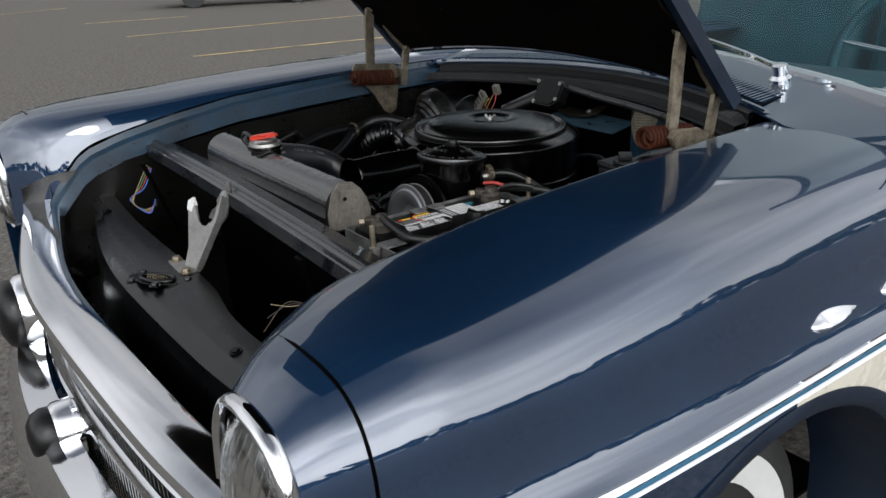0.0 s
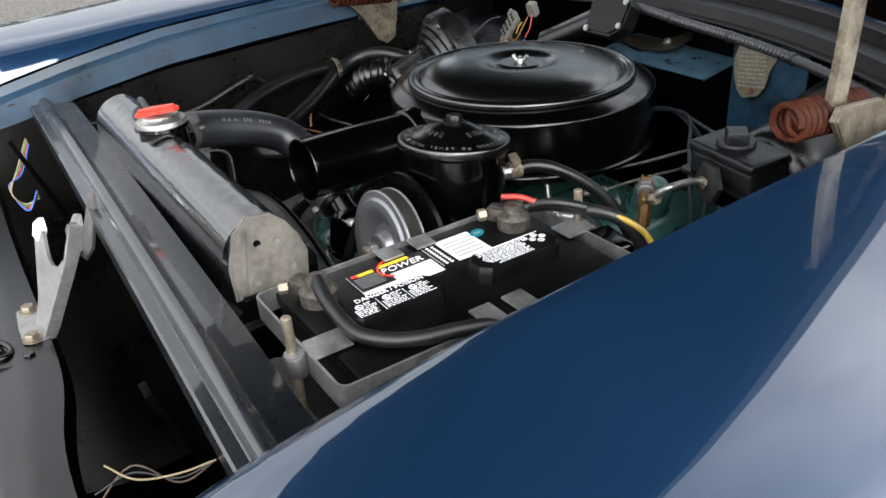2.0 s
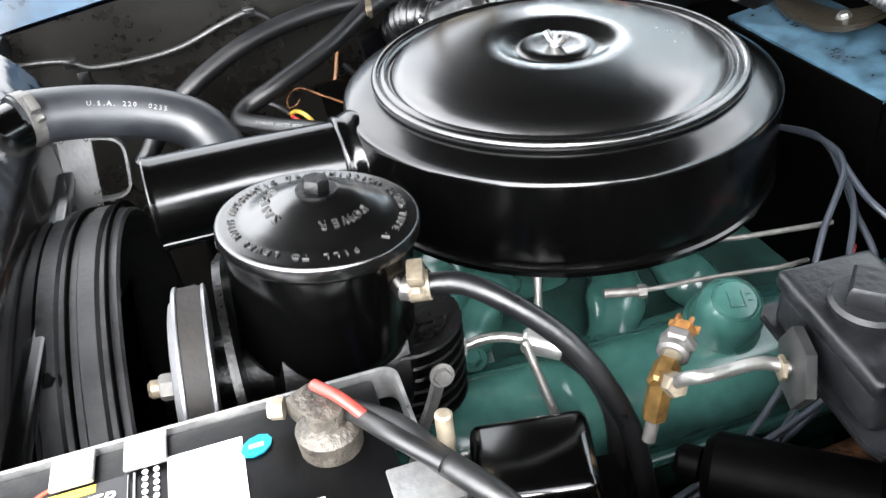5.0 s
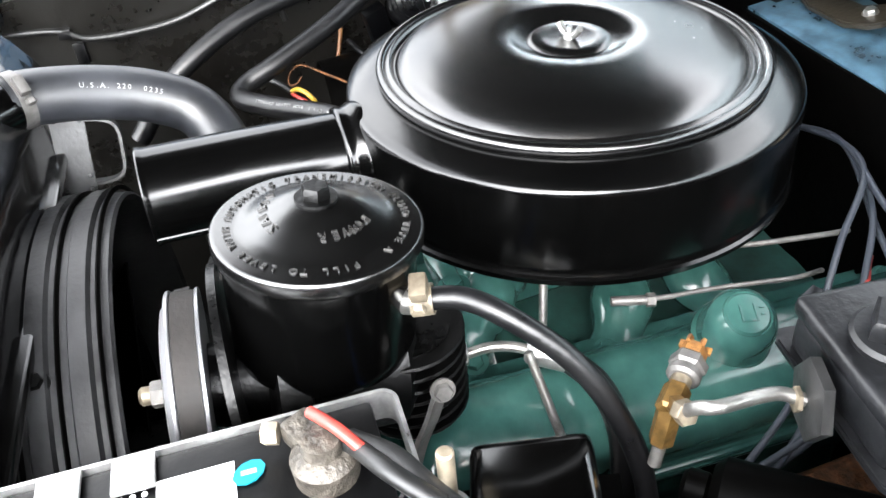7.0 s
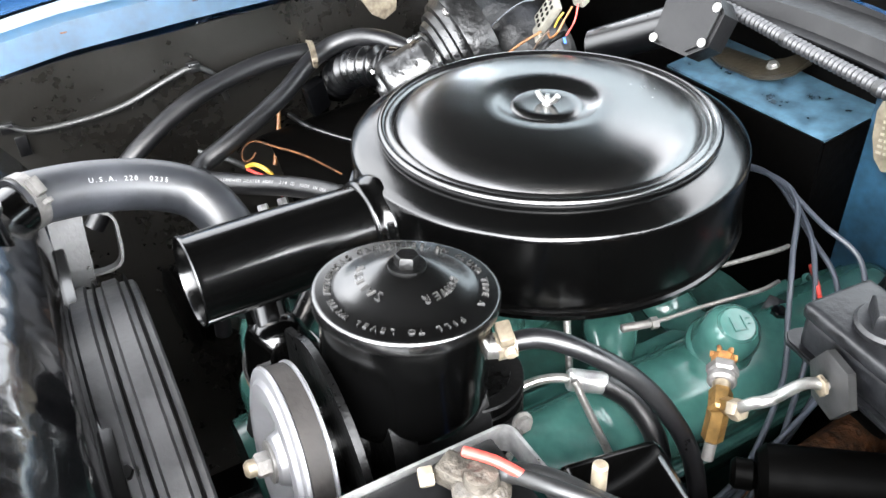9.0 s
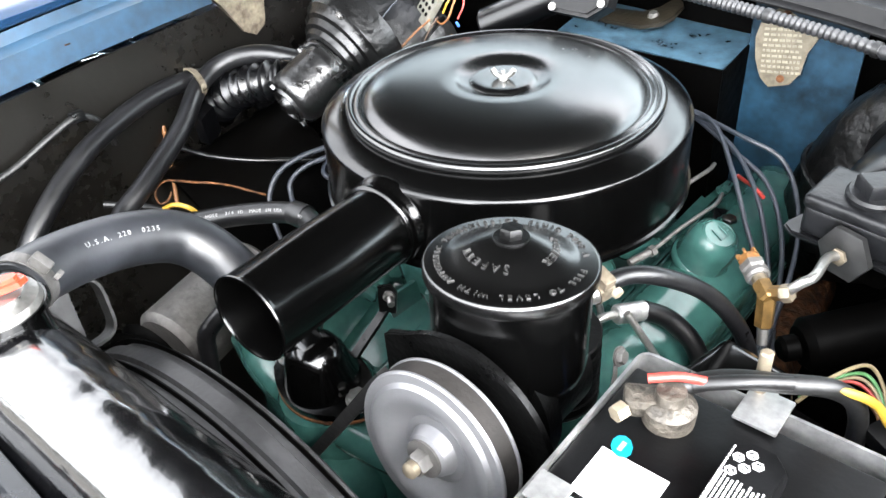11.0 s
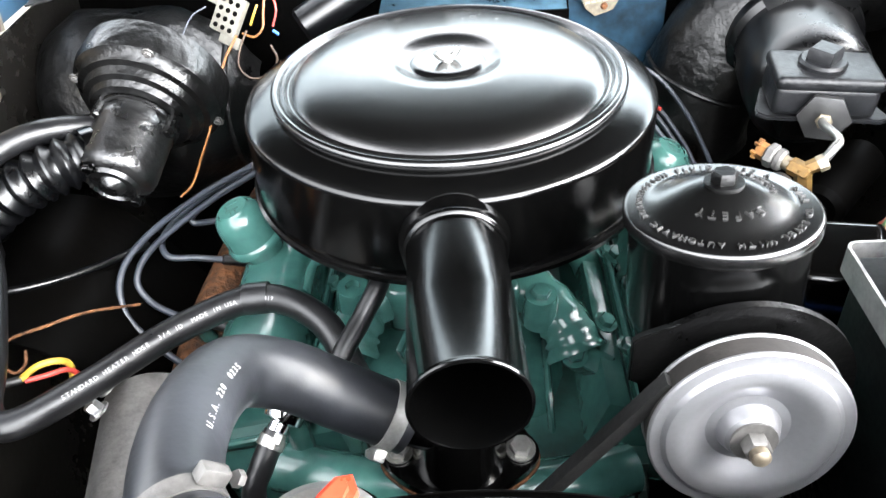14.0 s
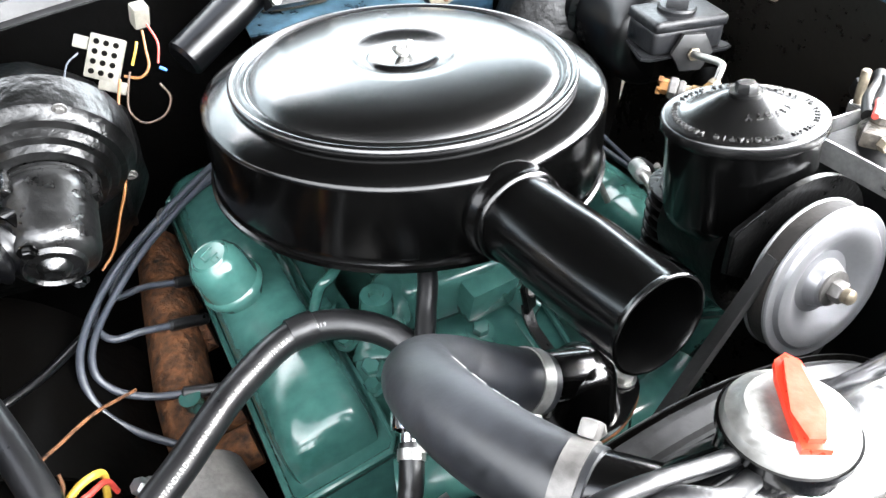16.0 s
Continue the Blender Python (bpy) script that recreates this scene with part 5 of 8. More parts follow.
# ---- engine ----
def valve_cover(parent, side):
    """One rocker cover: a rounded long box leaning outwards, with flange, bead and breather cap."""
    if side > 0:
        c, ends, cap_at, lean, tall = Vector((0.184, 0.03, 0.810)), (-0.235, 0.26), Vector((0.190, 0.049, 0.876)), 18, 0.060
    else:
        c, ends, cap_at, lean, tall = Vector((-0.187, -0.02, 0.812)), (-0.203, 0.25), Vector((-0.214, -0.034, 0.876)), 13, 0.046
    m = Matrix.Translation(c) @ Euler((0, radians(lean) * side, 0)).to_matrix().to_4x4()
    a, b = ends
    SOFT = 0.80 if side > 0 else 0.66

    def ring(y, k, kz=None):
        w, h = (0.047 if side > 0 else 0.041) * k, tall * (kz or k)
        pts = []
        for i in range(29):
            t = math.pi * i / 28
            s_, c_ = math.sin(t), math.cos(t)
            pts.append(m @ Vector((w * math.copysign(abs(c_) ** SOFT, c_), y, h * abs(s_) ** SOFT)))
        return pts

    spec = [(a, 0.80, 0.02), (a + 0.002, 0.84, 0.40), (a + 0.007, 0.90, 0.68), (a + 0.016, 0.95, 0.86), (a + 0.032, 0.99, 0.97), (a + 0.05, 1.0, 1.0)]
    g = a + 0.125
    spec += [(g - 0.012, 1.0, 1.0), (g - 0.006, 0.985, 0.975), (g, 0.965, 0.945), (g + 0.006, 0.985, 0.975), (g + 0.012, 0.965, 0.945), (g + 0.018, 0.985, 0.975), (g + 0.026, 1.0, 1.0)]
    spec += [(b - 0.05, 1.0, 1.0), (b - 0.032, 0.99, 0.97), (b - 0.016, 0.95, 0.86), (b - 0.007, 0.90, 0.68), (b - 0.002, 0.84, 0.40), (b, 0.80, 0.02)]
    cov = part("valve_cover", skin([ring(*q) for q in spec]), ENGINE_GREEN, parent, "glossy green valve cover", smooth=60)
    fw_ = 0.056 if side > 0 else 0.049
    fl = [(-fw_, a - 0.008), (-fw_ + 0.008, a - 0.016), (fw_ - 0.008, a - 0.016), (fw_, a - 0.008), (fw_, b + 0.008), (fw_ - 0.008, b + 0.016), (-fw_ + 0.008, b + 0.016), (-fw_, b + 0.008)]
    part("flange_bead", sweep([m @ Vector((x * 0.93, y, 0.003)) for x, y in fl + fl[:1]], circle(0.0032, 8)), ENGINE_GREEN, cov)
    part("cover_flange", plate(fl, 0.006, m @ Matrix.Translation((0, 0, -0.004)), 0.0025), ENGINE_GREEN, cov)
    part("gasket", plate([(x * 0.985, y * 0.99) for x, y in fl], 0.004, m @ Matrix.Translation((0, 0, -0.009))), SATIN_BLACK, cov)
    part("head", box((0.125, b - a + 0.02, 0.09), m @ Matrix.Translation((-0.012 * side, (a + b) / 2, -0.056)), 0.01), ENGINE_GREEN, parent, "green cylinder head")
    for k in range(4):
        y = a + 0.05 + k * (b - a - 0.1) / 3
        part("head_bolt", hexbolt(m @ Vector((0.052 * -side, y, 0.001)), m.to_3x3() @ Vector((0, 0, 1)), 0.0075, 0.008, 0.011), ENGINE_GREEN, cov)
    up = m.to_3x3() @ Vector((0, 0, 1))
    mc = axis_frame(cap_at - up * 0.010, up + Vector((0.12 * side, -0.1, 0))) @ Matrix.Diagonal((0.84, 0.84, 1.08, 1))
    cap = part("filler_cap", lathe([(0.026, -0.012), (0.0285, -0.002), (0.0345, 0.0), (0.0355, 0.003), (0.0345, 0.006), (0.0320, 0.008), (0.0312, 0.022), (0.0295, 0.031), (0.0260, 0.0375), (0.0205, 0.0415), (0.0195, 0.0405), (0.0175, 0.0425), (0, 0.0435)], mc, 56), ENGINE_GREEN, parent, "round green breather cap with embossed mark")
    em = bmesh.new()
    for x, y, w, h in ((-0.006, 0, 0.002, 0.016), (0.006, 0, 0.002, 0.016), (0, -0.007, 0.010, 0.002), (0.012, 0.004, 0.004, 0.0015), (0.012, -0.002, 0.004, 0.0015)):
        box((w, h, 0.001), mc @ Matrix.Translation((x, y, 0.0438)), 0.0003, em)
    part("embossing", em, ENGINE_GREEN, cap)
    return cov


def build_engine():
    eng = thing("engine", (0, 0, 0.45), "green painted V8 engine", "engine")
    for side in (1, -1):
        valve_cover(eng, side)
    # block and valley cover take the darker green in place of real shade
    part("block", box((0.30, 0.50, 0.34), Matrix.Translation((0, 0.0, 0.58)), 0.02), SHADED_GREEN, eng, "green engine block")
    rows = [[Vector((x, y, 0.775 - 0.35 * x * x + 0.006 * noise.noise((x * 20, y * 20, 3)))) for x in np.linspace(-0.145, 0.145, 15)] for y in np.linspace(-0.235, 0.24, 17)]
    part("valley_cover", skin(rows, 0.01), SHADED_GREEN, eng, "green valley cover")
    # sloping valley sheet below the snorkel, rolled down at its edges
    rows = []
    for y in np.linspace(-0.10, -0.248, 16):
        rows.append([Vector((x, y, 0.804 + 0.34 * (y + 0.10) - 0.9 * max(0.0, x - 0.062) ** 1.0 - 0.9 * max(0.0, -0.105 - x) - 0.5 * max(0.0, -0.235 - y) + 0.0012 * noise.noise((x * 25, y * 25, 4)))) for x in np.linspace(-0.125, 0.082, 24)])
    part("valley_sheet", skin(rows, 0.004), ENGINE_GREEN, eng, "sloping green valley sheet")
    part("sheet_edge", sweep(spline([(0.066, -0.10, 0.806), (0.066, -0.17, 0.783), (0.066, -0.245, 0.757)], 6), circle(0.0035, 8)), ENGINE_GREEN, eng)
    part("sheet_bolt", hexbolt((-0.008, -0.126, 0.7955), (0, -0.33, 1), 0.0085, 0.009, 0.014), ENGINE_GREEN, eng)
    for pts in ([(-0.008, -0.135, 0.793), (-0.002, -0.18, 0.778), (0.006, -0.235, 0.760)], [(-0.03, -0.132, 0.794), (-0.035, -0.18, 0.778), (-0.038, -0.235, 0.760)], [(0.035, -0.128, 0.7955), (0.040, -0.18, 0.778), (0.044, -0.235, 0.760)]):
        part("sheet_rib", sweep(spline(pts, 6), [(x * 1.6, y * 0.6) for x, y in circle(0.004, 8)]), ENGINE_GREEN, eng)
    # the manifold casting: plenum, two flat-topped arms with bolted feet, webs between them
    part("plenum", box((0.125, 0.105, 0.060), Matrix.Translation((-0.018, -0.062, 0.842)) @ Euler((radians(8), 0, 0)).to_matrix().to_4x4(), 0.012, seg=3), ENGINE_GREEN, eng, "green intake plenum")
    part("plenum_nose", box((0.060, 0.050, 0.044), Matrix.Translation((0.004, -0.106, 0.836)) @ Euler((radians(14), 0, radians(8))).to_matrix().to_4x4(), 0.009, seg=2), ENGINE_GREEN, eng)
    arm_sec = [(-1.0, -1.1), (-0.98, -0.1), (-0.80, 0.35), (-0.50, 0.60), (0.0, 0.70), (0.50, 0.60), (0.80, 0.35), (0.98, -0.1), (1.0, -1.1)]
    for sx, pts in ((1, [(0.005, -0.060, 0.858), (0.045, -0.088, 0.856), (0.072, -0.112, 0.848), (0.090, -0.135, 0.834), (0.098, -0.152, 0.820)]), (-1, [(-0.040, -0.060, 0.860), (-0.072, -0.084, 0.857), (-0.095, -0.105, 0.850), (-0.112, -0.128, 0.840), (-0.120, -0.146, 0.826)])):
        path = spline(pts, 6)
        part("intake_arm", sweep(path, [(x * 0.025, y * 0.019) for x, y in arm_sec], scales=[1.05 - 0.20 * math.sin(math.pi * k / (len(path) - 1)) + 0.06 * math.sin(k * 1.7) for k in range(len(path))]), ENGINE_GREEN, eng, "flat-topped green intake arm")
        e = Vector(pts[-1])
        part("arm_foot", box((0.050, 0.022, 0.030), Matrix.Translation(e + Vector((0.004 * sx, 0.004, -0.016))) @ Euler((radians(25), 0, radians(-38 * sx))).to_matrix().to_4x4(), 0.004), ENGINE_GREEN, eng)
        part("foot_bolt", hexbolt(e + Vector((-0.010, -0.004, 0.000)), (0.1 * sx, -0.45, 0.9), 0.0085, 0.009, 0.0125), ENGINE_GREEN, eng)
        part("foot_bolt", hexbolt(e + Vector((0.020 * sx, 0.022, 0.014)), (0.3 * sx, -0.2, 0.9), 0.0075, 0.008, 0.011), ENGINE_GREEN, eng)
        part("arm_web", box((0.006, 0.055, 0.028), Matrix.Translation((0.045 * sx - 0.012, -0.122, 0.820)) @ Euler((radians(18), 0, radians(22 * sx))).to_matrix().to_4x4(), 0.002), ENGINE_GREEN, eng)
    # black stud bracket beside the snorkel
    part("stud_bracket", plate([(-0.008, -0.016), (0.008, -0.018), (0.010, 0.004), (0.004, 0.012), (-0.008, 0.010)], 0.004, Matrix.Translation((-0.006, -0.199, 0.896)) @ Euler((radians(78), 0, radians(35))).to_matrix().to_4x4(), 0.001), CAST_BLACK, eng, "black bracket with steel stud")
    part("bracket_arm", sweep(spline([(-0.006, -0.200, 0.884), (-0.008, -0.215, 0.872), (-0.006, -0.240, 0.862), (-0.004, -0.262, 0.852)], 5), [(-0.0045, -0.002), (0.0045, -0.002), (0.0045, 0.002), (-0.0045, 0.002)]), CAST_BLACK, eng)
    part("stud", rod((-0.008, -0.194, 0.898), (0.008, -0.208, 0.897), 0.0034, 12), STEEL, eng)
    part("stud_nut", hexbolt((-0.004, -0.1985, 0.898), (0.76, -0.64, -0.05), 0.0060, 0.006), DULL_STEEL, eng)
    # intake casting arms that reach the heads
    for pts, r in (([(0.02, 0.02, 0.845), (0.07, 0.02, 0.838), (0.11, 0.0, 0.815), (0.135, -0.02, 0.785)], 0.020),
                   ([(0.02, 0.08, 0.845), (0.07, 0.08, 0.838), (0.11, 0.10, 0.815), (0.135, 0.11, 0.785)], 0.020),
                   ([(-0.02, 0.06, 0.845), (-0.08, 0.06, 0.838), (-0.13, 0.06, 0.81)], 0.020)):
        path = spline(pts, 8)
        part("intake_runner", sweep(path, [(x * 1.25, y * 0.9) for x, y in circle(r, 16)], scales=[1.0 + 0.12 * math.sin(i * 0.7) for i in range(len(path))]), ENGINE_GREEN, eng, "lumpy green intake runner")
    part("carburettor_flange", box((0.16, 0.17, 0.030), Matrix.Translation((ACX, ACY + 0.01, 0.872)), 0.008), ENGINE_GREEN, eng)
    part("carburettor", box((0.11, 0.13, 0.05), Matrix.Translation((ACX, ACY, 0.905)), 0.008), DULL_STEEL, eng, "dull grey carburettor")
    for x, y, z in ((-0.107, -0.117, 0.872), (0.060, -0.128, 0.866), (0.145, -0.03, 0.83), (0.145, 0.03, 0.83)):
        part("boss", lathe([(0.017, -0.03), (0.015, 0.0), (0.014, 0.003), (0.007, 0.003), (0.006, -0.003), (0, -0.003)], axis_frame((x, y, z), (0, -0.1, 1)), 24), ENGINE_GREEN, eng)
        if x > 0:
            part("boss_bolt", hexbolt((x, y, z), (0, -0.1, 1), 0.009, 0.009, 0.012), ENGINE_GREEN, eng)
    part("green_pipe", tube([(-0.17, -0.085, 0.80), (-0.150, -0.085, 0.868), (-0.135, -0.083, 0.882), (-0.105, -0.06, 0.888), (-0.07, -0.03, 0.886)], 0.0052, 12), ENGINE_GREEN, eng, "bent green choke pipe")
    # thermostat outlet
    th = axis_frame((-0.012, -0.283, 0.846), (0.0, -0.12, 1))
    flange = [(0.050 * math.cos(t) * (1.0 + 0.18 * abs(math.cos(t)) ** 4), 0.037 * math.sin(t)) for t in np.linspace(0, 2 * math.pi, 41)[:-1]]
    out = part("water_outlet", lathe([(0.036, 0.004), (0.034, 0.014), (0.030, 0.026), (0.027, 0.040), (0.022, 0.050), (0.012, 0.056), (0, 0.057)], th, 36), GLOSS_BLACK, eng, "glossy black water outlet elbow")
    part("outlet_flange", plate(flange, 0.008, th, 0.002), GLOSS_BLACK, out)
    part("outlet_gasket", plate([(x * 1.02, y * 1.02) for x, y in flange], 0.003, th @ Matrix.Translation((0, 0, -0.004))), RUST, out)
    for sx in (-1, 1):
        part("outlet_bolt", hexbolt(th @ Vector((sx * 0.045, 0, 0.009)), th.to_3x3() @ Vector((0, 0, 1)), 0.0085, 0.008, 0.011), STEEL, out)
    part("outlet_pipe", rod((-0.01, -0.288, 0.884), (-0.058, -0.281, 0.894), 0.0205, 24), GLOSS_BLACK, out)
    part("water_neck", lathe([(0.05, -0.05), (0.047, -0.004), (0.044, 0.0), (0, 0)], th @ Matrix.Translation((0, 0, -0.006)), 32), ENGINE_GREEN, eng)
    part("water_crossover", sweep(spline([(-0.155, -0.262, 0.812), (-0.09, -0.285, 0.820), (-0.02, -0.292, 0.820), (0.06, -0.285, 0.812), (0.12, -0.262, 0.80)], 6), [(x, y * 0.95) for x, y in circle(0.0215, 20)]), ENGINE_GREEN, eng, "green water crossover casting")
    part("water_pump", lathe([(0, 0), (0.05, 0), (0.06, 0.02), (0.055, 0.06), (0, 0.06)], axis_frame((0, -0.28, 0.74), (0, -1, 0)), 32), ENGINE_GREEN, eng)
    part("front_cover", box((0.26, 0.05, 0.26), Matrix.Translation((0.0, -0.262, 0.66)), 0.02), ENGINE_GREEN, eng)
    sd = Vector((-0.40, -0.75, -0.52)).normalized()
    part("sender", lathe([(0, -0.012), (0.012, -0.012), (0.0148, -0.010), (0.0152, -0.008), (0.0152, 0.007), (0.0145, 0.009), (0.0100, 0.010), (0.0080, 0.011), (0.0080, 0.026)], axis_frame((-0.1405, -0.2615, 0.878), sd), 28), CHROME, eng, "bright round hose fitting")
    part("sender_neck", rod((-0.136, -0.256, 0.825), (-0.1385, -0.259, 0.874), 0.0095, 16), ENGINE_GREEN, eng)
    bh = part("bypass_hose", tube([(-0.1475, -0.2755, 0.8700), (-0.1515, -0.284, 0.8642), (-0.158, -0.296, 0.853), (-0.165, -0.305, 0.835), (-0.168, -0.310, 0.78)], 0.0092, 14), RUBBER, eng)
    mb_ = axis_frame((-0.1505, -0.2820, 0.8655), sd)
    part("clamp_band", lathe([(0.0092, -0.004), (0.0104, -0.004), (0.0104, 0.004), (0.0092, 0.004)], mb_, 24, closed=True), STEEL, bh)
    part("clamp_housing", box((0.009, 0.006, 0.008), Matrix.Translation((-0.144, -0.284, 0.8720)) @ mb_.to_3x3().to_4x4(), 0.0015), STEEL, bh)
    part("vacuum_hose", tube([(-0.062, -0.12, 0.925), (-0.076, -0.160, 0.912), (-0.090, -0.184, 0.896), (-0.106, -0.212, 0.880), (-0.12, -0.235, 0.85)], 0.0085, 14), RUBBER, eng, "short black hose")
    # rusty exhaust manifold on the car's right bank
    ex = part("exhaust_manifold", sweep(spline([(-0.255, 0.20, 0.755), (-0.268, 0.08, 0.755), (-0.280, -0.03, 0.745), (-0.286, -0.10, 0.725), (-0.283, -0.17, 0.69)], 8), [(x * 0.9, y * 1.35) for x, y in circle(0.032, 16)]), RUST, eng, "rusty cast exhaust manifold")
    for y in (-0.12, -0.07, 0.05, 0.12):
        part("port", rod((-0.285, y, 0.745), (-0.235, y, 0.755), 0.02, 16), RUST, ex)
    part("exhaust_manifold", sweep(spline([(0.255, 0.25, 0.73), (0.268, 0.1, 0.735), (0.27, -0.05, 0.73), (0.262, -0.15, 0.70)], 8), [(x * 0.9, y * 1.3) for x, y in circle(0.03, 16)]), RUST, eng, "rusty cast exhaust manifold")
    part("manifold_plug", lathe([(0.009, -0.02), (0.009, 0), (0.010, 0.004), (0, 0.005)], axis_frame((-0.276, -0.075, 0.790), (-0.2, -0.2, 1)), 20), ENGINE_GREEN, ex, "green capped plug")


build_engine()

# ---- hoses ----
def hose(name, pts, r, label, n=10, mat_=RUBBER, cat="hose"):
    return single(name, tube(pts, r, 22, n), mat_, label, cat)


uh = thing("upper_radiator_hose", (-0.12, -0.33, 0.87), "thick black upper radiator hose with steel clamps", "radiator hose")
UH = spline([(-0.131, -0.451, 1.010), (-0.142, -0.432, 1.008), (-0.154, -0.388, 0.998), (-0.157, -0.342, 0.984), (-0.150, -0.306, 0.966), (-0.125, -0.288, 0.943), (-0.090, -0.285, 0.917), (-0.048, -0.285, 0.890)], 12)
part("hose", sweep(UH, circle(0.0238, 28)), DUSTY_RUBBER, uh, "scuffed black rubber hose")
hv = thing("heater_hose", (-0.25, -0.15, 0.82), "black heater hose with white print", "heater hose")
HV = spline([(-0.070, -0.262, 0.820), (-0.095, -0.215, 0.862), (-0.128, -0.172, 0.888), (-0.183, -0.150, 0.892), (-0.245, -0.180, 0.886), (-0.305, -0.232, 0.877), (-0.352, -0.266, 0.872), (-0.374, -0.258, 0.878), (-0.384, -0.215, 0.895), (-0.412, -0.135, 0.925), (-0.452, -0.070, 0.950), (-0.448, -0.025, 0.966), (-0.410, 0.010, 0.972), (-0.36, 0.05, 0.955)], 10)
part("hose", sweep(HV, circle(0.0122, 20)), RUBBER, hv)
hw = thing("heater_hose", (-0.45, -0.15, 0.8), "black heater hose strapped beside another", "heater hose")
part("hose", tube([(-0.40, -0.40, 0.82), (-0.415, -0.34, 0.885), (-0.445, -0.25, 0.930), (-0.468, -0.15, 0.950), (-0.472, -0.07, 0.952), (-0.478, -0.02, 0.93), (-0.48, 0.05, 0.86)], 0.0122, 20), RUBBER, hw)


def clamp(at, axis, r, parent, w=0.012, mat_=None, screw=(0, 0, 1)):
    """A worm-drive clamp: band, housing and screw."""
    m = axis_frame(at, axis)
    c = part("clamp_band", lathe([(r, -w / 2), (r + 0.0011, -w / 2), (r + 0.0011, w / 2), (r, w / 2)], m, 40, closed=True), mat_ or ZINC, parent, "bright slotted steel clamp")
    d = Vector(screw).normalized()
    d = (d - Vector(axis).normalized() * d.dot(Vector(axis).normalized())).normalized()
    o = Vector(at) + d * (r + 0.005)
    t = d.cross(Vector(axis)).normalized()
    part("clamp_housing", box((0.016, w * 0.8, 0.009), Matrix.Translation(o) @ Matrix((t, Vector(axis).normalized(), d)).transposed().to_4x4(), 0.002), mat_ or ZINC, c)
    part("clamp_screw", hexbolt(o - t * 0.012, -t, 0.0045, 0.005), mat_ or ZINC, c)


clamp(UH[6], UH[8] - UH[4], 0.0240, uh, 0.011, DULL_STEEL, screw=(0.75, 0, 0.6))
clamp(UH[-4], UH[-1] - UH[-6], 0.0240, uh, 0.011, BARE_GREY, screw=(0.1, -0.7, -0.7))
part("hose_sleeve", lathe([(0.0124, -0.011), (0.0136, -0.0105), (0.0138, 0.0), (0.0136, 0.0105), (0.0124, 0.011)], axis_frame(HV[30], HV[32] - HV[28]), 28), RUBBER, hv, "black sleeve round the hose")
part("strap", sweep([Vector((-0.4615 + 0.028 * math.cos(a), -0.070 - 0.006 * math.cos(a), 0.951 + 0.0165 * math.sin(a))) for a in np.linspace(0, 2 * math.pi, 33)], [(-0.0012, -0.004), (0.0012, -0.004), (0.0012, 0.004), (-0.0012, 0.004)], up=(0, 1, 0)), BRONZE_DULL, hv, "tan strap round both hoses")


def print_along(path, text, size, r, parent, start, toward=(0, 0, 1), flip=False):
    """White writing laid along a hose."""
    bm = bmesh.new()
    P = [Vector(p) for p in path]
    d = [0.0]
    for a, b in zip(P, P[1:]):
        d.append(d[-1] + (b - a).length)
    for k, ch in enumerate(text):
        if ch == " ":
            continue
        s_ = start + (len(text) - 1 - k if flip else k) * size * 0.72
        i_ = min(len(P) - 2, max(0, next((q for q in range(len(d) - 1) if d[q + 1] >= s_), len(P) - 2)))
        f_ = (s_ - d[i_]) / max(1e-6, d[i_ + 1] - d[i_])
        p = P[i_].lerp(P[i_ + 1], f_)
        t = (P[i_ + 1] - P[i_]).normalized() * (-1 if flip else 1)
        u = Vector(toward)
        u = (u - t * u.dot(t)).normalized()
        v = u.cross(t)
        letters(ch, size, Matrix.Translation(p + u * (r + 0.0003)) @ Matrix((t, v, u)).transposed().to_4x4(), bm, 0.0002)
    part("white_print", bm, PRINT_GREY, parent, "white printed lettering")


print_along(HV, "STANDARD HEATER HOSE  3/4 ID  MADE IN USA  03024419", 0.0052, 0.0122, hv, 0.170, (0.1, -0.75, 0.65), flip=True)
print_along(UH, "U.S.A. 220  0235", 0.0062, 0.0238, uh, 0.060, (0.75, 0.1, 0.6))


# ---- heater side ----
def lump(pts_fn, nu, nv, parent, name, mat_, label="", amp=0.003):
    rows = []
    for i in range(nu):
        r = []
        for k in range(nv):
            p = pts_fn(i / (nu - 1), k / (nv - 1))
            r.append(p + Vector((noise.noise(p * 30), noise.noise(p * 31 + Vector((5, 0, 0))), noise.noise(p * 29 + Vector((0, 7, 0))))) * amp)
        rows.append(r)
    return part(name, skin(rows), mat_, parent, label, smooth=60)


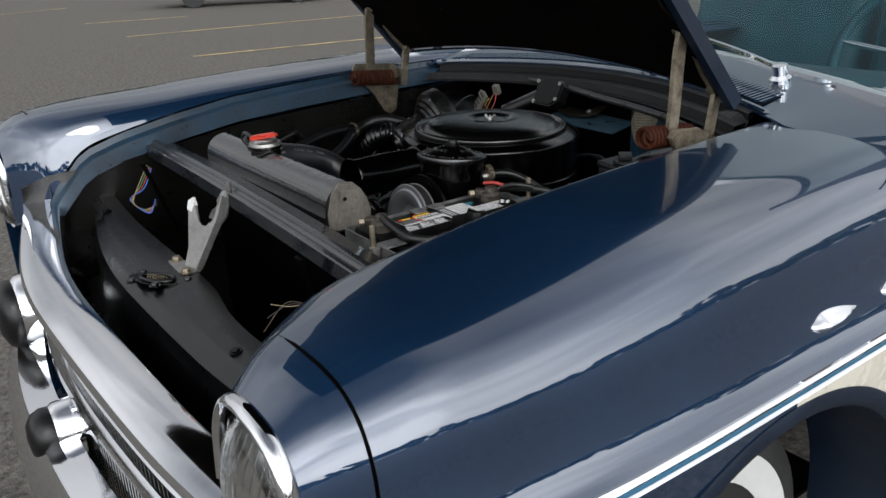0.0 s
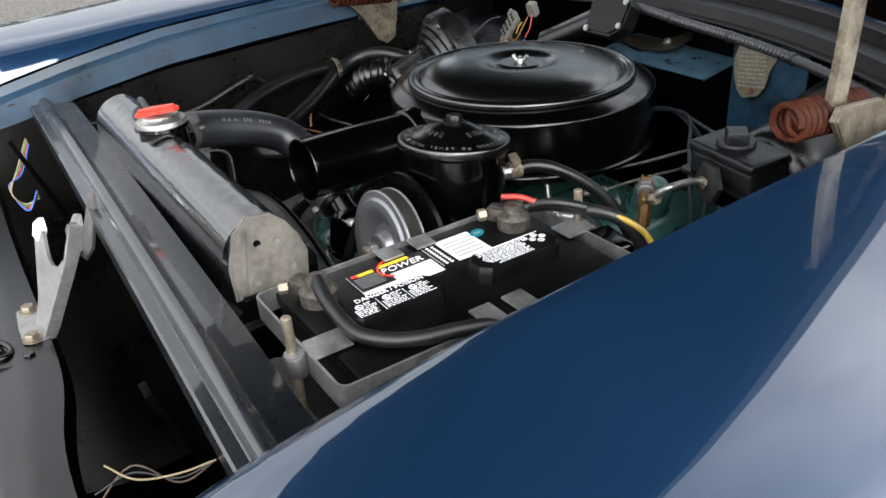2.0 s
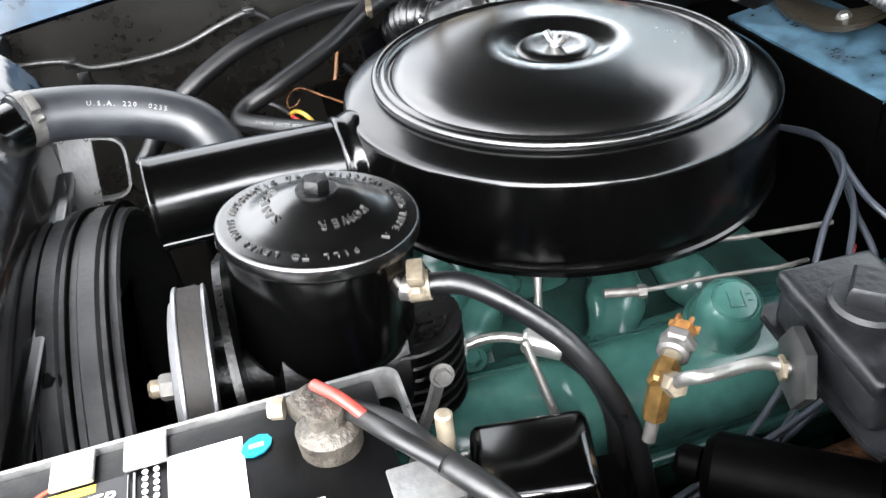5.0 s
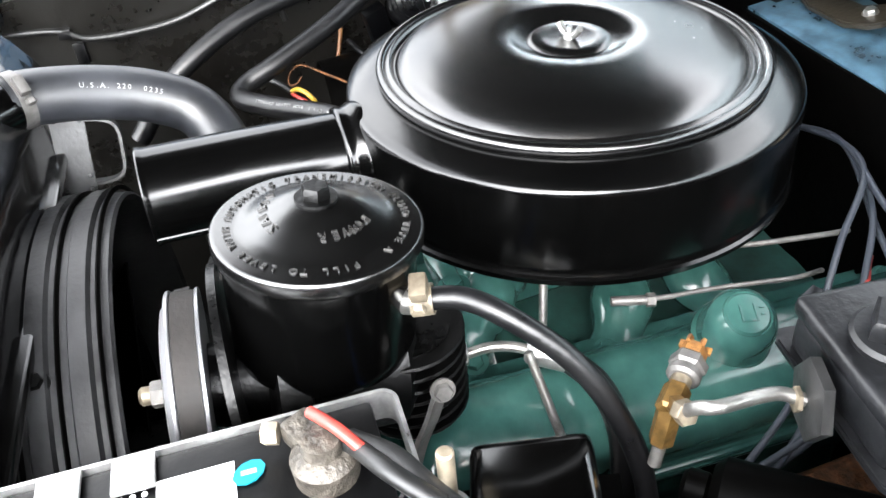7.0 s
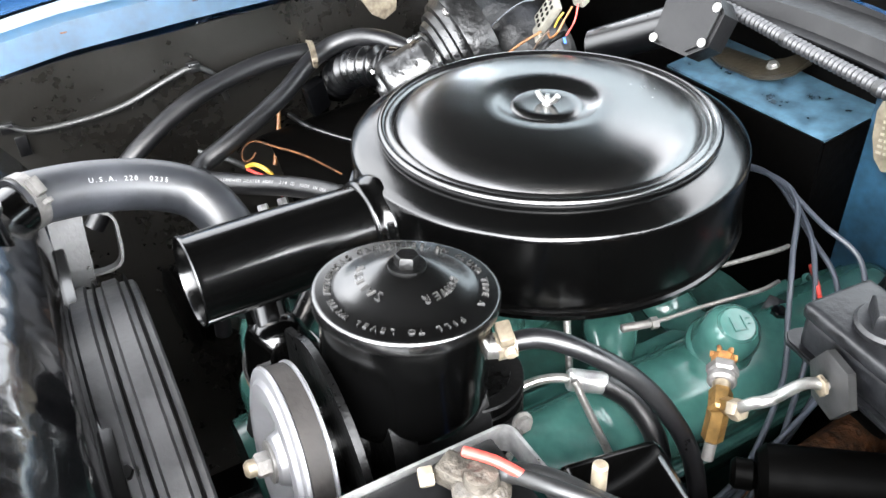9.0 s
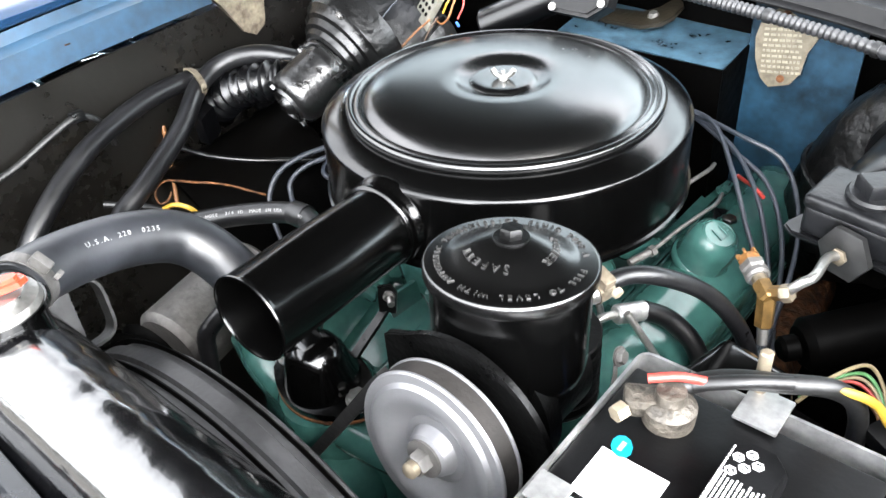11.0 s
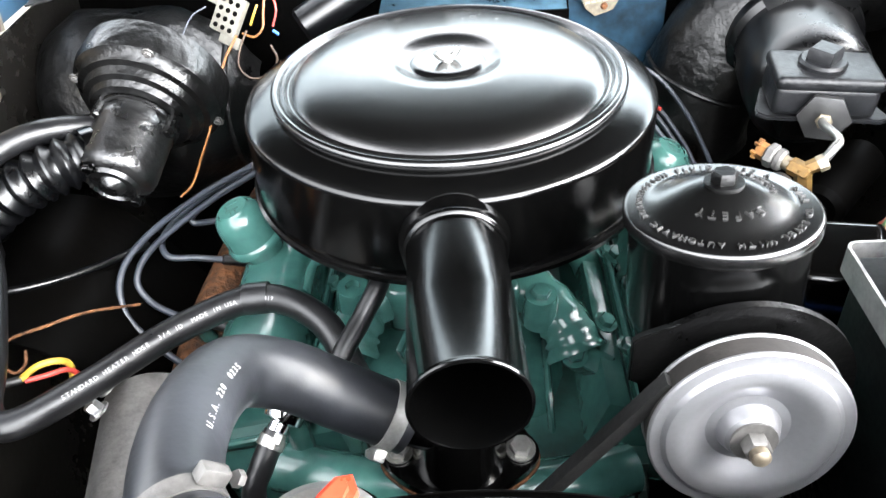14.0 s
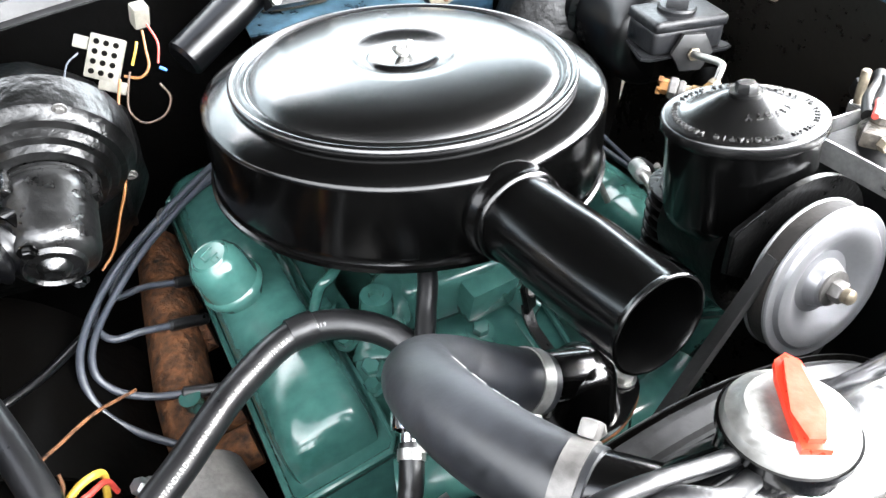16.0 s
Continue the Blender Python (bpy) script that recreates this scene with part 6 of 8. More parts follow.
def build_heater():
    hc = thing("heater_case", (-0.30, 0.24, 0.7), "lumpy black heater case on the firewall", "heater case")

    def shell(u, v):
        # a rounded drum lying across the firewall
        a = math.pi * (0.02 + 1.1 * v)
        x = -0.52 + 0.275 * u
        k = min(1.0, 3.5 * u, 3.5 * (1 - u)) ** 0.35 if 0 < u < 1 else 0.35
        return Vector((x, 0.228 - 0.122 * k * abs(math.sin(a)) ** 0.8, 0.898 + 0.118 * k * math.cos(a)))

    lump(shell, 30, 24, hc, "case_shell", LUMPY_BLACK, "lumpy black case")
    for u0 in (0.10, 0.90):
        part("case_seam", sweep([shell(u0, v) for v in np.linspace(0.02, 0.85, 24)], circle(0.004, 8)), LUMPY_BLACK, hc)
    bl = thing("blower_motor", (-0.30, 0.05, 0.85), "black blower motor with stepped mounting plate", "blower motor")
    tip = Vector((-0.346, -0.027, 0.923))
    ax = Vector((0.13, 0.92, 0.365)).normalized()
    m = axis_frame(tip, ax)
    motor = part("motor_can", lathe([(0, 0.004), (0.008, 0.002), (0.011, 0.004), (0.014, 0.010), (0.022, 0.011), (0.024, 0.008), (0.026, 0.012), (0.033, 0.015), (0.0365, 0.020), (0.038, 0.028), (0.038, 0.070), (0.0386, 0.072), (0.0386, 0.076), (0.038, 0.078), (0.038, 0.125), (0.034, 0.130), (0, 0.130)], m, 48), MOTOR_BLACK, bl, "glossy black motor can")
    part("motor_bolt", hexbolt(m @ Vector((0.012, 0.027, 0.012)), -ax, 0.0055, 0.006, 0.008), GLOSS_BLACK, motor)
    part("motor_bolt", hexbolt(m @ Vector((-0.012, -0.027, 0.012)), -ax, 0.0055, 0.006, 0.008), GLOSS_BLACK, motor)
    plate_m = part("mounting_plate", lathe([(0.041, 0.090), (0.049, 0.092), (0.052, 0.098), (0.058, 0.100), (0.061, 0.108), (0.067, 0.110), (0.070, 0.118), (0.075, 0.121), (0.077, 0.130), (0.075, 0.155), (0, 0.16)], m, 64), LUMPY_BLACK, bl, "stepped round black mounting plate")
    for a in (0.9, 3.0, 5.1):
        part("motor_strap", box((0.007, 0.010, 0.030), m @ Matrix.Rotation(a, 4, "Z") @ Matrix.Translation((0.0405, 0, 0.083)), 0.0015), MOTOR_BLACK, motor)
    part("motor_band", lathe([(0.0382, 0.084), (0.0410, 0.0845), (0.0410, 0.0885), (0.0382, 0.089)], m, 48), MOTOR_BLACK, motor)
    for a in (0.4, 2.0, 3.6, 5.2):
        part("plate_screw", hexbolt(m @ Vector((0.0725 * math.cos(a), 0.0725 * math.sin(a), 0.1195)), -ax, 0.004, 0.004, 0.006), DULL_STEEL, plate_m)
    # taped hose beside the motor
    path = spline([(-0.366, 0.012, 0.945), (-0.39, -0.008, 0.945), (-0.42, -0.02, 0.936), (-0.455, -0.028, 0.918), (-0.49, -0.03, 0.89)], 16)
    cor = thing("cooling_duct", (-0.42, -0.02, 0.86), "black taped corrugated air duct", "air duct")
    part("duct", sweep(path, circle(0.024, 20), scales=[1.0 + 0.13 * math.sin(i * 0.95) for i in range(len(path))]), SATIN_BLACK, cor)
    for i in (2, len(path) - 4):
        part("duct_band", lathe([(0.0265, -0.006), (0.0285, -0.006), (0.0285, 0.006), (0.0265, 0.006)], axis_frame(path[i], path[i + 1] - path[i]), 28, closed=True), GLOSS_BLACK, cor, "taped end band")
    # drip-shaped inner panel and splash sheet below the hoses
    sp = thing("splash_panel", (-0.42, -0.08, 0.7), "black curved splash panel below the hoses", "body panel")
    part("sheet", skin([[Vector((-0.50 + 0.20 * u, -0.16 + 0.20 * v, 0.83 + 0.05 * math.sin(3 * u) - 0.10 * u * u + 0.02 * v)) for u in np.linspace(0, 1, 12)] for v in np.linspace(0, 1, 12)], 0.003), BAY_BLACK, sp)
    part("bracket", box((0.016, 0.030, 0.05), Matrix.Translation((-0.452, -0.075, 0.895)) @ Euler((0.3, 0.2, 0.3)).to_matrix().to_4x4(), 0.003), SATIN_BLACK, sp)
    part("bead", tube([(-0.46, -0.115, 0.875), (-0.42, -0.10, 0.868), (-0.38, -0.06, 0.855), (-0.34, 0.0, 0.84)], 0.004, 10), SATIN_BLACK, sp)


build_heater()


def wire(name, pts, r, mat_, label, parent=None, seg=10, n=8):
    bm = tube(pts, r, seg, n)
    if parent:
        return part(name, bm, mat_, parent, label)
    return single(name, bm, mat_, label, "wire")


def build_resistor():
    rs = thing("blower_resistor", (-0.255, 0.17, 0.99), "stained white ceramic resistor with holes and orange wires", "resistor")
    ax = Vector((-0.25, -0.85, 0.45)).normalized()
    m = axis_frame((-0.254, 0.170, 1.018), ax, (0.35, 0, 1))
    part("ceramic_body", box((0.032, 0.042, 0.010), m, 0.002), CERAMIC, rs)
    # black discs on the face imitate the dark inside the holes
    hol = bmesh.new()
    for i in range(3):
        for k in range(4):
            lathe([(0.0028, 0), (0.0028, 0.0006), (0, 0.0006)], m @ Matrix.Translation((-0.009 + 0.009 * i, -0.0145 + 0.0095 * k, 0.0052)), 10, hol)
    part("holes", hol, BAY_BLACK, rs)
    part("lug", box((0.014, 0.012, 0.004), m @ Matrix.Translation((-0.024, 0.010, 0.0)), 0.001), CERAMIC, rs)
    part("terminal_strip", box((0.026, 0.012, 0.007), m @ Matrix.Translation((0.012, -0.024, 0.001)), 0.002), CERAMIC, rs)
    part("relay", box((0.016, 0.014, 0.024), axis_frame((-0.212, 0.185, 1.048), (0.1, -0.4, 1)), 0.003), CERAMIC, rs, "small off-white connector block")
    wire("orange_wire", [(-0.247, 0.156, 1.000), (-0.256, 0.130, 0.986), (-0.265, 0.090, 0.960), (-0.272, 0.078, 0.932), (-0.285, 0.070, 0.905), (-0.300, 0.062, 0.875), (-0.315, 0.055, 0.862)], 0.0014, WIRE_ORANGE, "thin orange wire", rs)
    wire("brown_wire", [(-0.236, 0.160, 1.004), (-0.243, 0.150, 0.990), (-0.247, 0.142, 0.972), (-0.236, 0.140, 0.958), (-0.216, 0.144, 0.960), (-0.206, 0.150, 0.974), (-0.212, 0.156, 0.988)], 0.0011, WIRE_BROWN, "thin brown wire loop", rs)
    wire("orange_wire", [(-0.242, 0.162, 1.000), (-0.228, 0.156, 0.998), (-0.218, 0.158, 1.006), (-0.216, 0.166, 1.020), (-0.214, 0.176, 1.036)], 0.0013, WIRE_ORANGE, "thin orange wire", rs)
    wire("yellow_wire", [(-0.232, 0.165, 1.008), (-0.226, 0.166, 1.020), (-0.222, 0.170, 1.028)], 0.0013, WIRE_YELLOW, "short yellow wire", rs)
    wire("red_wire", [(-0.208, 0.180, 1.040), (-0.203, 0.172, 1.022), (-0.208, 0.165, 1.005)], 0.0011, WIRE_RED, "thin red wire", rs)
    wire("blue_wire", [(-0.208, 0.162, 1.002), (-0.202, 0.160, 0.998)], 0.0016, WIRE_BLUE, "short blue wire end", rs)
    wire("grey_wire", [(-0.276, 0.165, 1.030), (-0.290, 0.150, 1.024), (-0.300, 0.120, 1.002), (-0.296, 0.095, 0.985), (-0.288, 0.078, 0.970), (-0.292, 0.062, 0.952), (-0.308, 0.052, 0.944)], 0.0009, WIRE_GREY, "thin grey ground wire", rs)


build_resistor()

# wiper motor or vacuum cylinder on the firewall
def build_wiper_motor():
    w = thing("wiper_motor", (-0.08, 0.22, 0.97), "black wiper motor on the firewall", "wiper motor")
    part("motor_cylinder", rod((-0.182, 0.185, 0.994), (-0.088, 0.222, 1.042), 0.021, 32, bevel=0.004), SATIN_BLACK, w, "satin black motor cylinder")
    m = Matrix.Translation((-0.052, 0.222, 1.046)) @ Euler((radians(62), radians(-4), radians(8))).to_matrix().to_4x4()
    gb = part("gear_case", plate([(-0.036, -0.026), (0.012, -0.032), (0.034, -0.018), (0.038, 0.016), (0.026, 0.030), (-0.036, 0.030)], 0.030, m, 0.004), COWL_LIP, w, "black gear case with screwed cover")
    for x, y in ((-0.031, -0.022), (-0.031, 0.025), (0.028, -0.016), (0.030, 0.020)):
        part("cover_screw", hexbolt(m @ Vector((x, y, 0.030)), m.to_3x3() @ Vector((0, 0, 1)), 0.0034, 0.004, 0.0045), STEEL, gb)
    part("link_arm", plate([(-0.075, -0.006), (-0.03, -0.016), (0.020, -0.014), (0.040, -0.002), (0.048, 0.014), (0.046, 0.040), (0.036, 0.052), (0.026, 0.046), (0.022, 0.026), (0.008, 0.012), (-0.07, 0.008)], 0.005, Matrix.Translation((-0.020, 0.270, 1.004)) @ Euler((radians(16), radians(-2), radians(-6))).to_matrix().to_4x4(), 0.0015), LINK_BROWN, w, "dark olive linkage arm")
    part("link_pin", hexbolt((0.004, 0.276, 1.011), (0, -0.3, 0.95), 0.0055, 0.006, 0.007), STEEL, w)


build_wiper_motor()

# blue firewall step, data plate, black duct on the car's left
fw = thing("firewall_step", (0.03, 0.29, 0.85), "worn blue painted firewall step", "firewall panel")
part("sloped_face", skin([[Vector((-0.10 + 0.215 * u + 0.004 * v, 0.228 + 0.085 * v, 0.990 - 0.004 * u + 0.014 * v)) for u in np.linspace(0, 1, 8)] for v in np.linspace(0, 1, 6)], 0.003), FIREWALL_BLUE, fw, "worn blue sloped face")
# the blue step's upright faces are coloured black to stand for their shade
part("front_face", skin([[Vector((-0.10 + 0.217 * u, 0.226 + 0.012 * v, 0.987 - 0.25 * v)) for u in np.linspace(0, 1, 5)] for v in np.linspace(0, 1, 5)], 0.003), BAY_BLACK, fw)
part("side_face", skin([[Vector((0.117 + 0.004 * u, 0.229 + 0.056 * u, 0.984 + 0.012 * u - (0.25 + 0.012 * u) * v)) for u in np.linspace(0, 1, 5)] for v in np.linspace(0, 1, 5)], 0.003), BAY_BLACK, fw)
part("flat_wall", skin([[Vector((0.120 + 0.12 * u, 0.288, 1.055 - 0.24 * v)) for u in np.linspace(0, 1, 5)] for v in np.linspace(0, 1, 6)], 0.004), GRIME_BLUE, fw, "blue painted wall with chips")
tagm = Matrix.Translation((0.160, 0.279, 1.003)) @ Euler((radians(80), radians(-6), radians(6))).to_matrix().to_4x4()
dp = thing("data_plate", (0.160, 0.279, 0.96), "weathered metal data plate riveted to the firewall", "data plate")
part("plate_sheet", plate([(-0.012, -0.044), (0.010, -0.040), (0.021, -0.026), (0.025, -0.004), (0.034, 0.010), (0.032, 0.030), (0.020, 0.040), (-0.006, 0.043), (-0.024, 0.034), (-0.031, 0.010), (-0.029, -0.014), (-0.022, -0.034)], 0.0016, tagm, 0.0004), TAG, dp)
ln = bmesh.new()
rnd = random.Random(4)
for k in range(11):
    x = -0.022
    while x < 0.018:
        w = rnd.uniform(0.002, 0.006)
        box((w, 0.0026, 0.0005), tagm @ Matrix.Translation((x + w / 2, 0.031 - 0.0058 * k, 0.0018)), 0, ln)
        x += w + 0.0016
part("stamped_text", ln, STAMPED, dp, "rows of stamped marks")
for y in (-0.034, 0.036):
    part("rivet", lathe([(0.0045, 0), (0.0038, 0.002), (0, 0.0028)], tagm @ Matrix.Translation((0, y, 0.0015)), 14), RUST, dp)


def build_left_duct():
    d = thing("air_duct", (0.33, 0.23, 0.85), "lumpy black air duct on the firewall", "air duct")

    def elbow(u, v):
        a = 2 * math.pi * v
        t = u * math.pi * 0.55
        c = Vector((0.46 - 0.175 * math.sin(t) * 1.05, 0.24, 1.015 - 0.185 * (1 - math.cos(t))))
        dirr = Vector((-math.cos(t), 0, -math.sin(t)))
        n1 = Vector((0, 1, 0))
        n2 = dirr.cross(n1)
        return c + n1 * 0.070 * math.cos(a) + n2 * 0.072 * math.sin(a)

    lump(elbow, 26, 28, d, "duct_elbow", LUMPY_BLACK, "lumpy undercoated elbow", 0.004)
    for u0 in (0.22, 0.72):
        part("elbow_seam", sweep([elbow(u0, v) for v in np.linspace(0, 1, 40)], circle(0.0035, 8)), LUMPY_BLACK, d)
    for v in (0.55, 0.8):
        part("seam_screw", hexbolt(elbow(0.25, v), (0, -1, 0.3), 0.006, 0.006, 0.009), CAST_BLACK, d)


build_left_duct()


def build_booster():
    b = thing("brake_booster", (0.36, 0.12, 0.85), "black brake booster with master cylinder", "brake booster")
    m = axis_frame((0.342, 0.062, 0.946), (0.12, 1, 0.10))
    part("booster_can", lathe([(0, 0), (0.040, 0.0), (0.054, 0.004), (0.061, 0.014), (0.063, 0.04), (0.063, 0.10), (0.070, 0.104), (0.072, 0.112), (0.070, 0.120), (0, 0.12)], m, 56), SATIN_BLACK, b, "round satin black booster can")
    part("can_bracket", sweep([m @ Vector((0.066 * math.cos(a), 0.066 * math.sin(a), 0.095)) for a in np.linspace(0.9, 2.3, 12)], [(-0.004, -0.010), (0.004, -0.010), (0.004, 0.010), (-0.004, 0.010)]), SATIN_BLACK, b)
    part("booster_bolt", hexbolt(m @ Vector((0.0, 0.072, 0.094)), m.to_3x3() @ Vector((0, 1, 0.1)), 0.006, 0.006, 0.009), CAST_BLACK, b)
    mm = Matrix.Translation((0.330, 0.032, 0.972)) @ Euler((radians(3), radians(2), radians(-6))).to_matrix().to_4x4()
    res = part("reservoir", box((0.092, 0.055, 0.030), mm @ Matrix.Translation((0, 0, 0.003)), 0.007, seg=3), DUSTY_CAST, b, "cast black fluid reservoir")
    part("reservoir_foot", box((0.058, 0.040, 0.040), mm @ Matrix.Translation((0, 0.006, -0.030)), 0.010), BAY_BLACK, b)
    part("flange_ear", plate([(-0.058, -0.026), (-0.050, -0.032), (0.050, -0.032), (0.060, -0.028), (0.060, -0.022), (0.044, 0.024), (-0.046, 0.024), (-0.058, -0.018)], 0.004, mm @ Matrix.Translation((0, 0, -0.014)), 0.0015), DUSTY_CAST, b)
    part("reservoir_top", box((0.095, 0.059, 0.013), mm @ Matrix.Translation((0, 0, 0.021)), 0.0055, seg=3), DUSTY_CAST, res)
    z = mm.to_3x3() @ Vector((0, 0, 1))
    part("filler_plug", lathe([(0.021, 0), (0.0215, 0.004), (0.0195, 0.0065), (0, 0.0065)], axis_frame(mm @ Vector((-0.004, 0, 0.027)), z), 32), DUSTY_CAST, res)
    part("plug_head", hexbolt(mm @ Vector((-0.004, 0, 0.032)), z, 0.0165, 0.013, sides=4), DUSTY_CAST, res)
    f = (mm.to_3x3() @ Vector((-0.25, -1, 0.08))).normalized()
    o = mm @ Vector((-0.001, -0.034, -0.006))
    # grey base puts a sky reflection into the black hex's colour
    part("outlet_nut", hexbolt(o, f, 0.0235, 0.008), BRACKET_GREY, b, "large black hex outlet")
    part("outlet_tube_nut", hexbolt(o + f * 0.010, f, 0.0075, 0.004), BRONZE_DULL, b)
    wire("brake_line", [o + f * 0.008, o + f * 0.024 + Vector((-0.001, 0, 0.003)), (0.317, -0.056, 0.9715), (0.310, -0.064, 0.966), (0.303, -0.067, 0.957)], 0.0040, STEEL, "bright bent steel brake line", b, 14)
    # brass tee: pressure switch lying level, arm to the brake line, leg running down
    j = thing("brake_light_switch", (0.293, -0.072, 0.905), "tarnished brass tee with pressure switch", "brass fitting")
    q, cap_end, leg = Vector((0.288, -0.065, 0.947)), Vector((0.257, -0.032, 0.952)), Vector((0.293, -0.072, 0.919))
    d = (cap_end - q).normalized()
    part("tee_body", rod(q - d * 0.008, q + d * 0.012, 0.0080, 6, bevel=0.002), BRASS, j)
    part("tee_leg", rod(q + Vector((0, 0, 0.004)), leg, 0.0075, 6, bevel=0.002), BRASS, j)
    part("leg_pipe", rod(leg, leg + (leg - q) * 0.5, 0.0042, 12), DULL_STEEL, j)
    part("tee_arm", rod(q, Vector((0.303, -0.067, 0.956)), 0.0062, 6, bevel=0.0015), BRASS, j)
    part("arm_nut", hexbolt((0.299, -0.0665, 0.953), (0.88, -0.05, 0.5), 0.0074, 0.009), BRONZE_DULL, j)
    part("switch_neck", rod(q + d * 0.011, q + d * 0.018, 0.0062, 20), BRONZE_DULL, j)
    part("switch_collar", rod(q + d * 0.017, q + d * 0.025, 0.0100, 24, bevel=0.002), DULL_STEEL, j, "dull steel switch collar")
    part("switch_nut", rod(q + d * 0.0245, q + d * 0.034, 0.0112, 6, bevel=0.002), DULL_STEEL, j)
    top_ = part("switch_top", rod(q + d * 0.0335, q + d * 0.043, 0.0082, 6, bevel=0.001), RUSTY_BRASS, j, "rusty yellow switch top")
    for k in range(6):
        mk = axis_frame(q + d * 0.043, d) @ Matrix.Rotation(k * math.pi / 3, 4, "Z")
        part("crimp", box((0.004, 0.0025, 0.005), mk @ Matrix.Translation((0.0075, 0, 0)), 0.0005), RUSTY_BRASS, top_)
    # coil below, near-zero black so that it sinks into painted shade
    cl = thing("ignition_coil", (0.33, -0.05, 0.88), "black ignition coil lying behind the battery", "ignition coil")
    part("coil_can", rod((0.318, -0.050, 0.895), (0.384, 0.02, 0.905), 0.023, 32, bevel=0.006), BAY_BLACK, cl)
    part("coil_tower", rod((0.318, -0.050, 0.895), (0.306, -0.062, 0.894), 0.011, 20, bevel=0.003), BAY_BLACK, cl)


build_booster()

# ---- hood hinges ----
def build_hinge(side):

    def P(y, z, x=0.458):
        return Vector((x * side, y, z))

    base = P(0.012, 1.040)
    m = Matrix((Vector((0, 1, 0)), Vector((0, 0, 1)), Vector((side, 0, 0)))).transposed().to_4x4()
    out = [(-0.052, 0.030), (-0.045, 0.042), (0.020, 0.036), (0.048, 0.022), (0.036, -0.045), (0.028, -0.066), (0.012, -0.066), (-0.004, -0.03)] if side > 0 else [(-0.070, 0.042), (-0.06, 0.060), (0.05, 0.050), (0.072, 0.03), (0.060, -0.02), (0.052, -0.066), (0.034, -0.076), (0.016, -0.066), (-0.012, -0.02)]
    h = part("hood_hinge", plate(out, 0.007, Matrix.Translation(P(0.012, 1.050, 0.470)) @ m, 0.002), BRONZE_DULL, car, "worn bare-metal hood hinge with rusty coil spring")
    part("front_arm", sweep([P(-0.016, 1.070), P(-0.012, 1.13), P(-0.010, 1.20), P(-0.004, 1.245)], [(-0.004, -0.011), (0.004, -0.011), (0.004, 0.011), (-0.004, 0.011)], up=(0, 1, 0)), BRONZE_DULL, h, "flat bare metal arm")
    part("rear_arm", sweep([P(0.080, 1.045), P(0.088, 1.09), P(0.096, 1.138)], [(-0.004, -0.009), (0.004, -0.009), (0.004, 0.009), (-0.004, 0.009)], up=(0, 1, 0)), BRONZE_DULL, h, "flat bare metal arm")
    part("upper_arm", sweep([P(0.098, 1.132), P(0.06, 1.17), P(0.03, 1.21), P(0.0, 1.25)], [(-0.004, -0.009), (0.004, -0.009), (0.004, 0.009), (-0.004, 0.009)], up=(0, 1, 0)), BRONZE_DULL, h, "flat bare metal arm")
    for y, z in ((-0.016, 1.070), (0.096, 1.136), (-0.004, 1.243)):
        part("pivot", lathe([(0, -0.006), (0.011, -0.006), (0.0125, -0.002), (0.0125, 0.004), (0.010, 0.008), (0, 0.009)], axis_frame(P(y, z, 0.452), (-side, 0, 0)), 24), BRONZE_DULL, h)
    turns, pts = 13, []
    for k in range(turns * 12 + 1):
        a = 2 * math.pi * k / 12
        y = -0.058 + 0.115 * k / (turns * 12)
        pts.append(Vector((0.448 * side + 0.0160 * math.cos(a), y - 0.012, 1.080 + 0.0160 * math.sin(a) - 0.09 * (y + 0.058))))
    part("coil_spring", sweep(pts, circle(0.0034, 7)), SPRING_RED, h, "rusty red coil spring")
    part("spring_hook", tube([pts[0], (0.450 * side, -0.068, 1.090), (0.452 * side, -0.070, 1.076), (0.456 * side, -0.060, 1.066)], 0.0030, 8), SPRING_RED, h)


build_hinge(1)
build_hinge(-1)

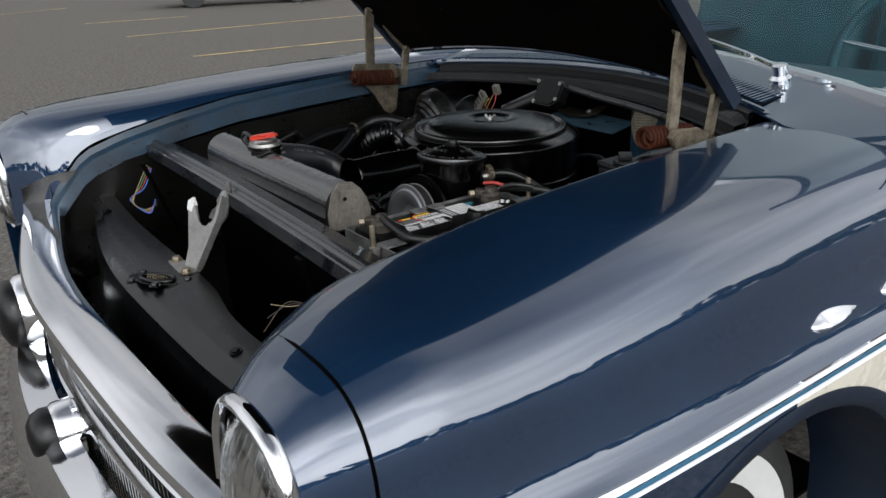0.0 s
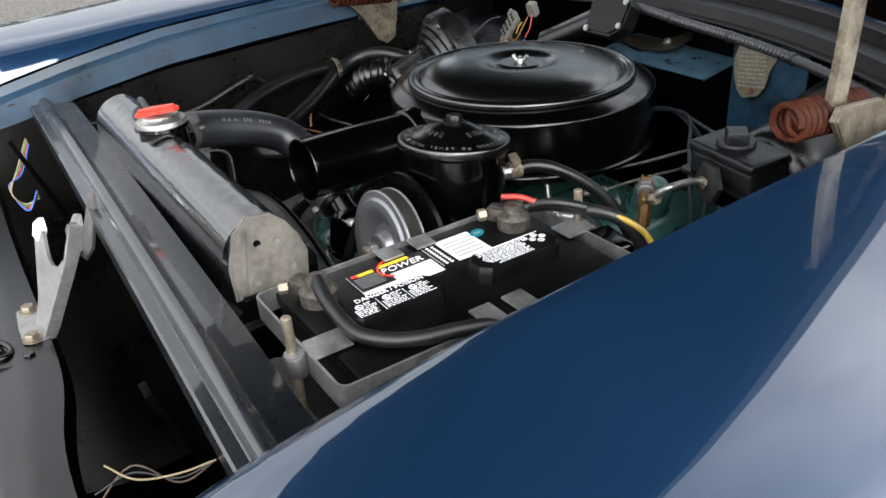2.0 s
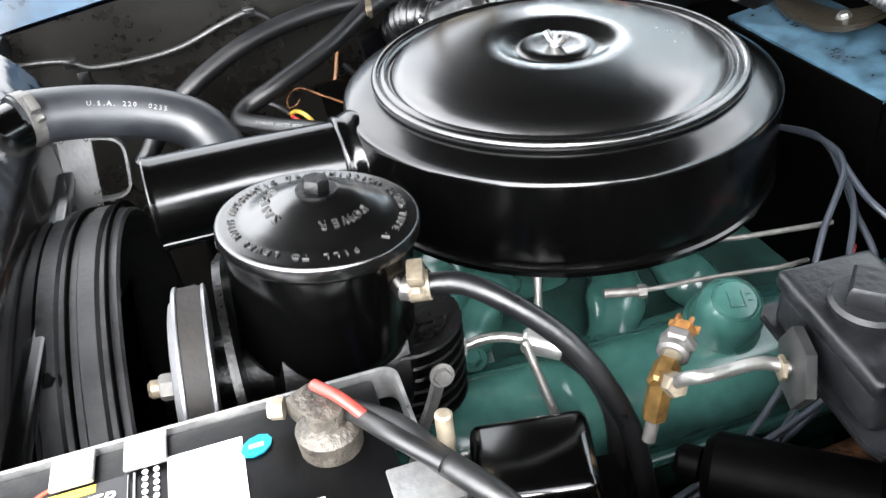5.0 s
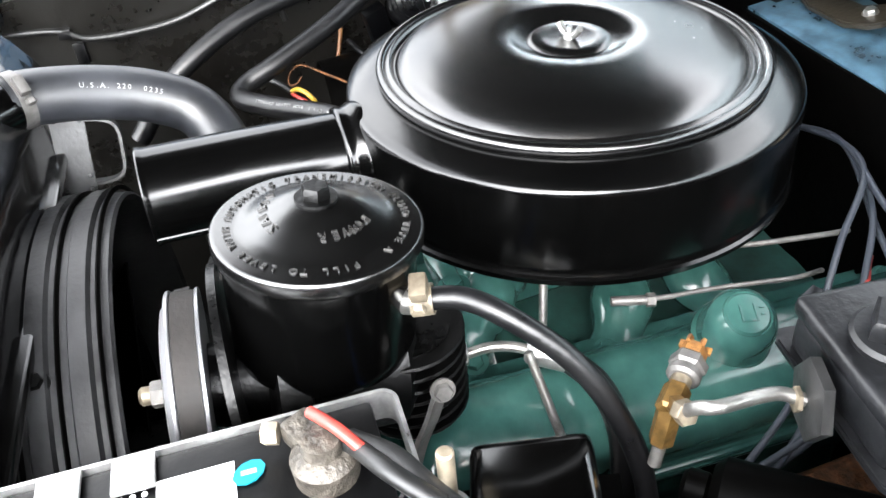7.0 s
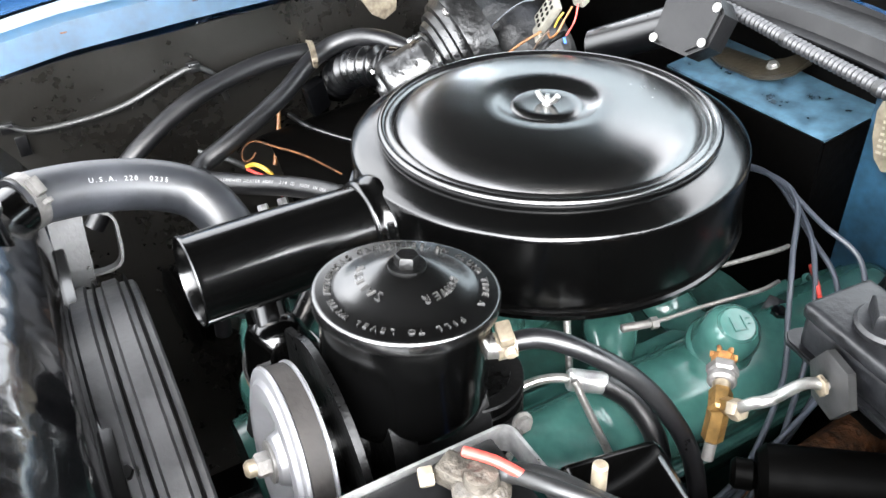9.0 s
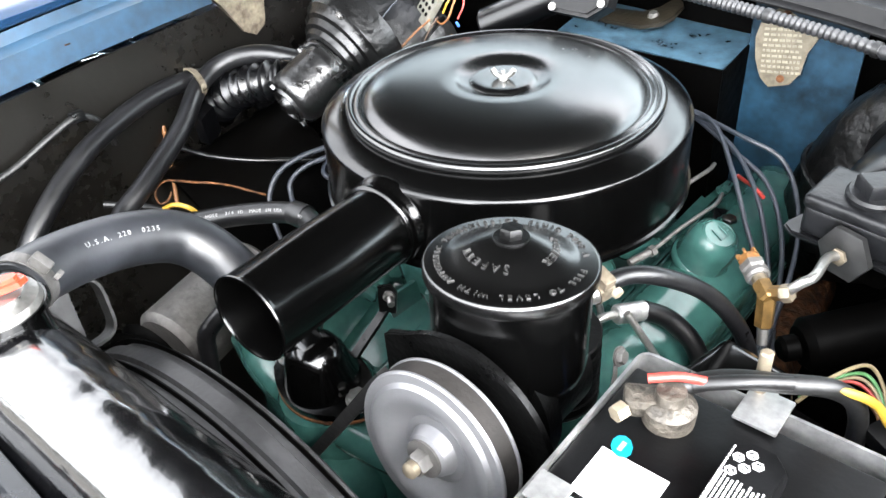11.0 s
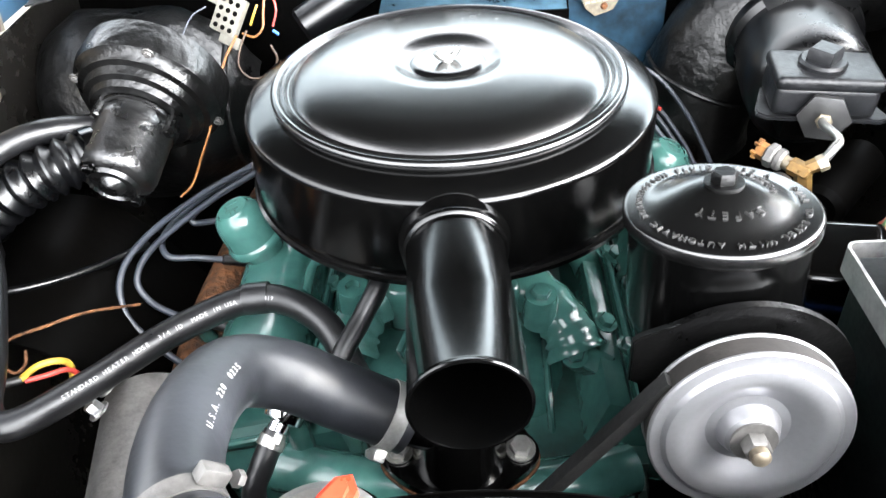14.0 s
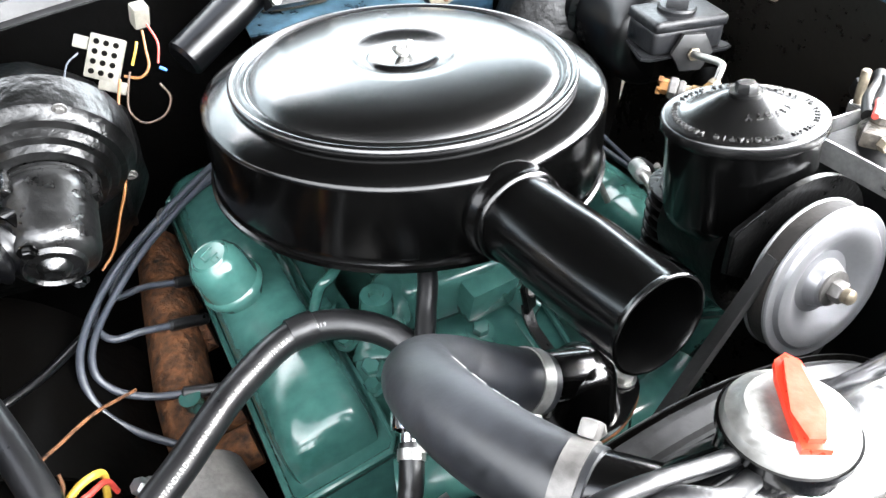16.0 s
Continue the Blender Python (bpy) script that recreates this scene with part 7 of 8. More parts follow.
# ---- hood latch on the deck ----
def build_latch():
    l = thing("hood_latch", (0.0, -0.68, 0.875), "bare grey metal hood latch fork bolted to the deck", "hood latch")
    # a flat y-shaped fork facing the hood, leaning back as it rises
    ex = Vector((1.0, 0.30, 0.0)).normalized()
    ez = Vector((-0.10, 0.34, 0.94)).normalized()
    en = ex.cross(ez).normalized()
    m = Matrix((ex, ez, en)).transposed().to_4x4()
    m = Matrix.Translation((0.012, -0.664, 0.884)) @ m
    fork = [(-0.020, 0.0), (0.018, 0.0), (0.026, 0.012), (0.050, 0.088), (0.056, 0.108), (0.057, 0.130), (0.051, 0.140), (0.042, 0.138), (0.037, 0.128), (0.037, 0.098), (0.032, 0.084), (0.020, 0.075), (0.006, 0.074), (-0.004, 0.080), (-0.012, 0.094), (-0.020, 0.108), (-0.030, 0.114), (-0.036, 0.108), (-0.034, 0.092), (-0.016, 0.034)]
    part("fork", plate(fork, 0.004, m, 0.001), BARE_GREY, l, "bare metal fork with worn paint")
    part("fork_flange", sweep([m @ Vector((0.056, 0.130, 0.002)), m @ Vector((0.052, 0.092, 0.002)), m @ Vector((0.022, 0.004, 0.002))], [(-0.002, -0.001), (0.002, -0.001), (0.002, 0.012), (-0.002, 0.012)], up=en), BARE_GREY, l)
    part("painted_tip", plate([(-0.037, 0.094), (-0.022, 0.090), (-0.018, 0.106), (-0.028, 0.117), (-0.038, 0.110)], 0.007, m @ Matrix.Translation((0, 0, -0.0015)), 0.002), PAPER_WHITE, l, "white painted prong tip")
    part("catch_plate", plate([(-0.034, 0.0), (0.0, -0.006), (0.012, 0.010), (0.010, 0.055), (0.004, 0.068), (-0.006, 0.066), (-0.008, 0.030), (-0.030, 0.014)], 0.003, Matrix.Translation(m @ Vector((0.016, 0.086, -0.030))) @ m.to_3x3().to_4x4(), 0.001), DULL_STEEL, l, "dull steel catch behind the fork")
    part("catch_web", sweep([m @ Vector((0.012, 0.072, -0.001)), m @ Vector((0.000, 0.082, -0.028))], [(-0.012, -0.0015), (0.012, -0.0015), (0.012, 0.0015), (-0.012, 0.0015)], up=en), BARE_GREY, l)
    part("foot", plate([(-0.050, -0.014), (0.014, -0.022), (0.032, -0.012), (0.030, 0.010), (0.010, 0.012), (-0.050, 0.006)], 0.005, Matrix.Translation((0.0, -0.670, 0.882)) @ Euler((0.03, 0, 0.05)).to_matrix().to_4x4(), 0.0015), BARE_GREY, l)
    for x, y in ((-0.040, -0.674), (0.024, -0.680)):
        part("latch_bolt", hexbolt((x, y, 0.886), (0, 0, 1), 0.0075, 0.008, 0.010), BRONZE_DULL, l)
    part("pivot_bolt", hexbolt(m @ Vector((0.047, 0.122, 0.004)), m.to_3x3() @ Vector((0, 0, 1)), 0.007, 0.006, 0.009), DULL_STEEL, l)
    o = thing("latch_guide", (-0.02, -0.74, 0.868), "black oval latch guide ring bolted to the deck", "latch guide")
    mo = Matrix.Translation((0.012, -0.724, 0.8805)) @ Euler((radians(-4), 0, radians(32))).to_matrix().to_4x4()
    base = [(0.050 * math.cos(a) * (1 + 0.16 * abs(math.cos(a)) ** 6), 0.027 * math.sin(a)) for a in np.linspace(0, 2 * math.pi, 33)[:-1]]
    part("base_plate", plate(base, 0.0025, mo, 0.0008), SEMI_BLACK, o, "pressed oval base plate")
    ring = [mo @ Vector((0.031 * math.cos(a), 0.0165 * math.sin(a), 0.004)) for a in np.linspace(0, 2 * math.pi, 49)]
    part("oval_ring", sweep(ring, circle(0.0034, 10), caps=False), SEMI_BLACK, o)
    # a flat black disc, its colour standing for the shade of a well
    part("well", lathe([(0.029, 0.0032), (0.0, 0.0028)], mo @ Matrix.Diagonal((1, 0.52, 1, 1)), 32), BAY_BLACK, o)
    part("return_spring", sweep([mo @ Vector((-0.018 + 0.036 * k / 48, 0.006 * math.cos(k * 0.9), 0.004 + 0.004 * math.sin(k * 0.9))) for k in range(49)], circle(0.0012, 6)), BRONZE_DULL, o)
    for x, y in ((-0.042, 0.014), (-0.030, -0.026), (0.052, 0.010), (0.020, -0.030)):
        part("guide_bolt", hexbolt(mo @ Vector((x, y, 0.002)), (0, 0, 1), 0.0062, 0.006, 0.009), SEMI_BLACK, o)


build_latch()

# ---- ignition wires ----
def lead(pts, label="grey ignition lead with black boot", r=0.0035):
    w = thing("ignition_lead", pts[-1], label, "ignition lead", group="ignition leads")
    part("cable", tube(pts, r, 12, 10), WIRE_GREY, w, "grey cable")
    a, b = Vector(pts[-2]), Vector(pts[-1])
    d = (b - a).normalized()
    part("boot", rod(b - d * 0.012, b + d * 0.03, r * 1.7, 14, bevel=0.002), RUBBER, w, "black rubber plug boot")
    return w


D0 = [(-0.02, 0.22, 0.90), (-0.09, 0.21, 0.90)]
lead(D0 + [(-0.176, 0.17, 0.879), (-0.247, 0.13, 0.857), (-0.296, 0.07, 0.856), (-0.336, 0.0, 0.853), (-0.353, -0.045, 0.840), (-0.348, -0.075, 0.815), (-0.325, -0.09, 0.788), (-0.285, -0.105, 0.758)])
lead(D0 + [(-0.174, 0.17, 0.873), (-0.240, 0.13, 0.850), (-0.288, 0.07, 0.847), (-0.332, 0.0, 0.840), (-0.345, -0.035, 0.825), (-0.333, -0.05, 0.806), (-0.305, -0.06, 0.794), (-0.270, -0.07, 0.792)])
lead(D0 + [(-0.18, 0.165, 0.868), (-0.255, 0.13, 0.848), (-0.307, 0.08, 0.841), (-0.334, 0.03, 0.831), (-0.326, 0.005, 0.820), (-0.297, 0.01, 0.813), (-0.263, 0.02, 0.800)])
lead(D0 + [(-0.18, 0.17, 0.862), (-0.25, 0.138, 0.842), (-0.305, 0.08, 0.832), (-0.312, 0.06, 0.824), (-0.284, 0.075, 0.815), (-0.245, 0.085, 0.800)])
E0 = [(0.00, 0.22, 0.915), (0.075, 0.215, 0.935)]
for k, (dx, dz, up) in enumerate(((0.006, -0.004, 0.0), (0.018, -0.012, 0.016), (-0.012, 0.010, -0.012), (0.026, 0.010, 0.030))):
    lead(E0 + [(0.140 + dx, 0.188 - 0.3 * up, 0.930 + dz), (0.186 + dx, 0.152 + up, 0.912 + dz), (0.220 + dx, 0.118 + up, 0.878 + dz), (0.250 + dx * 0.6, 0.075 + 0.5 * up, 0.842 + dz), (0.282, 0.02 - 0.02 * k, 0.815), (0.292, -0.05 - 0.03 * k, 0.79), (0.262, -0.07 - 0.035 * k, 0.770)], r=0.0026)
tie = thing("cable_tie", (-0.247, 0.13, 0.845), "black cable tie round the leads", "cable tie")
part("tie_band", sweep([Vector((-0.247 + 0.006 * math.cos(a), 0.13 + 0.008 * math.cos(a), 0.852 + 0.011 * math.sin(a))) for a in np.linspace(0, 2 * math.pi, 25)], [(-0.0012, -0.002), (0.0012, -0.002), (0.0012, 0.002), (-0.0012, 0.002)]), WIRE_BLACK, tie)

# dipstick-like wire hook, coloured wires and bright can near the car's right side
hook = single("spring_hook", tube([(-0.315, -0.10, 0.845), (-0.345, -0.135, 0.868), (-0.368, -0.163, 0.878), (-0.386, -0.188, 0.886), (-0.389, -0.203, 0.876), (-0.380, -0.206, 0.866), (-0.374, -0.198, 0.868), (-0.374, -0.190, 0.876)], 0.0014, 8), RUST, "thin rusty wire spring hook", "wire hook")
hn_ = thing("wiring_harness", (-0.36, -0.19, 0.8), "loose coloured wires by the inner fender", "wiring")
wire("yellow_wire", [(-0.378, -0.205, 0.858), (-0.366, -0.197, 0.864), (-0.354, -0.188, 0.861), (-0.350, -0.180, 0.848), (-0.354, -0.18, 0.825)], 0.003, WIRE_YELLOW, "yellow wire", hn_)
wire("red_wire", [(-0.376, -0.205, 0.855), (-0.362, -0.197, 0.853), (-0.350, -0.183, 0.845), (-0.347, -0.173, 0.82)], 0.0024, WIRE_RED, "red wire", hn_)
wire("black_wire", [(-0.43, -0.25, 0.87), (-0.40, -0.22, 0.862), (-0.378, -0.205, 0.857)], 0.004, WIRE_BLACK, "black sleeve", hn_)
wire("orange_wire", [(-0.492, -0.115, 0.90), (-0.485, -0.122, 0.872), (-0.472, -0.132, 0.845), (-0.45, -0.15, 0.81)], 0.003, WIRE_ORANGE, "orange wire", hn_)
al = thing("generator", (-0.285, -0.20, 0.70), "grey generator beside the engine", "generator")
part("generator_body", rod((-0.302, -0.15, 0.765), (-0.275, -0.30, 0.755), 0.050, 40, bevel=0.008), DULL_STEEL, al, "dull grey generator body")
part("terminal", hexbolt((-0.327, -0.178, 0.815), (-0.5, 0, 0.8), 0.007, 0.012, 0.010), ZINC, al)
part("terminal", hexbolt((-0.325, -0.205, 0.815), (-0.5, 0, 0.8), 0.007, 0.012, 0.010), ZINC, al)
part("generator_pulley", lathe([(0, 0), (0.04, 0.0), (0.052, 0.004), (0.044, 0.012), (0.052, 0.020), (0.04, 0.024), (0, 0.024)], axis_frame((-0.266, -0.318, 0.76), (0.17, -0.98, 0)), 40), BAY_BLACK, al)

# drive belt from the pump pulley
belt = thing("drive_belt", (0.09, -0.337, 0.74), "worn black drive belt", "drive belt")
part("belt_span", sweep([(0.1205, -0.3245, 0.969), (0.112, -0.3248, 0.957), (0.04, -0.327, 0.85), (-0.035, -0.328, 0.74)], [(-0.004, -0.005), (0.004, -0.005), (0.005, 0.005), (-0.005, 0.005)]), BELT, belt)
part("belt_span", sweep([(0.2195, -0.3315, 0.900), (0.13, -0.330, 0.76), (0.06, -0.328, 0.66)], [(-0.004, -0.005), (0.004, -0.005), (0.005, 0.005), (-0.005, 0.005)]), BELT, belt)

# ---- pump plumbing ----
ph = thing("return_hose", (0.23, -0.13, 0.85), "black return hose with brass clamp", "steering hose")
PH = spline([(0.205, -0.190, 0.993), (0.214, -0.165, 0.995), (0.230, -0.145, 0.990), (0.252, -0.115, 0.968), (0.270, -0.095, 0.940), (0.286, -0.080, 0.900), (0.296, -0.07, 0.84)], 10)
part("hose", sweep(PH, circle(0.0070, 18)), RUBBER, ph)
part("stub", rod((0.190, -0.208, 0.988), (0.208, -0.184, 0.993), 0.0085, 18), STEEL, ph)
clamp(PH[2], PH[4] - PH[0], 0.0084, ph, 0.013, BRONZE_DULL, (0.2, -0.3, 0.9))
pp = thing("pressure_hose", (0.19, -0.12, 0.85), "bright steel pressure pipe with crimped hose", "steering hose")
part("banjo_nut", hexbolt((0.168, -0.163, 0.902), (0.15, 1, 0), 0.0095, 0.013), ZINC, pp)
part("steel_pipe", tube([(0.170, -0.150, 0.902), (0.173, -0.136, 0.906), (0.178, -0.122, 0.907), (0.184, -0.108, 0.904)], 0.0038, 14), STEEL, pp)
part("crimp_sleeve", rod((0.183, -0.112, 0.905), (0.197, -0.084, 0.898), 0.0090, 24, bevel=0.002), ZINC, pp)
part("rubber_hose", tube([(0.196, -0.086, 0.899), (0.215, -0.07, 0.885), (0.24, -0.065, 0.86), (0.26, -0.07, 0.81)], 0.009, 16), RUBBER, pp)
single("dipstick_tube", rod((0.195, -0.115, 0.915), (0.255, -0.095, 0.82), 0.0032, 14), STEEL, "bright steel dipstick tube", "dipstick")
single("dipstick_tube", rod((0.135, -0.08, 0.93), (0.160, -0.09, 0.87), 0.0032, 14), STEEL, "bright steel tube under the air cleaner", "tube")
vl = thing("vacuum_line", (0.16, 0.03, 0.88), "thin steel vacuum line with fitting", "vacuum line")
part("line", tube([(0.158, -0.020, 0.900), (0.163, 0.006, 0.900), (0.166, 0.037, 0.900), (0.172, 0.075, 0.900), (0.176, 0.105, 0.899), (0.170, 0.135, 0.893)], 0.0020, 10), DULL_STEEL, vl)
part("rear_line", tube([(0.118, 0.060, 0.899), (0.130, 0.095, 0.900), (0.138, 0.135, 0.901), (0.143, 0.160, 0.902), (0.140, 0.18, 0.898)], 0.0024, 10), DULL_STEEL, vl)
part("fitting", rod((0.153, -0.034, 0.8995), (0.1615, -0.007, 0.900), 0.0038, 10, bevel=0.001), DULL_STEEL, vl)
part("collar", rod((0.1610, -0.009, 0.900), (0.1628, -0.003, 0.900), 0.0055, 6), DULL_STEEL, vl)
cb = thing("lead_bracket", (0.205, 0.12, 0.845), "small black ignition lead bracket", "bracket")
part("bracket_plate", plate([(0, 0), (0.045, 0.01), (0.05, 0.02), (0.02, 0.024), (0.014, 0.04), (-0.004, 0.036)], 0.003, Matrix.Translation((0.175, 0.105, 0.862)) @ Euler((0.2, 0.2, 0.3)).to_matrix().to_4x4(), 0.0008), GLOSS_BLACK, cb)
part("bracket_screw", hexbolt((0.185, 0.125, 0.868), (0.1, 0, 1), 0.008, 0.007), GLOSS_BLACK, cb)

# relay box and wiring behind the battery
rb = thing("voltage_regulator", (0.295, -0.145, 0.87), "black regulator box behind the battery", "regulator box")
mrb = Matrix.Translation((0.300, -0.150, 0.905)) @ Euler((radians(8), radians(-6), radians(-18))).to_matrix().to_4x4()
part("cover", box((0.064, 0.072, 0.058), mrb @ Matrix.Translation((0, 0, -0.004)), 0.009, seg=3), GLOSS_BLACK, rb)
part("base", box((0.09, 0.10, 0.006), mrb @ Matrix.Translation((0, 0, -0.034)), 0.001), BAY_BLACK, rb)
bc = thing("battery_cable", (0.36, -0.22, 0.97), "black battery cable with taped yellow lead", "battery cable")
part("black_cable", tube([(0.298, -0.245, 1.000), (0.318, -0.228, 1.004), (0.345, -0.215, 1.006), (0.372, -0.195, 1.000), (0.385, -0.178, 0.975), (0.388, -0.17, 0.93), (0.38, -0.16, 0.86)], 0.0062, 14), WIRE_BLACK, bc)
part("red_wire", tube([(0.283, -0.260, 1.010), (0.298, -0.250, 1.012), (0.312, -0.240, 1.008)], 0.0030, 10), WIRE_RED, bc, "short red wire")
part("yellow_wire", tube([(0.352, -0.212, 1.006), (0.372, -0.198, 1.003), (0.392, -0.182, 0.990), (0.404, -0.172, 0.968)], 0.0030, 12), WIRE_YELLOW, bc, "yellow sleeved lead")
part("black_wire", tube([(0.305, -0.243, 1.004), (0.33, -0.232, 1.012), (0.352, -0.214, 1.009)], 0.0046, 12), WIRE_BLACK, bc)
part("connector", box((0.020, 0.034, 0.018), Matrix.Translation((0.408, -0.164, 0.958)) @ Euler((0.3, 0.1, -0.5)).to_matrix().to_4x4(), 0.003), PLASTIC_HI, bc, "black plastic connector")
gc = thing("battery_cable", (0.36, -0.45, 0.97), "black ground cable on the battery top", "battery cable")
part("black_cable", tube([(0.300, -0.468, 1.003), (0.325, -0.474, 1.003), (0.352, -0.476, 0.999), (0.378, -0.473, 0.994), (0.398, -0.458, 0.992), (0.414, -0.437, 0.993), (0.424, -0.405, 0.993), (0.432, -0.380, 0.988), (0.439, -0.365, 0.965), (0.442, -0.36, 0.90)], 0.0062, 14), WIRE_BLACK, gc)
lw = thing("wiring_harness", (0.36, -0.13, 0.9), "bundle of red, green and tan wires", "wiring")
for nm, mat_, off in (("red_wire", WIRE_RED, 0.0), ("green_wire", WIRE_GREEN, 0.006), ("tan_wire", WIRE_TAN, 0.011), ("orange_wire", WIRE_ORANGE, -0.005), ("tan_wire", WIRE_TAN, 0.003)):
    wire(nm, [(0.340, -0.110 - off, 0.905), (0.356, -0.096 - off * 0.6, 0.915 + off), (0.374, -0.088 + off, 0.915 + off), (0.392, -0.098 + off, 0.905), (0.400, -0.118 - off, 0.88)], 0.0015, mat_, nm.replace("_", " "), lw)
wire("red_wire", [(0.168, 0.180, 0.892), (0.181, 0.166, 0.897), (0.198, 0.150, 0.902), (0.212, 0.136, 0.903)], 0.0022, WIRE_RED, "red wire", lw)
wire("blue_wire", [(0.40, -0.20, 0.90), (0.36, -0.21, 0.885), (0.30, -0.20, 0.87), (0.24, -0.20, 0.84)], 0.004, WIRE_BLUE, "dark blue wire", lw)
# bracket on the radiator over the shroud
fb = thing("shroud_bracket", (-0.15, -0.40, 0.9), "black perforated bracket over the shroud", "bracket")
mfb = Matrix.Translation((-0.172, -0.424, 0.936)) @ Matrix((Vector((0.0, 0.99, -0.12)).normalized(), Vector((-0.30, 0.10, 0.95)).normalized(), Vector((0.95, 0.04, 0.30)).normalized())).transposed().to_4x4()
loop = [mfb @ Vector((0.043 * math.copysign(abs(math.cos(a)) ** 0.45, math.cos(a)), 0.030 * math.copysign(abs(math.sin(a)) ** 0.45, math.sin(a)), 0)) for a in np.linspace(0, 2 * math.pi, 65)]
part("loop", sweep(loop, [(-0.0014, -0.008), (0.0014, -0.008), (0.0014, 0.008), (-0.0014, 0.008)], up=(0.95, 0.04, 0.3)), BRACKET_GREY, fb)
strap_b = part("strap", plate([(-0.015, -0.040), (0.015, -0.040), (0.015, 0.034), (-0.015, 0.034)], 0.003, mfb @ Matrix.Translation((0, 0, 0.006)), 0.0008), BRACKET_GREY, fb)
# no opening is cut: a black disc paints the hole's dark
part("hole", lathe([(0.0045, 0), (0, 0)], mfb @ Matrix.Translation((0, 0.002, 0.0095)), 16), PRINT_BLACK, strap_b)
for x in (-0.011, 0.011):
    for y in (-0.034, -0.022, 0.030):
        part("rivet", lathe([(0.0022, 0), (0.0016, 0.0012), (0, 0.0015)], mfb @ Matrix.Translation((x, y, 0.009)), 10), BRACKET_GREY, strap_b)

# panel wiring and clips along the car's right inner fender
pw = thing("panel_wire", (-0.48, -0.33, 0.92), "black loom clipped along the inner fender", "wiring")
part("loom", tube([(-0.474, -0.52, 0.95), (-0.474, -0.46, 0.944), (-0.474, -0.43, 0.930), (-0.474, -0.37, 0.929), (-0.474, -0.317, 0.936), (-0.474, -0.259, 0.956), (-0.474, -0.225, 0.964), (-0.476, -0.20, 0.945), (-0.48, -0.19, 0.91)], 0.0042, 12), WIRE_BLACK, pw)
for y, z in ((-0.455, 0.940), (-0.225, 0.964)):
    part("clip", box((0.012, 0.016, 0.012), Matrix.Translation((-0.476, y, z)), 0.002), SATIN_BLACK, pw)
part("tab", box((0.004, 0.014, 0.026), Matrix.Translation((-0.478, -0.445, 0.912)), 0.001), SATIN_BLACK, pw)
for side in (-1,):
    for y in (-0.60, -0.52, -0.362, -0.204, -0.05):
        x0, z0 = lerp_table(EDGE, y)
        bolt = single("flange_bolt", hexbolt(((x0 - 0.014) * side, y, z0 - 0.022), (0, 0, 1), 0.0065, 0.006, 0.009), RUST, "rusty flange bolt on the fender lip", "bolt", group="flange bolts")
# loose wires by the lamp buckets
lo = thing("wiring_harness", (-0.33, -0.62, 0.85), "loose lamp wires below the cross bar", "wiring")
for k, mt in enumerate((WIRE_TAN, WIRE_GREEN, WIRE_RED, WIRE_BLUE)):
    wire("lamp_wire", [(-0.40 + 0.01 * k, -0.60, 0.97), (-0.41 + 0.012 * k, -0.62, 0.93), (-0.395 - 0.008 * k, -0.64, 0.90), (-0.36 + 0.01 * k, -0.63, 0.89), (-0.34, -0.61, 0.90 + 0.004 * k)], 0.0012, mt, "lamp wire", lo)
lo2 = thing("wiring_harness", (0.36, -0.66, 0.85), "loose lamp wires beside the deck", "wiring")
for k, mt in enumerate((WIRE_TAN, WIRE_BLACK, WIRE_BROWN)):
    wire("lamp_wire", [(0.40, -0.60, 0.955), (0.385, -0.625, 0.945 - 0.004 * k), (0.36 - 0.008 * k, -0.65, 0.935), (0.325 + 0.012 * k, -0.665 - 0.012 * k, 0.93 - 0.012 * k)], 0.0008, mt, "lamp wire", lo2)

# conduit along the cowl lip
cd = thing("wiring_conduit", (0.1, 0.285, 1.05), "ribbed grey wiring conduit under the cowl", "conduit")
cpath = spline([(-0.22, 0.262, 1.068), (-0.05, 0.256, 1.062), (0.06, 0.243, 1.056), (0.16, 0.228, 1.053), (0.27, 0.205, 1.048), (0.42, 0.165, 1.035)], 34)
part("ribbed_tube", sweep(cpath, circle(0.0058, 12), scales=[1.0 + 0.26 * (i % 2) for i in range(len(cpath))]), CONDUIT, cd)
for i in (20, 60, 100, 135):
    part("conduit_tie", lathe([(0.0062, -0.003), (0.0078, -0.003), (0.0078, 0.003), (0.0062, 0.003)], axis_frame(cpath[i], cpath[i + 1] - cpath[i]), 20, closed=True), WIRE_BLACK, cd)

# ---- the lot beyond ----
for a, b in (((-14.25, 3.16, 0), (-14.41, 8.41, 0)), ((-10.26, 2.95, 0), (-10.09, 6.21, 0)), ((-18.31, 3.4, 0), (-18.12, 5.65, 0)), ((-24.12, 2.58, 0), (-25.25, 4.58, 0)), ((-7.4, 5.0, 0), (-6.6, 9.0, 0))):
    lot_line(a, b)


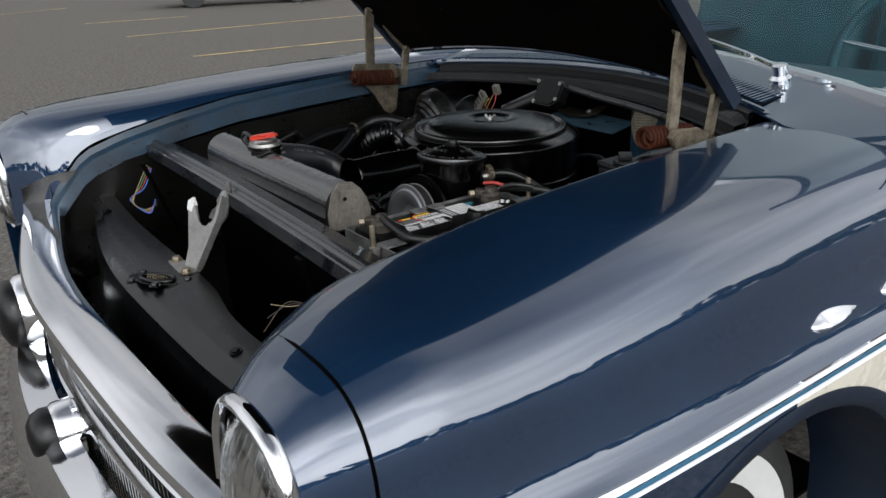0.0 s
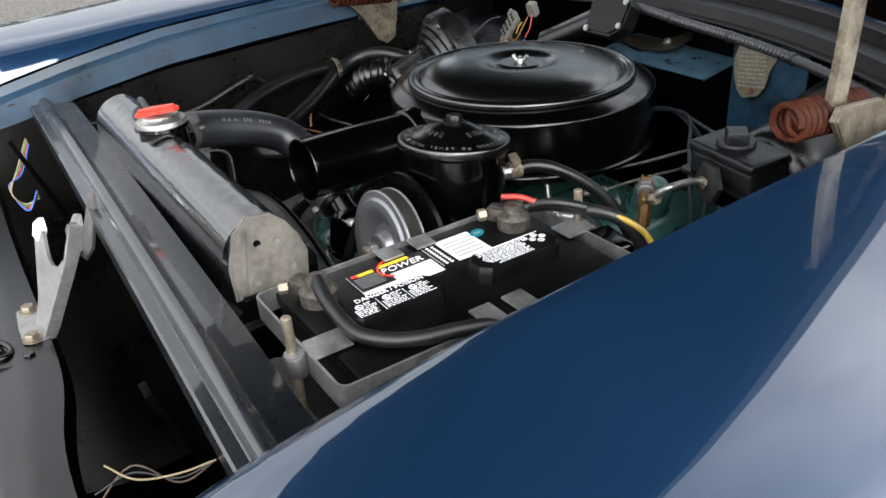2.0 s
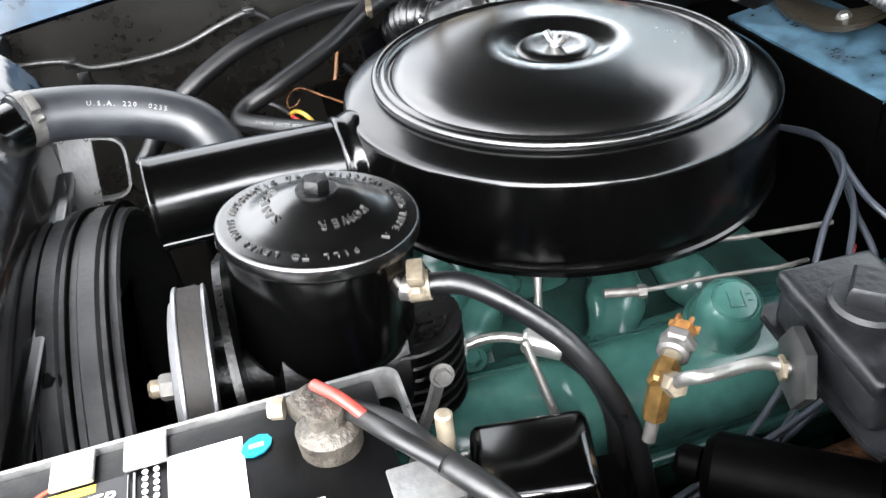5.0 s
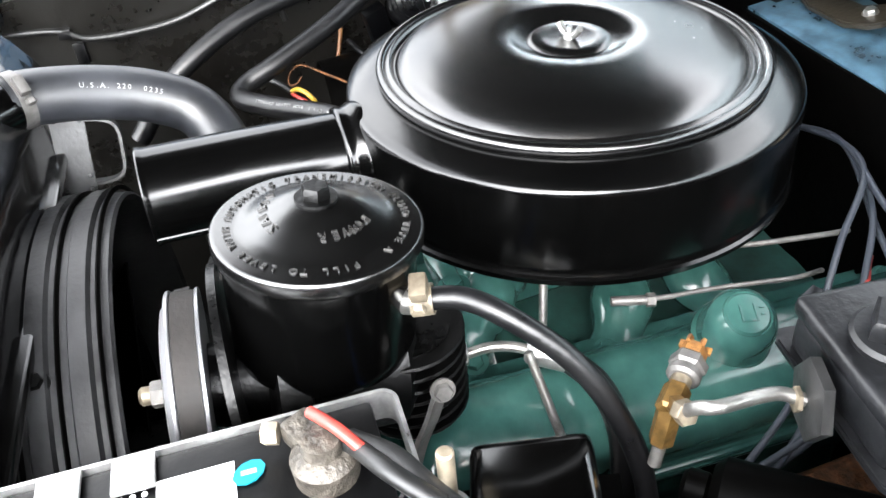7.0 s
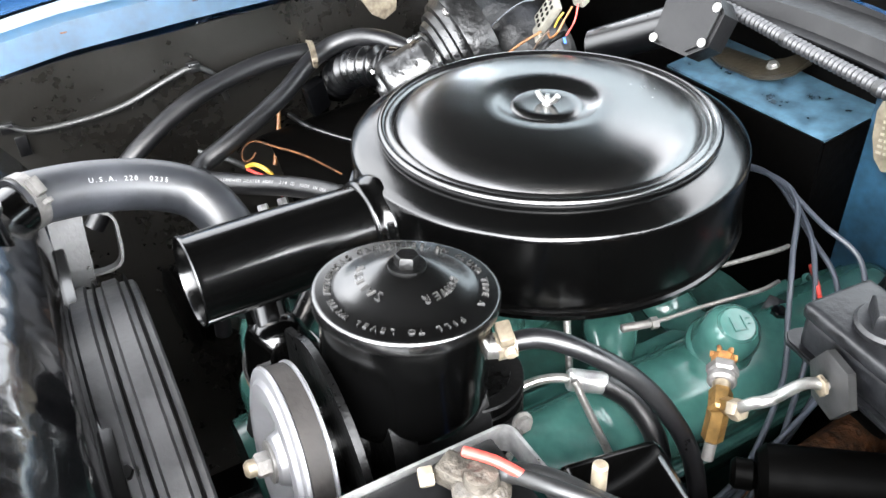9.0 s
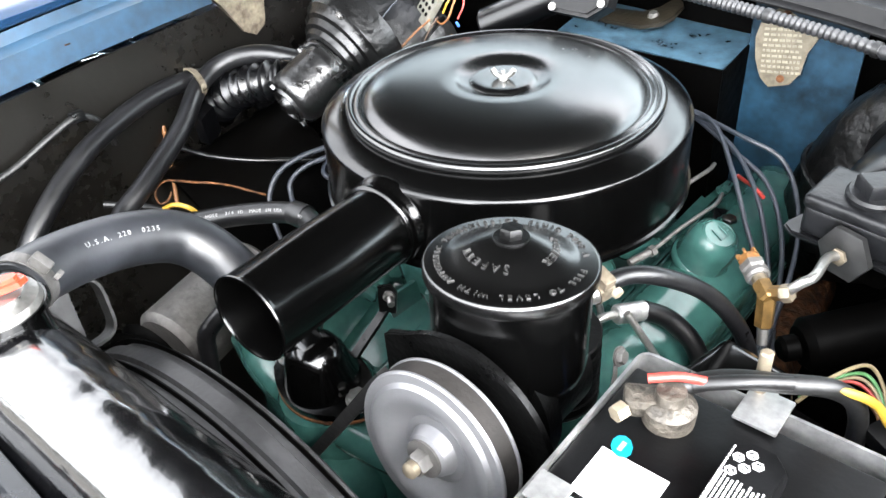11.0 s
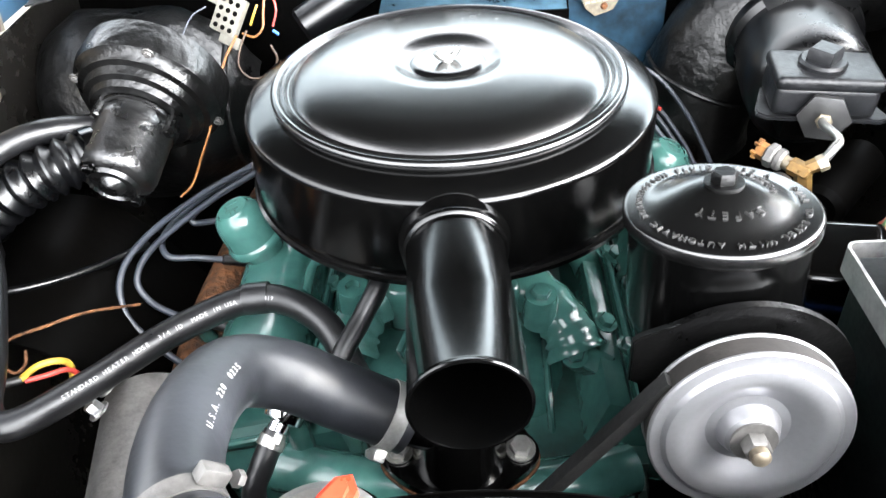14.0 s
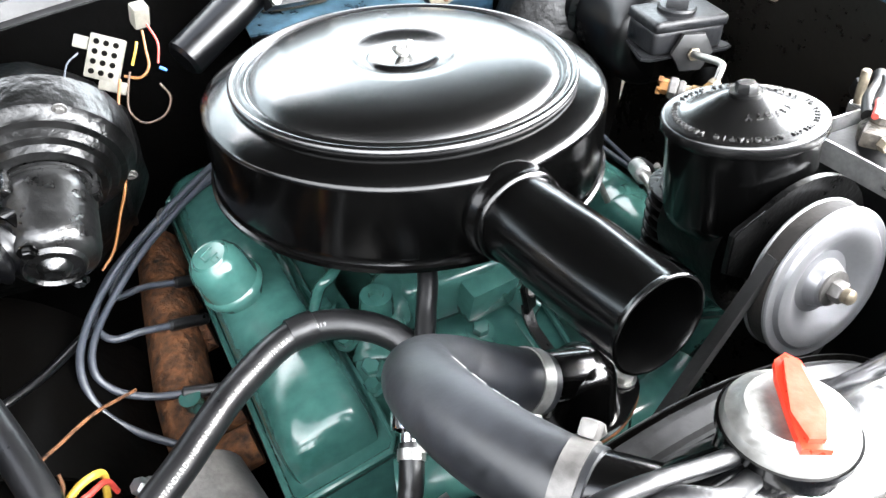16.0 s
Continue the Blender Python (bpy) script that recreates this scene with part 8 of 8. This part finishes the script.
def parked_car(at, yaw, mat_, label):
    c = thing("parked_car", at, label, "car")
    m = Matrix.Translation(at) @ Matrix.Rotation(yaw, 4, "Z")
    sec = [(-2.3, 0.35), (-2.32, 0.62), (-2.1, 0.80), (-1.2, 0.90), (-0.7, 1.0), (-0.1, 1.40), (1.0, 1.42), (1.7, 1.0), (2.2, 0.92), (2.3, 0.6), (2.25, 0.35)]
    rows = [[m @ Vector((x, y * (1 if z < 1.05 else 0.82), z)) for x, z in sec] for y in (-0.86, -0.82, 0, 0.82, 0.86)]
    bm = skin(rows)
    for r in (rows[0], rows[-1]):
        bm.faces.new([bm.verts.new(p) for p in r])
    part("body", bm, mat_, c)
    part("underside", box((4.4, 1.5, 0.1), m @ Matrix.Translation((0, 0, 0.30))), BAY_BLACK, c)
    for x in (-1.45, 1.4):
        for y in (-0.78, 0.78):
            w = part("wheel", lathe([(0, -0.1), (0.2, -0.1), (0.32, -0.09), (0.33, 0), (0.32, 0.09), (0.2, 0.1), (0, 0.1)], axis_frame(m @ Vector((x, y, 0.33)), m.to_3x3() @ Vector((0, 1, 0))), 28), TYRE, c)


parked_car((-21.5, 8.6, 0), radians(72), SATIN_BLACK, "dark parked car across the lot")


# ---- unseen far trees added round the lot to cut low sky light ----
def tree_line(cx, cy, length, yaw, height, seed, label):
    """A distant row of tree clumps of uneven height, added out of view to block low sky."""
    rnd = random.Random(seed)
    bm = bmesh.new()
    d = Vector((math.cos(yaw), math.sin(yaw), 0))
    n_ = Vector((-d.y, d.x, 0))
    k = -length / 2
    while k < length / 2:
        h = height * rnd.uniform(0.55, 1.1)
        c = Vector((cx, cy, 0)) + d * k + n_ * rnd.uniform(-2, 2)
        for _ in range(9):
            r = rnd.uniform(0.9, 2.0)
            p = c + Vector((rnd.gauss(0, 1.6), rnd.gauss(0, 1.6), rnd.uniform(0.25, 0.95) * h))
            bmesh.ops.create_icosphere(bm, subdivisions=1, radius=r, matrix=Matrix.Translation(p) @ Matrix.Diagonal((1.0, 1.0, rnd.uniform(0.6, 1.0), 1)))
        rod(c, c + Vector((0, 0, h * 0.6)), 0.25, 6, bm)
        k += rnd.uniform(2.5, 5.5)
    for v in bm.verts:
        v.co += Vector((noise.noise(v.co * 0.9), noise.noise(v.co * 0.9 + Vector((9, 0, 0))), noise.noise(v.co * 0.9 + Vector((0, 9, 0))))) * 0.7
    return single("tree_line", bm, FOLIAGE, label, "trees", kind="stuff")


FOLIAGE = mat("dark_foliage", (0.035, 0.05, 0.02), 0.8, var=0.5, scale=0.5, fine=6, bump=0.3)
tree_line(62, -4, 150, radians(90), 6, 3, "unseen dark row of trees added beyond the lot to block low sky")
tree_line(0, -62, 150, 0, 6, 4, "unseen dark row of trees added beyond the lot to block low sky")
tree_line(-60, 10, 110, radians(90), 9, 5, "unseen dark row of trees added beyond the lot to block low sky")
tree_line(0, 60, 130, 0, 10, 6, "unseen dark row of trees added beyond the lot to block low sky")


# small brackets round the pump and battery
sb = thing("pump_strut", (0.225, -0.200, 0.86), "bent bright steel strut beside the pump", "bracket")
part("strut_bar", sweep(spline([(0.222, -0.182, 0.935), (0.226, -0.190, 0.915), (0.226, -0.200, 0.890), (0.238, -0.212, 0.868), (0.246, -0.222, 0.86)], 5), [(-0.0016, -0.005), (0.0016, -0.005), (0.0016, 0.005), (-0.0016, 0.005)]), DULL_STEEL, sb)
part("strut_bolt", hexbolt((0.224, -0.182, 0.934), (0.9, 0, 0.3), 0.006, 0.006, 0.008), DULL_STEEL, sb)
